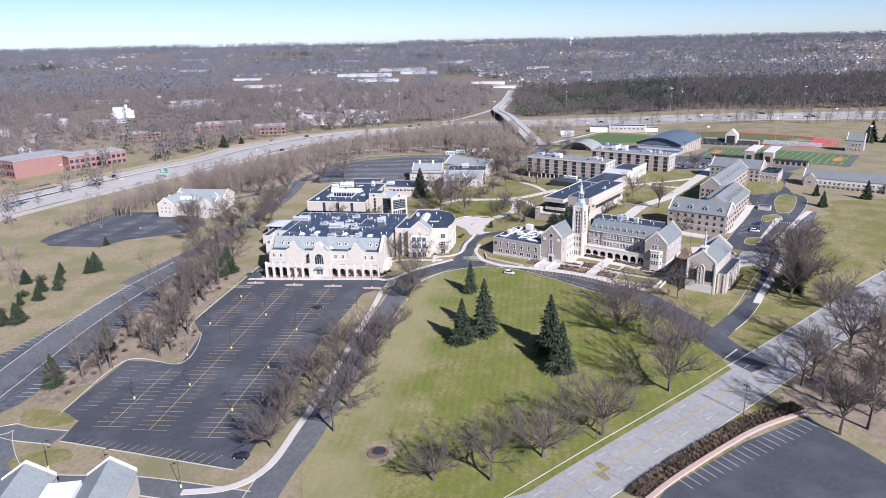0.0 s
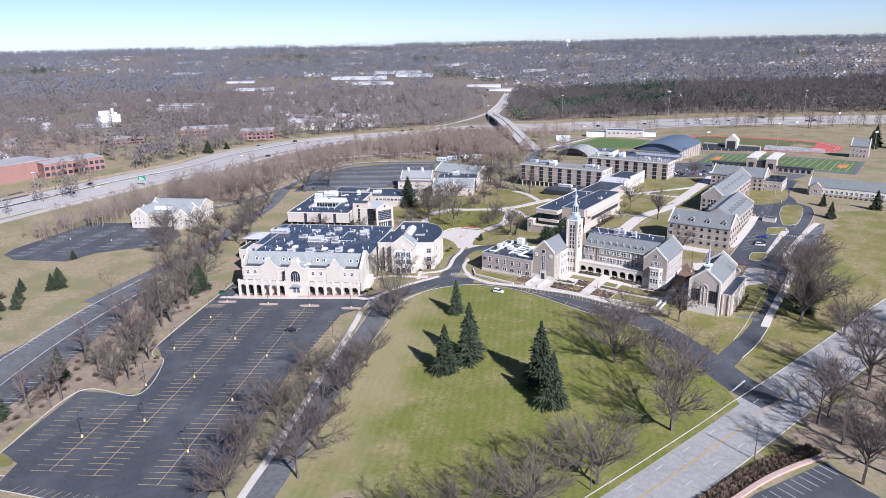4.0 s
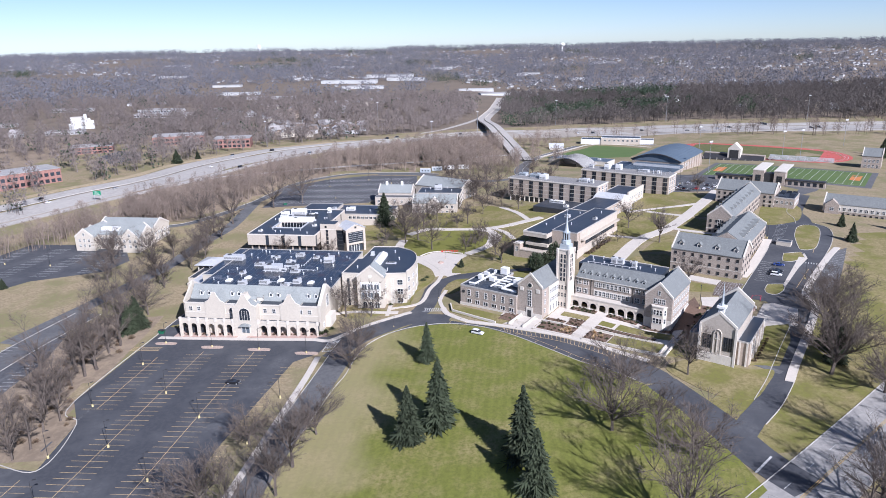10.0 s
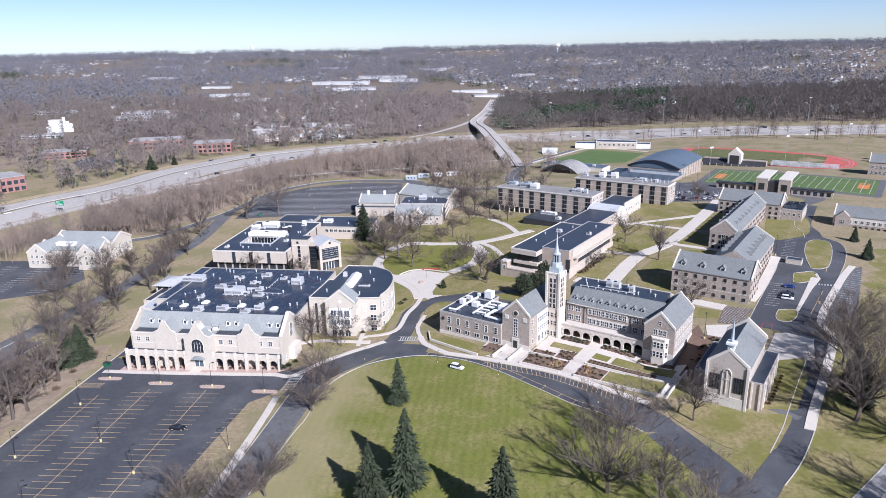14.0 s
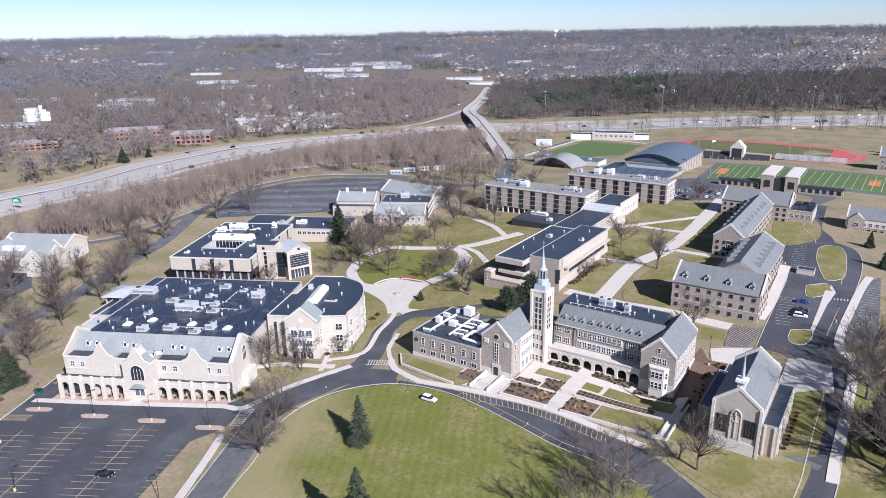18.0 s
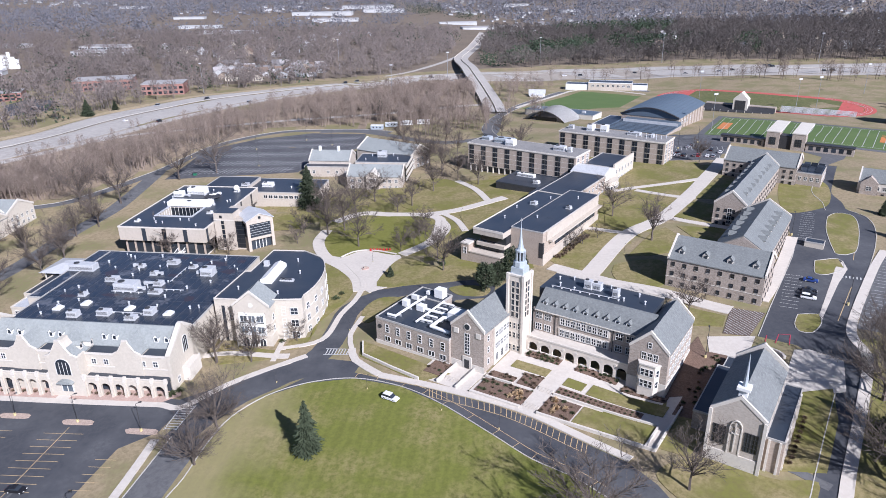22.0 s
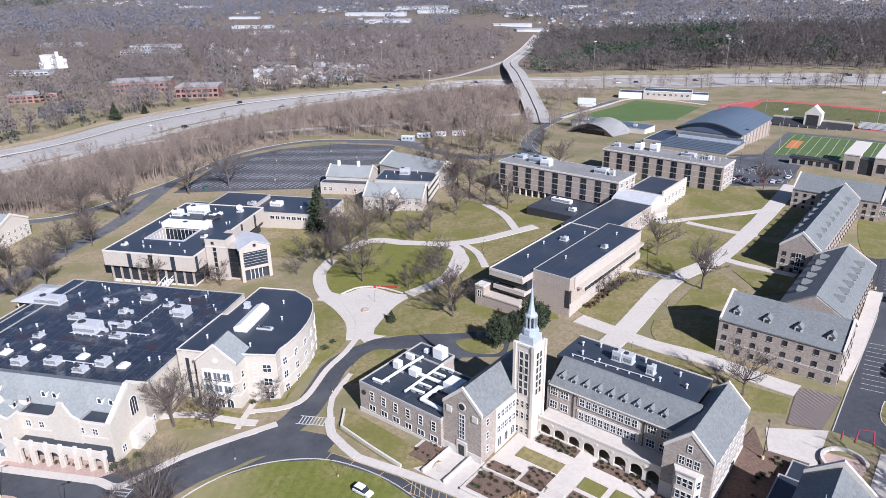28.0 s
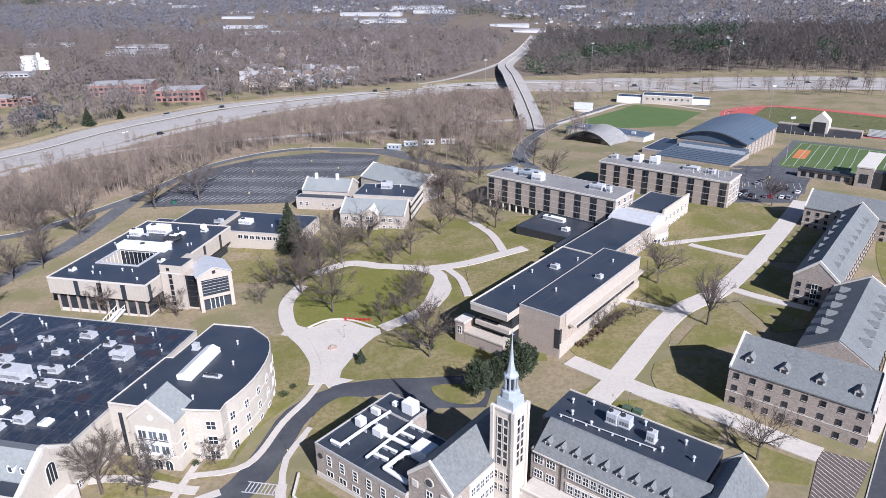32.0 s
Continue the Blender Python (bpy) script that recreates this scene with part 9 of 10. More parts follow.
for pts, offs in ((DRIVE_S, (4.6,)), (EDRIVE[1:], (-3.7,)), (EDRIVE[2:-2], (3.7,)), (EDRIVE2, (4.2,)), (ELOT[3:12], (0.0,)), (ELOT[16:], (0.0,)), (EISLE_B + EISLE_B[:1], (0.0,)), (LEFTROAD, (-6.7, 6.7)), (NLOTROAD, (3.7,)), (LLOOP, (3.7, -3.7)), (NCURVE, (3.6, -3.6)), (LAWN_EDGE, (0.1,)), (LOT[:6], (0.0,)), (LOT[7:9], (0.0,)), (EISLE + EISLE[:1], (0.0,)), (EISLE2 + EISLE2[:1], (0.0,)),
                  ([on_road(s, 0) for s in range(0, 600, 40)], (8.7, -8.7))):
    for o in offs:
        kerb(pts, o, step=2.5)
for x, y in ISLANDS:
    pts = [(x - 4.4, y + 0.4), (x - 3.6, y + 1.4), (x + 3.6, y + 0.3), (x + 4.4, y - 0.9), (x + 3.6, y - 1.7), (x - 3.6, y - 0.6)]
    sheet("parking_island", pts, 0.24, mat("pink_gravel", (0.48, 0.37, 0.30), (0.40, 0.31, 0.26), 0.95, 0.4, 2.0), "raised gravel island at the row's end", "island", smooth=1.2)
sheet("arcade_forecourt", [WEST.at(-2.5, -4.2), WEST.at(57, -4.6), WEST.at(61, -1), WEST.at(60, 2), WEST.at(-2, 2)], 0.13, M_PAVER, "pink paved bed before the arcade", "paving")
ribbon("walk", [WEST.at(-8, -4.6), WEST.at(10, -5.2), WEST.at(40, -5.6), WEST.at(58, -5.7), (-26, 304.8), (-16.3, 314.6), (-6.1, 321.8), (4.5, 328.4)], 2.2, 0.18, M_CONCRETE, "pale concrete footpath along the arcaded hall", "path")
ribbon("walk", [WEST.at(27, -5), WEST.at(27, 0)], 4.0, 0.19, M_CONCRETE, "pale concrete entrance path", "path")
ribbon("walk", [WEST.at(58, 20), WEST.at(66, 22), WEST.at(80, 21), WEST.at(85, 21.2)], 2.6, 0.2, M_CONCRETE, "pale concrete footpath before the hall", "path")
ribbon("walk", [(27, 315.2), (42, 308), (59, 298.5), (68, 291.6), (79.6, 279.6), (86.5, 272.4)], 2.4, 0.22, M_CONCRETE, "pale concrete pavement along the drive", "path")
ribbon("walk", [(17.8, 331), (19.5, 324), (27, 315.4)], 2.4, 0.22, M_CONCRETE, "pale concrete pavement round the annex lawn", "path")
ribbon("walk", [(17.8, 331), (16.5, 340), (19.5, 352)], 1.6, 0.22, M_CONCRETE, "pale concrete pavement round the annex lawn", "path")
E_ = EAST.at
for pts, h in (([E_(22, -25.6), E_(52.4, -25.6), E_(52.4, -4)], 0.9), ([E_(2, -25.4), E_(17, -25.4)], 0.8), ([E_(2.2, -17), E_(10.5, -16.8)], 0.9), ([E_(22, -15.4), E_(50, -15.4)], 0.8), ([E_(50, -25), E_(50, -15.6)], 0.7), ([E_(6, 2.1), E_(17, 2.1)], 0.6), ([E_(22, 2.1), E_(34, 2.1)], 0.6),
               ([E_(-8.4, -26), E_(-8.4, -15)], 1.0), ([E_(-2.2, -26), E_(-2.2, -15)], 1.0), ([(21, 334), (21.5, 326.5), (30, 318.5), (38, 311.5)], 1.0)):
    bm = strip_bm(bmesh.new(), [(a[0] + (b[0] - a[0]) * i / 6, a[1] + (b[1] - a[1]) * i / 6) for a, b in zip(pts, pts[1:]) for i in range(7)], 0.45, h, 0, 1.3)
    tagged(new("garden_wall", mesh_of(bm, "garden_wall", M_TRIM)), "low pale stone garden wall", "wall", kind="structure")
for u, v in ((19.4, -24.5), (19.4, -16), (-5.3, -24)):
    x, y = EAST.at(u, v)
    t = Thing("garden_steps", Frame(x, y, -35.5), 0, 0, "broad pale concrete garden steps", "steps", z=gz(x, y))
    for i in range(5):
        t.put("step", box(bmesh.new(), -2.1, 2.1, 0.38 * i, 0.38 * (i + 1) + 0.03, t.z - 0.3, t.z + 0.14 * (i + 1)), M_CONCRETE)

# ---- lamps, cars and small things ----
def lamp_post_meshes():
    if "lamp" not in CACHE:
        b = tube(bmesh.new(), (0, 0, -0.3), (0, 0, 0.9), 0.34, 0.32, 10)
        p = tube(bmesh.new(), (0, 0, 0.9), (0, 0, 8.6), 0.09, 0.06, 8)
        a = tube(bmesh.new(), (0, 0, 8.5), (0.9, 0, 8.8), 0.05, 0.05, 6)
        h = box(bmesh.new(), 0.7, 1.5, -0.2, 0.2, 8.72, 8.9)
        CACHE["lamp"] = [("base", mesh_of(b, "base", mat("faded_yellow_base_paint", (0.66, 0.55, 0.27), (0.56, 0.48, 0.27), 0.8, 0.5, 3.0))), ("pole", mesh_of(p, "pole", M_DARKFRAME)), ("arm", mesh_of(a, "arm", M_DARKFRAME)), ("lamp_head", mesh_of(h, "lamp_head", M_DARKFRAME))]
    return CACHE["lamp"]


def lamp_post(x, y, s=1.0, turn=0, label="tall dark car park lamp on a pale yellow base"):
    e = new("lamp_post")
    e.matrix_world = pose(x, y, gz(x, y), 0, 0, turn)
    e.scale = (s, s, s)
    for nm, me in lamp_post_meshes():
        o = new(nm, me)
        o.parent = e
    tagged(e, label, "lamp", "lamp posts")


for x, y in LAMPS1 + ISLANDS + [(-87.5, 211), (-97, 235), (-76, 270), (-36, 262), (-40, 236), (-45, 208), (-112, 166), (-92, 160), (-70, 154)]:
    lamp_post(x, y, 1.0, 20)
for x, y in ((174.8, 339.6), (119.7, 314.5), (186.6, 399.7), (-110, 590), (-70, 600), (-40, 620), (-60, 560), (-20, 600), (190, 540), (205, 550), (-200, 430), (-230, 440)):
    lamp_post(x, y, 1.1, 70, "tall dark lamp beside the car park")
for x, y in ((44, 296.5), (58, 287), (72, 274.5), (24, 308.5), (-2, 314.5), (86, 247), (16, 343), (100, 361), (118, 392), (138, 420), (58, 445), (20, 398), (142, 392), (95, 395)):
    lamp_post(x, y, 0.5, 40, "short dark lamp post beside the path")


def car_meshes(kind):
    key = "car" + kind
    if key in CACHE:
        return CACHE[key]
    L, H, W = {"saloon": (4.7, 1.45, 1.8), "suv": (4.75, 1.72, 1.9), "van": (5.6, 2.3, 2.0)}[kind]
    lower = [(-L / 2, 0.35), (-L / 2 + 0.1, 0.25), (L / 2 - 0.1, 0.25), (L / 2, 0.4), (L / 2 - 0.05, 0.75), (L / 2 - 0.3, 0.85), (L * 0.22, 0.98), (-L / 2 + 0.1, 1.0), (-L / 2, 0.8)]
    b = prism(bmesh.new(), lower, "v", -W / 2, W / 2)
    bmesh.ops.bevel(b, geom=list(b.edges), offset=0.06, segments=2, affect="EDGES")
    back = -L / 2 + (0.12 if kind != "saloon" else 0.75)
    roof0 = back + (0.25 if kind != "saloon" else 0.6)
    cab = [(back, 0.97), (L * 0.24, 0.97), (L * 0.06 if kind != "van" else L * 0.2, H - 0.1), (roof0, H - 0.08)]
    g = prism(bmesh.new(), cab, "v", -W / 2 + 0.1, W / 2 - 0.1)
    r = prism(bmesh.new(), [(roof0 - 0.05, H - 0.1), ((L * 0.06 if kind != "van" else L * 0.2) + 0.05, H - 0.12), (L * 0.02, H), (roof0 + 0.1, H)], "v", -W / 2 + 0.14, W / 2 - 0.14)
    wh = tube(bmesh.new(), (0, -0.11, 0), (0, 0.11, 0), 0.33, 0.33, 14)
    rim = tube(bmesh.new(), (0, -0.13, 0), (0, 0.13, 0), 0.2, 0.2, 10)
    hl = box(bmesh.new(), L / 2 - 0.12, L / 2 + 0.01, -0.2, 0.2, 0.6, 0.74)
    tl = box(bmesh.new(), -L / 2 - 0.01, -L / 2 + 0.1, -0.18, 0.18, 0.7, 0.88)
    CACHE[key] = (L, W, b, g, r, mesh_of(wh, "wheel", plain("tyre_rubber", (0.02, 0.02, 0.02), 0.9)), mesh_of(rim, "rim", M_METAL), mesh_of(hl, "headlight", M_WHITE), mesh_of(tl, "tail_light", plain("red_lens", (0.35, 0.02, 0.02))), {})
    return CACHE[key]


PAINTS = {"white": plain("white_car_paint", (0.75, 0.75, 0.75), 0.3), "black": plain("black_car_paint", (0.02, 0.02, 0.024), 0.3), "silver": plain("silver_car_paint", (0.42, 0.43, 0.45), 0.35, 0.4), "blue": plain("blue_car_paint", (0.03, 0.06, 0.22), 0.3), "red": plain("red_car_paint", (0.35, 0.03, 0.03), 0.3), "grey": plain("grey_car_paint", (0.12, 0.125, 0.13), 0.35)}


def car(x, y, turn, paint="white", kind="saloon", where="parked on asphalt"):
    L, W, b, g, r, wheel, rim, hl, tl, made = car_meshes(kind)
    if paint not in made:
        def own(bm, nm, m):
            me = bpy.data.meshes.new(nm)
            bm.to_mesh(me)
            me.materials.append(m)
            return me
        made[paint] = own(b, "body", PAINTS[paint]), own(g, "windows", M_GLASS), own(r, "roof", PAINTS[paint])
    e = new("car")
    e.matrix_world = pose(x, y, gz(x, y) + 0.09, 0, 0, turn)
    for nm, me in zip(("body", "cabin_glass", "roof"), made[paint]):
        o = new(nm, me)
        o.parent = e
    for sx in (-1, 1):
        for sy in (-1, 1):
            o = new("wheel", wheel)
            o.parent = e
            o.matrix_local = pose(sx * L * 0.31, sy * (W / 2 - 0.1), 0.33)
            q = new("rim", rim)
            q.parent = o
    for sy in (-1, 1):
        for nm, me in (("headlight", hl), ("tail_light", tl)):
            o = new(nm, me)
            o.parent = e
            o.matrix_local = pose(0, sy * (W / 2 - 0.32), 0)
    tagged(e, f"{paint} {kind.replace('suv', 'sport utility')} car {where}", "car", "cars")


car(30.6, 302.9, -32, "white", "suv", "stopped on the front drive")
car(-54.6, 274.3, -8, "black", "saloon", "parked alone in the empty car park")
car(-57.5, 166.0, 168, "black", "suv", "parked at the car park's corner")
for i, c, k in ((0.12, "blue", "saloon"), (0.42, "black", "saloon"), (0.62, "white", "suv"), (0.52, "black", "suv")):
    car(172.2 - 14.6 * i + 2.2, 362.8 - 25.1 * i - 1.3, -30, c, k, "parked beside the residence halls")
for i in range(7):
    k = (0.08, 0.2, 0.3, 0.52, 0.6, 0.78, 0.9)[i]
    car(180.7 + 23.6 * k, 524.2 + -9.2 * k + 2.0, 54, ("white", "silver", "black", "grey", "red", "white", "silver")[i], ("suv", "saloon")[i % 2], "parked by the slab block")
for i, (x, y) in enumerate(((177.6, 522), (180.4, 524), (183, 526), (206, 531), (208.5, 525), (196, 541), (200, 545), (187, 530))):
    car(x, y, 54, ("white", "silver", "grey", "black")[i % 4], "saloon", "parked near the sports fields")
hr = random.Random(3)
for k, back in ((0.10, 180), (0.18, 180), (0.25, 180), (0.43, 0), (0.52, 0), (0.62, 0), (0.72, 0), (0.91, 0)):
    ln = between(k)
    for _ in range(3):
        i = hr.randrange(18, 84)
        (x, y), (x1, y1) = ln[i], ln[i + 1]
        car(x, y, math.degrees(math.atan2(y1 - y, x1 - x)) + back, hr.choice(("white", "black", "silver", "black", "grey")), hr.choice(("saloon", "suv", "van")), "on the highway")
ll = []
for k in (0.115, 0.19, 0.26, 0.45, 0.54, 0.63, 0.72):
    ln = between(k, 220)
    ll += [(a, b) for a, b in zip(ln[::2], ln[1::2])]
markings("lane_dashes", ll, M_LINE_W, "white dashed lane lines of the highway", 0.25, 0.16)
for k in (0.05, 0.29, 0.38, 0.79):
    ln = between(k)
    markings("edge_line", list(zip(ln, ln[1:])), M_LINE_W, "white edge line of the highway", 0.22, 0.16)
# well-like ring on the lawn, plaza bench ring, letters and signs
t = Thing("fire_ring", Frame(-19, 164.7, 0), 0, 0, "round sunken pit edged with bare earth", "pit", z=gz(-19, 164.7))
t.put("rim", tube(bmesh.new(), (0, 0, t.z - 0.2), (0, 0, t.z + 0.3), 3.4, 3.0, 20), M_MULCH)
t.put("pit", tube(bmesh.new(), (0.2, 0.6, t.z + 0.2), (0.2, 0.6, t.z + 0.36), 2.1, 2.0, 18), M_DARKFRAME)
sheet("bare_ring", [(-19 + 5.2 * math.cos(a), 164.7 + 6.2 * math.sin(a)) for a in [0.35 * i for i in range(18)]], 0.11, M_GROUND, "ring of dry earth round the pit", "ground")
t = Thing("garden_ring", EAST, 66, 30, "curved pale stone seat wall round a paved garden", "seat wall", z=6.0)
arc = [0.4 + 0.3 * i for i in range(15)]
t.put("wall", prism(bmesh.new(), [(66 + 4.2 * math.cos(a), 30 + 4.2 * math.sin(a)) for a in arc] + [(66 + 4.9 * math.cos(a), 30 + 4.9 * math.sin(a)) for a in arc[::-1]], "z", 5.0, 7.1), M_TRIM)
t.put("paving", tube(bmesh.new(), (66, 30, 5.0), (66, 30, 6.3), 4.2, 4.2, 20), M_PAVER)
t = Thing("plaza_emblem", Frame(17.5, 392, 0), 0, 0, "small stone emblem set in the plaza", "emblem", z=gz(17.5, 392))
t.put("plinth", tube(bmesh.new(), (0, 0, t.z), (0, 0, t.z + 0.45), 1.5, 1.4, 14), M_PAVER)
t.put("stone", box(bmesh.new(), -0.6, 0.6, -0.4, 0.4, t.z + 0.45, t.z + 1.0), M_TANBRICK)
ribbon("plaza_wall", [(6.9, 404.3), (11, 409), (16, 410.4), (22, 408.6), (29, 404)], 0.6, 0.7, M_TRIM, "low curved stone wall at the plaza", "wall")
letters = Thing("letter_row", Frame(22.5, 409.6, -3), 0, 0, "row of red freestanding letters at the plaza", "letters", z=gz(22.5, 409.6))
for i, (w, h) in enumerate(((0.8, 0.5), (0.7, 0.5), (0.9, 0.5), (0.7, 0.5), (0.8, 0.5), (0.8, 0.5), (0.6, 0.5))):
    letters.put("letter", box(bmesh.new(), -4.6 + 1.35 * i, -4.6 + 1.35 * i + w, -0.15, 0.15, letters.z + 0.1, letters.z + 0.6 + h), plain("letter_red", (0.45, 0.03, 0.03)))
for x, y, a in ((-97.5, 322.5, -9), (-95, 548, 20)):
    t = Thing("dumpster", Frame(x, y, a), 0, 0, "dark green metal dumpster", "dumpster", z=gz(x, y))
    t.put("bin", prism(bmesh.new(), [(-1.0, t.z), (1.0, t.z), (1.2, t.z + 1.4), (-1.2, t.z + 1.4)], "v", -0.8, 0.8), plain("dumpster_green", (0.02, 0.13, 0.07)))
    t.put("lid", box(bmesh.new(), -1.25, 1.25, -0.85, 0.85, t.z + 1.4, t.z + 1.5), M_DARKFRAME)
for x, y in ((99.5, 359.5), (101.8, 358.2)):
    t = Thing("transformer_box", Frame(x, y, -35), 0, 0, "green metal transformer cabinet on grass", "cabinet", z=gz(x, y))
    t.put("cabinet", box(bmesh.new(), -1.1, 1.1, -0.8, 0.8, t.z, t.z + 1.5), plain("cabinet_green", (0.08, 0.12, 0.08)))
    t.put("plinth", box(bmesh.new(), -1.4, 1.4, -1.1, 1.1, t.z - 0.2, t.z + 0.2), M_CONCRETE)
t = Thing("bin_enclosure", EAST, 65, 121, "small pale stone enclosure with a flat roof", "shed", z=8.6)
flat_roof(t, 62, 68.6, 121, 125.6, 10.6, M_STONE, M_MEMBRANE, 0.3, base=6, lip=M_TRIM)
t = Thing("foreground_hall", Frame(-104, 141.5, 8), 0, 0, "pale stone hall with two slate gables at the car park", "building", z=-5.5)
gable_block(t, -8, 5, -14, 9, 3.0, 7.4, "v", M_STONE, M_SLATE_PALE, M_TRIM, base=-9)
gable_block(t, 13, 25, -14, 8, 2.6, 6.8, "v", M_STONE, M_SLATE_PALE, M_TRIM, base=-9)
t.put("link", box(bmesh.new(), 5, 13, -14, 4, -9, 4.2), M_WHITE)
windows(t, "b", 9, -5.5, 2.5, 3, -3.2, 1.3, 1.8)
# hedge bank and retaining wall across the road
HB = [(46, 140.5), (57.7, 150.3), (82.5, 167.5), (101.5, 176)]
hb = curve_pts(HB, 1.6)
for x, y in hb:
    shrub(x - 0.8, y + 1.0, 1.9, False, "tall leafless brown hedge above the wall")
    shrub(x + 0.6, y - 0.4, 1.7, False, "tall leafless brown hedge above the wall")
bm = strip_bm(bmesh.new(), [(x + 1.6, y - 2.2) for x, y in hb], 1.3, 0.7, 0, 1.0)
tagged(new("bank_wall", mesh_of(bm, "bank_wall", M_PAVER)), "pale pink retaining wall along the car park", "wall", kind="structure")
sl = bays((57, 146.5), (100, 170.5), -1, 5.2)
markings("bay_lines", sl, M_LINE_W, "white painted bay lines on worn asphalt", 0.16)
for s_, o_ in ((75, -9.6), (178, -9.8), (138, 9.8)):
    x, y = on_road(s_, o_)
    t = Thing("utility_pole", Frame(x, y, 37), 0, 0, "tall wooden utility pole beside the road", "pole", "utility poles", z=gz(x, y))
    t.put("pole", tube(bmesh.new(), (0, 0, t.z - 0.3), (0, 0, t.z + 10), 0.16, 0.11), M_BARK)
    t.put("crossarm", box(bmesh.new(), -0.08, 0.08, -1.0, 1.0, t.z + 9.2, t.z + 9.35), M_BARK)

# ---- sports fields ----
def turf(u0, u1, v0, v1, m, name, label, dz):
    n = 10
    return sheet(name, [EAST.at(u0, v0), EAST.at(u1, v0), EAST.at(u1, v1), EAST.at(u0, v1)], dz, m, label, "pitch")


turf(-23, 92, 283, 352, M_OLD_ASPHALT, "field_apron", "grey apron round the football field", 0.05)
turf(-19, 88, 288, 348, M_TURF, "football_field", "green artificial football field with white yard lines", 0.10)
for u0, u1 in ((-15.5, -9), (77, 83.5)):
    turf(u0, u1, 308, 329, M_ORANGE, "end_zone", "orange painted end zone block", 0.14)
yl = [(EAST.at(-17 + 5.1 * i, 291), EAST.at(-17 + 5.1 * i, 345)) for i in range(21)] + [(EAST.at(-17, v), EAST.at(85, v)) for v in (291, 345)]
markings("yard_lines", yl, M_LINE_W, "white yard lines on green turf", 0.28, 0.2)


def oval(r, n=14):
    return [EAST.at(-51 + (r) * math.cos(a), 418 + r * math.sin(a)) for a in [math.pi / 2 + math.pi * i / n for i in range(n + 1)]] + [EAST.at(34 + r * math.cos(a), 418 + r * math.sin(a)) for a in [-math.pi / 2 + math.pi * i / n for i in range(n + 1)]]


sheet("running_track", oval(37), 0.10, M_RUNTRACK, "red oval running track", "running track")
M_INFIELD = mat("infield_grass", (0.12, 0.135, 0.045), (0.17, 0.155, 0.07), 0.95, 0.05, 0.4)
sheet("infield", oval(29.5), 0.15, M_INFIELD, "olive grass infield of the running track", "pitch")
for s, c in ((1, 34), (-1, -51)):
    sheet("track_end", [EAST.at(c + s * 29 * math.cos(a), 418 + 29 * math.sin(a)) for a in [-1.1 + 2.2 * i / 14 for i in range(15)]], 0.2, M_RUNTRACK, "red surfaced end of the track's infield", "running track")
for i in range(2):
    markings("lane_lines", [(p, q) for p, q in zip(oval(31.5 + 2.6 * i), oval(31.5 + 2.6 * i)[1:])], M_LINE_W, "white lane lines of the track", 0.3, 0.2)
for x, y, h in ((225.7, 581, 24), (308, 629, 24), (327, 636, 24), (260, 690, 22), (395, 690, 24), (350, 560, 24)):
    t = Thing("floodlight_mast", Frame(x, y, 20), 0, 0, "tall thin floodlight mast at the fields", "floodlight", "floodlight masts", z=gz(x, y))
    t.put("mast", tube(bmesh.new(), (0, 0, t.z), (0, 0, t.z + h), 0.18, 0.09), M_GALV)
    t.put("lamp_rack", box(bmesh.new(), -1.6, 1.6, -0.2, 0.2, t.z + h - 1.2, t.z + h), M_METAL)
# high-mast lights by the highway and a green gantry sign
for x, y, h in ((13, 749, 32), (62, 800, 34), (-60, 1000, 34), (-320, 560, 22), (-182, 868, 30), (300, 905, 30), (470, 890, 30), (170, 940, 30)):
    t = Thing("high_mast_light", Frame(x, y, 0), 0, 0, "very tall thin highway light mast", "street lamp", "highway lights", z=gz(x, y))
    t.put("mast", tube(bmesh.new(), (0, 0, t.z), (0, 0, t.z + h), 0.26, 0.13), M_GALV)
    t.put("lamp_ring", tube(bmesh.new(), (0, 0, t.z + h), (0, 0, t.z + h + 0.5), 1.6, 1.3, 10), M_METAL)
t = Thing("highway_sign", Frame(-254, 598, -20), 0, 0, "green highway direction sign on posts", "sign", z=gz(-254, 598))
t.put("panel", box(bmesh.new(), -4, 4, -0.1, 0.1, t.z + 5, t.z + 8.5), plain("sign_green", (0.01, 0.28, 0.14)))
for u in (-3, 3):
    t.put("post", box(bmesh.new(), u - 0.15, u + 0.15, -0.1, 0.1, t.z - 0.3, t.z + 5), M_METAL)
for k in range(3):
    t.put("lettering", box(bmesh.new(), -3, 3 - k, -0.16, -0.1, t.z + 5.6 + k * 0.9, t.z + 6.0 + k * 0.9), M_WHITE)
for x, y, a in ((7, 641.6, -8), (17, 648, 4), (28, 650.5, 0), (41, 650.3, -5)):
    t = Thing("site_trailer", Frame(x, y, a), 0, 0, "pale blue-white site trailer by the wood", "trailer", z=gz(x, y))
    t.put("body", box(bmesh.new(), -4.5, 4.5, -1.6, 1.6, t.z + 0.5, t.z + 3.4), M_BLUEMETAL if x < 25 else M_WHITE)
    t.put("roof", box(bmesh.new(), -4.6, 4.6, -1.7, 1.7, t.z + 3.4, t.z + 3.55), M_WHITE)
    for u in (-2.5, 0, 2.5):
        t.put("window", box(bmesh.new(), u - 0.5, u + 0.5, -1.66, -1.6, t.z + 1.6, t.z + 2.6), M_GLASS)

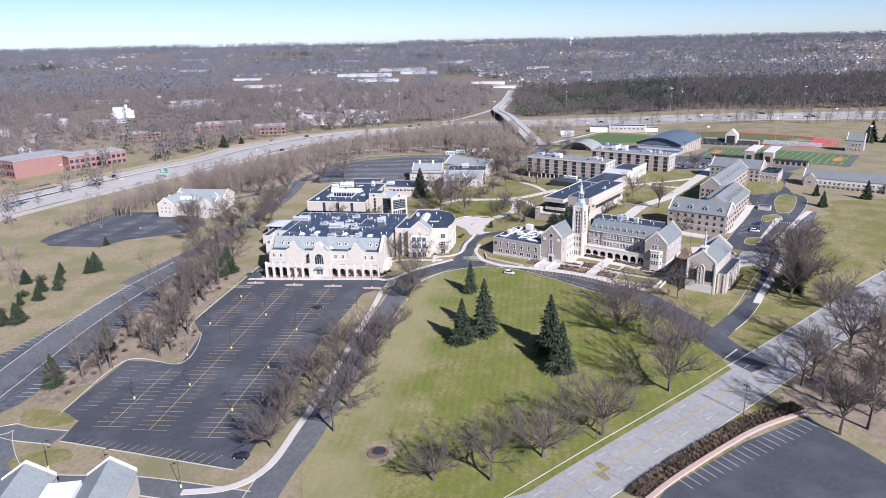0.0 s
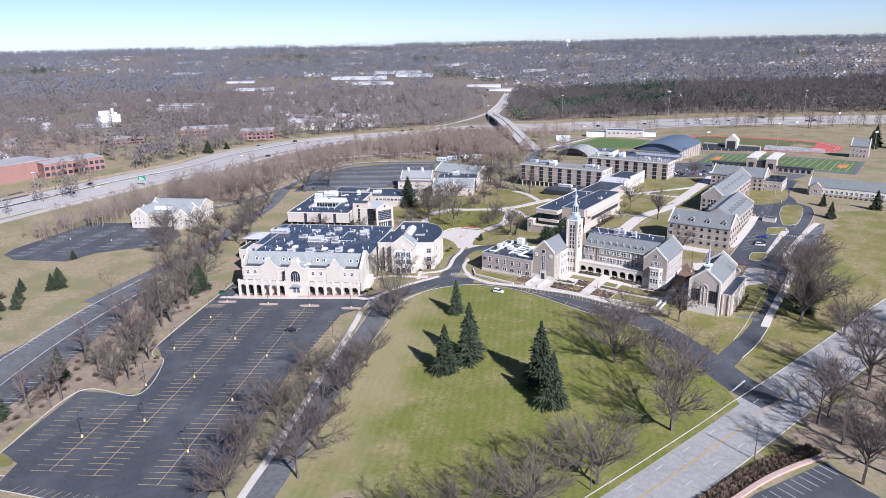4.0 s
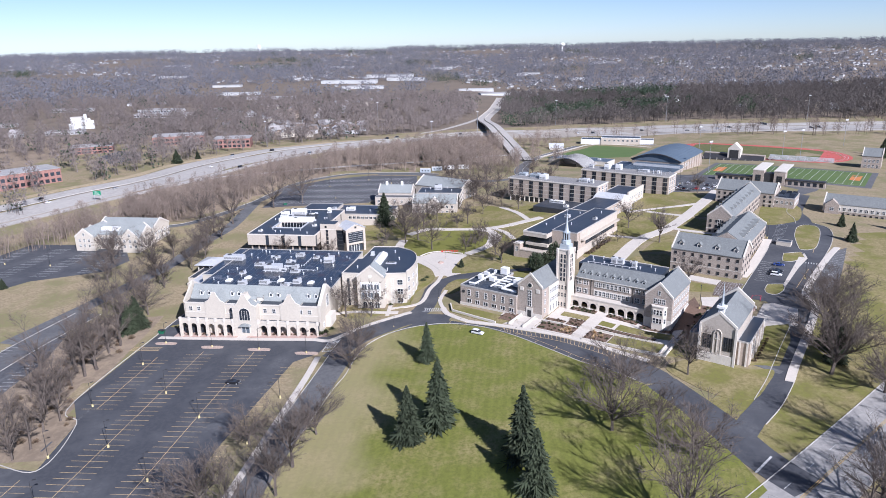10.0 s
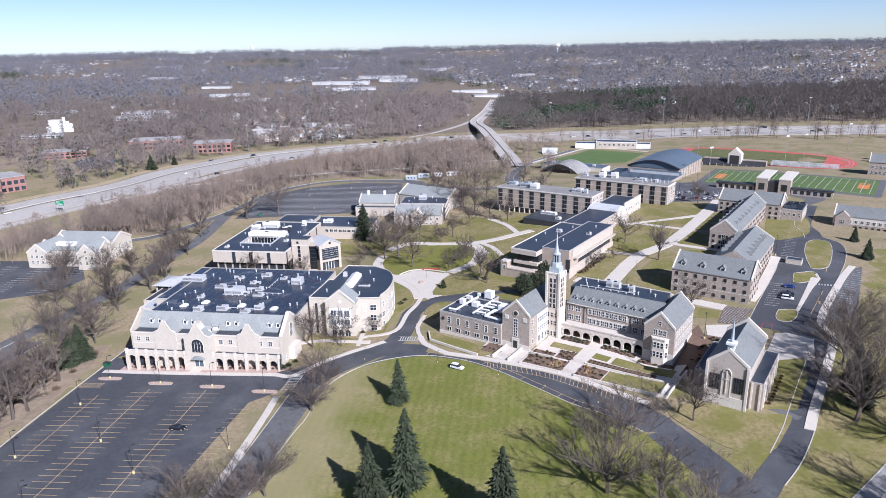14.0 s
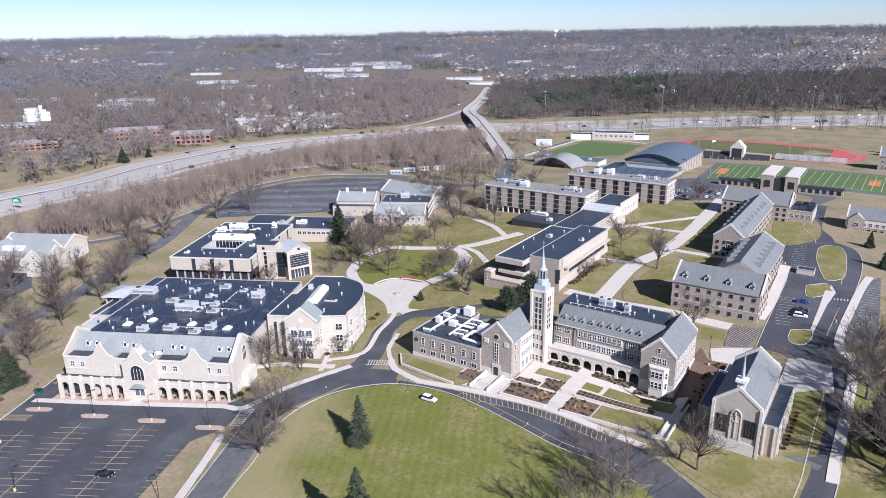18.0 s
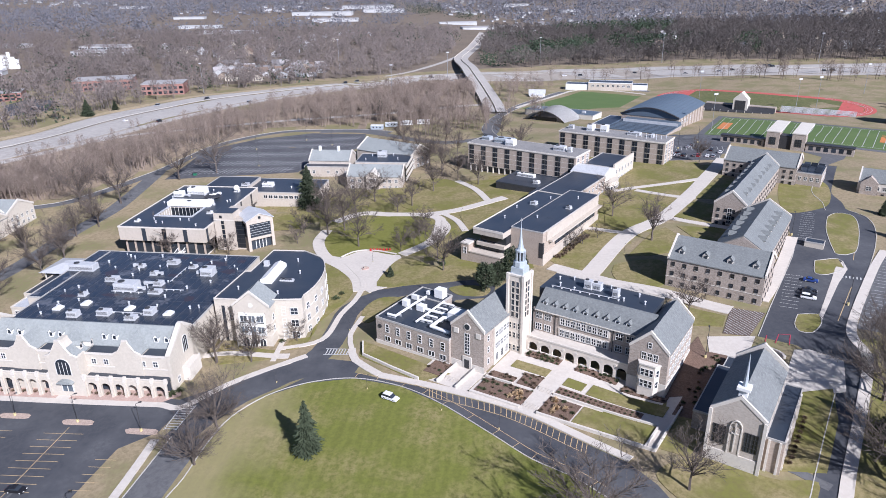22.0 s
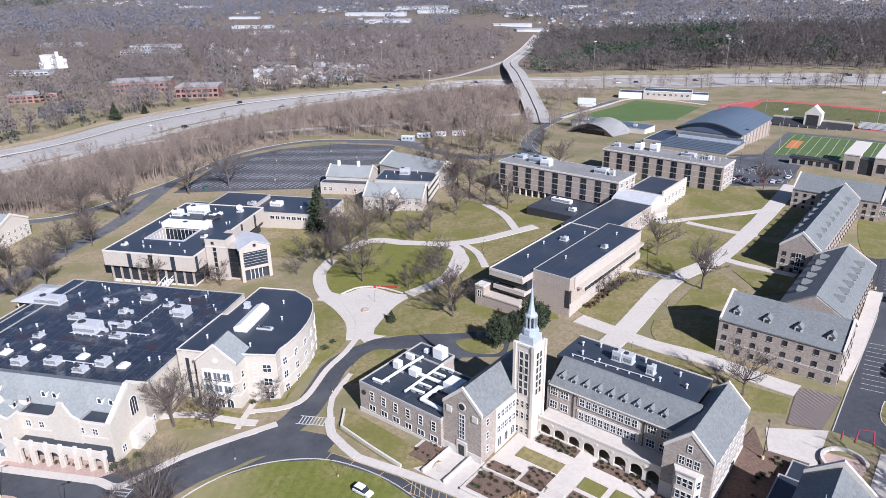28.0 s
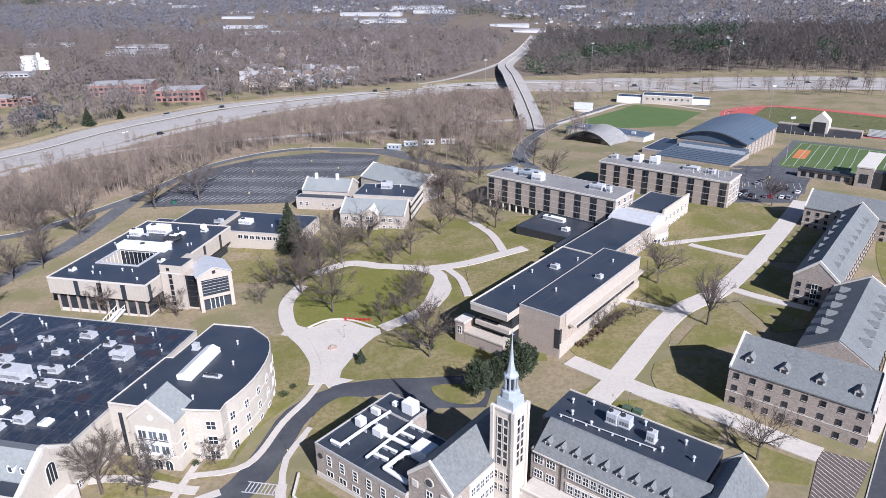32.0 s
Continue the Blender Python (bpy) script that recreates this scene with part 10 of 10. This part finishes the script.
# ---- flyover and beyond ----
def flyover():
    t = Thing("flyover", Frame(96, 880, 0), 0, 0, "pale concrete road bridge climbing over the highway", "bridge", z=gz(96, 880))
    pts = curve_pts(FLY, 22)
    for off in (-4.6, 4.6):
        deck, rail = bmesh.new(), bmesh.new()
        prev = None
        for i, (x, y) in enumerate(pts):
            a, b = pts[max(i - 1, 0)], pts[min(i + 1, len(pts) - 1)]
            d = math.hypot(b[0] - a[0], b[1] - a[1])
            nx, ny = -(b[1] - a[1]) / d, (b[0] - a[0]) / d
            rise = 7.2 * math.exp(-((y - 875) / 135) ** 2) + 0.4
            z = gz(x, y) + rise
            ring = [deck.verts.new((x + nx * (off + s) - 96, y + ny * (off + s) - 880, z + e - t.z)) for s, e in ((-4.1, 0), (4.1, 0), (4.1, -1.2), (-4.1, -1.2))]
            ring2 = [rail.verts.new((x + nx * (off + s) - 96, y + ny * (off + s) - 880, z + e - t.z)) for s, e in ((3.9, 0.8), (4.3, 0.8), (4.3, -0.8), (3.9, -0.8))]
            if prev:
                for r0, r1, bm in ((prev[0], ring, deck), (prev[1], ring2, rail)):
                    for k in range(4):
                        bm.faces.new((r0[k], r0[(k + 1) % 4], r1[(k + 1) % 4], r1[k]))
            prev = ring, ring2
        for bm in (deck, rail):
            bmesh.ops.recalc_face_normals(bm, faces=bm.faces)
        part("deck", deck, M_HIGHWAY, t.ob)
        part("parapet", rail, M_CONCRETE, t.ob)
    for y in (812, 850, 890, 925):
        for off in (-4.6, 4.6):
            x = 92.5 - 0.055 * (y - 792) - 96 + off
            part("pier", box(bmesh.new(), x - 1, x + 1, y - 881, y - 879, -3, 4.5), M_CONCRETE, t.ob)


flyover()
ribbon("slip_road", SLIP, 7, 0.07, M_HIGHWAY, "pale slip road through the wood")
ribbon("slip_road", FLYRAMP, 7, 0.06, M_HIGHWAY, "pale slip road to the flyover")


def far_block(x, y, w, d, h, turn, wall, label, name="far_building", stripes=0, roof=None):
    t = Thing(name, Frame(x, y, turn), 0, 0, label, "building", "far buildings", z=gz(x, y))
    t.put("wall", box(bmesh.new(), -w / 2, w / 2, -d / 2, d / 2, t.z - 3, t.z + h), wall)
    t.put("roof", box(bmesh.new(), -w / 2 - 0.4, w / 2 + 0.4, -d / 2 - 0.4, d / 2 + 0.4, t.z + h, t.z + h + 0.6), roof or M_CONCRETE)
    for k in range(stripes):
        z = t.z + 1.2 + k * (h - 1.5) / stripes
        n = max(4, int(w / 5))
        for i in range(n):
            u = -w / 2 + w * (i + 0.5) / n
            t.put("window", box(bmesh.new(), u - w / n * 0.33, u + w / n * 0.33, -d / 2 - 0.12, -d / 2 + 0.05, z, z + (h - 1.5) / stripes * 0.55), M_GLASS)
    return t


M_PALE_WALL = mat("pale_cladding", (0.46, 0.46, 0.46), (0.36, 0.365, 0.37), 0.7, 0.05, 0.5, c3=(0.52, 0.52, 0.51), local=True)
M_PALE_ROOF = mat("pale_flat_roof", (0.42, 0.40, 0.38), (0.30, 0.30, 0.31), 0.9, 0.05, 0.5, local=True)
for x, y, w, d, h, a in ((-395, 652, 40, 60, 15, -32), (-354, 676, 56, 32, 13, 48), (-308, 925, 60, 34, 11, 14), (-228, 887, 42, 28, 11, 8), (-385, 862, 44, 28, 8, 20)):
    far_block(x, y, w, d, h, a, M_REDBRICK, "red brick office block with dark bays and pale roof", "brick_office", 2, M_PALE_ROOF)
NEARER_SHEDS = [(-440, 1215, 110, 40, 9, -8), (-470, 1290, 90, 40, 8, -5), (-113, 2209, 240, 60, 12, 0), (-210, 1970, 250, 40, 12, -4), (-155, 1776, 170, 36, 10, 0), (-330, 1510, 190, 30, 8, -6), (-60, 2060, 180, 40, 11, 2), (-420, 1640, 140, 30, 8, 0), (170, 1640, 170, 40, 9, 8), (230, 1560, 120, 30, 8, 8), (120, 1760, 140, 30, 8, 4)]
FARTHER_SHEDS = [(-640, 1330, 90, 30, 8, 0), (320, 2300, 120, 40, 9, 0), (420, 1980, 100, 30, 8, 6), (-520, 1900, 120, 30, 8, 0), (-800, 2300, 150, 40, 9, 0), (40, 2600, 160, 40, 10, 0), (-330, 2700, 180, 40, 10, 0), (650, 2700, 140, 40, 10, 0), (-1000, 2900, 160, 40, 10, 0), (-640, 1120, 60, 24, 8, 0), (-500, 1030, 60, 24, 7, 10)]
for x, y, w, d, h, a in NEARER_SHEDS + FARTHER_SHEDS:
    far_block(x, y, w * (0.6 if y > 1400 else 0.8), d * 0.8, h * 0.62, a, M_PALE_WALL, "long pale flat-roofed commercial building", "warehouse", 1 if y < 1400 else 0, M_PALE_ROOF if (int(x) % 3) else M_PALE_WALL)
t = far_block(-508, 1080, 15, 14, 17, 10, M_WHITE, "white industrial plant with silos", "silo_plant")
for u, h in ((11, 21), (15.5, 15), (20, 12), (-11, 8)):
    t.put("silo", tube(bmesh.new(), (u, 0, t.z - 2), (u, 0, t.z + h), 2.2, 2.2, 14), M_WHITE)
t = Thing("water_tower", Frame(660, 3560, 0), 0, 0, "white bulb water tower on a slim stem", "water tower", z=gz(660, 3560))
bm = bmesh.new()
bmesh.ops.create_uvsphere(bm, u_segments=16, v_segments=10, radius=13)
bmesh.ops.transform(bm, matrix=Matrix.Translation((0, 0, t.z + 40)) @ Matrix.Diagonal((1, 1, 0.7, 1)), verts=bm.verts)
t.put("tank", bm, M_WHITE)
t.put("stem", tube(bmesh.new(), (0, 0, t.z), (0, 0, t.z + 36), 4, 3, 10), M_WHITE)
t = Thing("water_tower", Frame(-1010, 4300, 0), 0, 0, "pale slim water tower on the horizon", "water tower", z=gz(-1010, 4300))
t.put("tank", tube(bmesh.new(), (0, 0, t.z + 26), (0, 0, t.z + 46), 11, 11, 14), M_WHITE)
t.put("stem", tube(bmesh.new(), (0, 0, t.z), (0, 0, t.z + 26), 5, 5, 10), M_WHITE)


def house_template():
    w = prism(bmesh.new(), [(-5.5, -1), (5.5, -1), (5.5, 4.6), (0, 7.6), (-5.5, 4.6)], "v", -4.5, 4.5)
    r = prism(bmesh.new(), gable_pts(-5.5, 5.5, 4.7, 7.8, 0.6, 0.3), "v", -5, 5)
    g = [box(bmesh.new(), x - 0.7, x + 0.7, -4.62, -4.45, z, z + 1.4) for x in (-3.2, 0, 3.2) for z in (0.8, 3.0)]
    return mesh_of(w, "wall", None), mesh_of(r, "roof", None), [mesh_of(b, "window", M_GLASS) for b in g]


HW_, HR_, HG_ = house_template()
HOUSE_WALLS = [M_PALE_WALL, plain("cream_siding", (0.55, 0.5, 0.42), 0.8), plain("grey_siding", (0.34, 0.35, 0.36), 0.8), plain("tan_siding", (0.40, 0.33, 0.26), 0.8)]
HOUSE_ROOFS = [plain("grey_shingle", (0.20, 0.19, 0.19), 0.9), plain("brown_shingle", (0.19, 0.14, 0.11), 0.9), plain("pale_shingle", (0.36, 0.34, 0.33), 0.9)]
WALLS = []
for m in HOUSE_WALLS:
    a = HW_.copy()
    a.materials.clear()
    a.materials.append(m)
    WALLS.append(a)
ROOFS = []
for m in HOUSE_ROOFS:
    a = HR_.copy()
    a.materials.clear()
    a.materials.append(m)
    ROOFS.append(a)
hs = random.Random(12)
hp = spread([(-195, 955), (-70, 938), (-85, 1030), (-225, 1060)], 44, hs, 11) + [p for p in spread([(-230, 1030), (-60, 1290), (-40, 1480), (-330, 1400), (-420, 1200)], 46, hs, 24) + spread([(-430, 560), (-500, 1000), (-900, 1100), (-700, 640)], 26, hs, 30) + spread([(300, 1050), (900, 1010), (1000, 1500), (350, 1500)], 40, hs, 30) if open_land(*p)]
for x, y in hp:
    e = new("house")
    e.matrix_world = pose(x, y, gz(x, y), 0, 0, hs.choice((0, 90, 20, 110)) + hs.uniform(-8, 8))
    e.scale = (hs.uniform(0.9, 1.4),) * 3
    for nm, me in (("wall", hs.choice(WALLS)), ("roof", hs.choice(ROOFS))):
        o = new(nm, me)
        o.parent = e
    for me in HG_[::2]:
        o = new("window", me)
        o.parent = e
    tagged(e, "small gabled suburban house among bare trees", "house", "suburban houses")
far_h = []
while len(far_h) < 1500:
    a, d = hs.uniform(-0.66, 0.62), 1500 + 2700 * hs.random() ** 0.8
    x, y = d * math.sin(a), d * math.cos(a)
    if noise.noise((x / 300, y / 300, 11.5)) > (-0.08 if x > 100 else 0.16):
        far_h.append((x, y))
for nm, sel, m, lab in (("far_houses", 0, M_PALE_WALL, "scattered pale houses of the far suburbs"), ("far_house_roofs", 1, HOUSE_ROOFS[0], "scattered grey roofs of the far suburbs")):
    hv, hf = [], []
    for i, (x, y) in enumerate(far_h):
        z, k, s = gz(x, y), len(hv), 0.36 + (i * 37 % 11) / 24
        w, d, h = (9 * s, 6 * s, 6.0 * s) if sel == 0 else (9.6 * s, 6.6 * s, 4.0 * s)
        c, q = math.cos(i * 1.3), math.sin(i * 1.3)
        z0 = z if sel == 0 else z + 6.0 * s
        ring = [(x + c * u - q * v, y + q * u + c * v) for u, v in ((-w, -d), (w, -d), (w, d), (-w, d))]
        if sel == 0:
            hv += [(a, b, z0) for a, b in ring] + [(a, b, z0 + h) for a, b in ring]
            hf += [tuple(k + j for j in f) for f in ((4, 5, 6, 7), (0, 1, 5, 4), (1, 2, 6, 5), (2, 3, 7, 6), (3, 0, 4, 7))]
        else:
            hv += [(a, b, z0) for a, b in ring] + [(x + c * u, y + q * u, z0 + h) for u in (-w, w)]
            hf += [tuple(k + j for j in f) for f in ((0, 1, 5, 4), (2, 3, 4, 5), (3, 0, 4), (1, 2, 5))]
    me = bpy.data.meshes.new(nm)
    me.from_pydata(hv, [], hf)
    me.materials.append(m)
    tagged(new(nm, me), lab, "houses", kind="stuff")

# ---- from the flat plan to the lie of the land ----
LAND_X = (-400, -260, -160, -90, -30, 40, 110, 180, 280, 420)
LAND_Y = (130, 200, 260, 320, 390, 470, 570, 700, 880)
LAND_Z = [(-1.3, -8, -10.2, -8.5, -6.2, -4.5, -4.2, -3.6, -0.4, 2.6), (-2.2, -9.2, -11, -8.6, -5.7, -3.2, -2.1, -0.8, 2.2, 3.7), (-2.5, -8.6, -9.3, -6.6, -3.4, -0.1, 2.1, 3.7, 5.4, 4.4), (-1.9, -6.5, -6.5, -4.1, -1, 2.8, 6, 7.9, 8, 4.6), (0.1, -2.4, -2.5, -1.3, 0.7, 4.4, 8.4, 10.6, 9.2, 4.1), (3.6, 3.5, 2.8, 2.3, 2.8, 5.3, 9, 11, 8.9, 3.1), (7.2, 9.4, 8.7, 7.2, 6.5, 7, 8.4, 9, 6.8, 2.1), (7.2, 8.9, 7.9, 6.6, 5.1, 2.8, 0.2, -1.8, -2.4, -0.6), (4.9, 4.6, 3.7, 3.3, 2.1, -1.4, -6.6, -10.6, -9.5, -0.5)]
EASTING = [(0, 1.1, -7.2, -5.8, -2.8, 1.4, 8.7, 18.2, 0, 0), (0, -1.4, -8.2, -5.9, -2.6, 0.9, 6.1, 13.1, 20.9, 0), (17.1, -0.3, -5.9, -4.1, -1.8, -0.1, 2, 6.5, 11.3, 25.6), (18.5, 3.6, -2.2, -1.7, -0.8, -0.2, -1.2, -0.2, 7.3, 21.5), (24.3, 10.7, 3.1, 0.3, 0, -0.3, -2.9, -4, 2.6, 21.7), (32.6, 20, 9.2, 3.7, 1.1, -0.6, -3.5, -4.8, 4.4, 31.2), (44.8, 32.5, 17, 8.1, 2.9, -1.1, -3.1, -1.7, 15, 34.5), (54.5, 39.1, 20.2, 8.9, 2.2, -0.6, 5.7, 21.7, 38.9, 43), (48, 34.1, 14.8, 5.5, 0.3, 0.4, 10.6, 29.1, 45.4, 42.9)]
NORTHING = [(0, -4.4, 0.5, 2.6, 2.2, 4.2, 6.5, 7.9, 0, 0), (0, -2.9, 4.3, 5.7, 5.1, 5.6, 7.8, 11.2, 10.5, 0), (-14.9, -3.2, 3.9, 4.8, 3.4, 2.6, 3.6, 7, 7.2, 11.7), (-16, -9, -0.4, 1.5, 0.1, -1.9, -3.4, -0.9, 5.4, 12.3), (-20.5, -20.4, -8.8, -3.9, -3.7, -6.1, -9.9, -8.7, 2.7, 15.8), (-41.4, -38.1, -21.2, -14.2, -10.7, -11.3, -15.5, -12.4, 6.1, 31.1), (-62.5, -61.3, -43.9, -33.3, -25.8, -21.6, -16.6, -5.9, 27, 41.2), (-92.4, -84.1, -66.2, -49.6, -32.2, -3.1, 41.2, 84, 90.2, 65.1), (-87.1, -94.2, -70.8, -46.5, -20.7, 33.4, 99.1, 147.1, 138.2, 83.5)]


def on_table(table, x, y):
    """Reads a table of the land between its nodes, for arrays x and y."""
    t = np.array(table, float)
    gx, gy = np.array(LAND_X, float), np.array(LAND_Y, float)
    i, j = np.clip(np.searchsorted(gx, x) - 1, 0, len(gx) - 2), np.clip(np.searchsorted(gy, y) - 1, 0, len(gy) - 2)
    u, v = np.clip((x - gx[i]) / (gx[i + 1] - gx[i]), 0, 1), np.clip((y - gy[j]) / (gy[j + 1] - gy[j]), 0, 1)
    return t[j, i] * (1 - u) * (1 - v) + t[j, i + 1] * u * (1 - v) + t[j + 1, i] * (1 - u) * v + t[j + 1, i + 1] * u * v


def site(co):
    """Moves points of the plan, rows of x, y, z, to where they lie on the land."""
    x, y, z = co[:, 0], co[:, 1], co[:, 2]
    fade = np.clip((1750 - y) / 850, 0, 1)
    wx, wy = x + on_table(EASTING, x, y) * fade, y + on_table(NORTHING, x, y) * fade
    flat = np.array([gz(a, b) for a, b in zip(x.tolist(), y.tolist())])
    k = np.clip((np.hypot(wx, wy) - 1500) / 3300, 0, 1)
    far = np.array([76.0 * q * q * (3 - 2 * q) * (0.93 + 0.10 * noise.noise((a / 900, b / 900, 3.3))) if q > 0 else 0.0 for a, b, q in zip(wx.tolist(), wy.tolist(), k.tolist())])
    land = on_table(LAND_Z, wx, wy) * (1 - k) + far
    for cx, cy, r, dz in DIPS:
        land = land + dz * np.exp(-((x - cx) ** 2 + (y - cy) ** 2) / (r * r))
    return np.stack([wx, wy, z - flat + land], 1)


# buildings move whole: frame, plot in u and v, then their own setting-out (east, north, up, size)
PLOTS = [(WEST, -30, 90, -2, 96, 0, 0, 0, 1), (WEST, -25, 52, 96.5, 186, 1.2, 2.0, 1.5, 1), (WEST, -135, -85, 110, 152, 0, 0, 0, 1), (EAST, -190, -144, 148, 172, 0, 0, 0, 1), (FA, -32, 33, -4, 45, 0, 0, 0, 1),
         (EAST, -40, 50, -18, 30, 0, 0, 0, 1), (EAST, 55, 80, -22, 22, 0, 0, 0, 1), (EAST, 24, 60, 60, 131, 0, 0, 0, 1), (EAST, 10, 60, 131.05, 230, 0, 0, 0, 1), (EAST, -52, -15, 50, 116.5, 0, 0, 0, 1),
         (EAST, -124, -56, 165.5, 185, 3.6, -7.2, 1.6, 1), (EAST, -83, -18, 201.4, 219, 5.3, 8.9, -4.8, 1), (EAST, -90, -30, 116.6, 204, 0, 0, 0, 1), (EAST, -154, -28, 250, 352, 0, 0, 0, 1)]
BUILT = {"building", "tower", "chapel", "arena", "gymnasium"}
OUTLOOK = np.array((38.0, 140.0, 108.0))


def move_point(p):
    return site(np.array([p], float))[0]


def settle():
    anchors = []
    for fr, u0, u1, v0, v1, e, n, up, k in PLOTS:
        a = np.array((*fr.at((u0 + u1) / 2, (v0 + v1) / 2), 0.0))
        a[2] = gz(a[0], a[1])
        w = move_point(a)
        anchors.append((a, w + np.array((e, n, up)), k * np.linalg.norm(w - OUTLOOK) / np.linalg.norm(a - OUTLOOK)))
    for ob in [o for o in scene.objects if o.parent is None and o.type in ("MESH", "EMPTY")]:
        kind = ob.get("kind", "")
        if ob.type == "MESH" and kind in ("structure", "stuff"):
            me = ob.data
            co = np.empty(len(me.vertices) * 3)
            me.vertices.foreach_get("co", co)
            me.vertices.foreach_set("co", site(co.reshape(-1, 3)).ravel())
            me.update()
            continue
        m = ob.matrix_basis.copy()
        p = np.array(m.translation)
        if ob.name.startswith("flyover"):
            w = move_point(p)
            for c in ob.children:
                co = np.empty(len(c.data.vertices) * 3)
                c.data.vertices.foreach_get("co", co)
                c.data.vertices.foreach_set("co", (site(co.reshape(-1, 3) + p) - w).ravel())
                c.data.update()
            ob.matrix_basis = Matrix.Translation(w)
            continue
        spot = None
        if ob.get("category") in BUILT or p[2] - gz(p[0], p[1]) > 3.0:
            for (fr, u0, u1, v0, v1, *_), anchor in zip(PLOTS, anchors):
                dx, dy = p[0] - fr.o[0], p[1] - fr.o[1]
                c, s = math.cos(fr.a), math.sin(fr.a)
                u, v = dx * c + dy * s, dy * c - dx * s
                if u0 - 0.5 <= u <= u1 + 0.5 and v0 - 0.5 <= v <= v1 + 0.5:
                    spot = anchor
                    break
        if spot is None:
            w = move_point(p)
            k = np.linalg.norm(w - OUTLOOK) / np.linalg.norm(p - OUTLOOK)
        else:
            a, w0, k = spot
            w = w0 + k * (p - a)
        rest = m.copy()
        rest.translation = (0, 0, 0)
        ob.matrix_basis = Matrix.Translation(w) @ Matrix.Scale(float(k), 4) @ rest


settle()
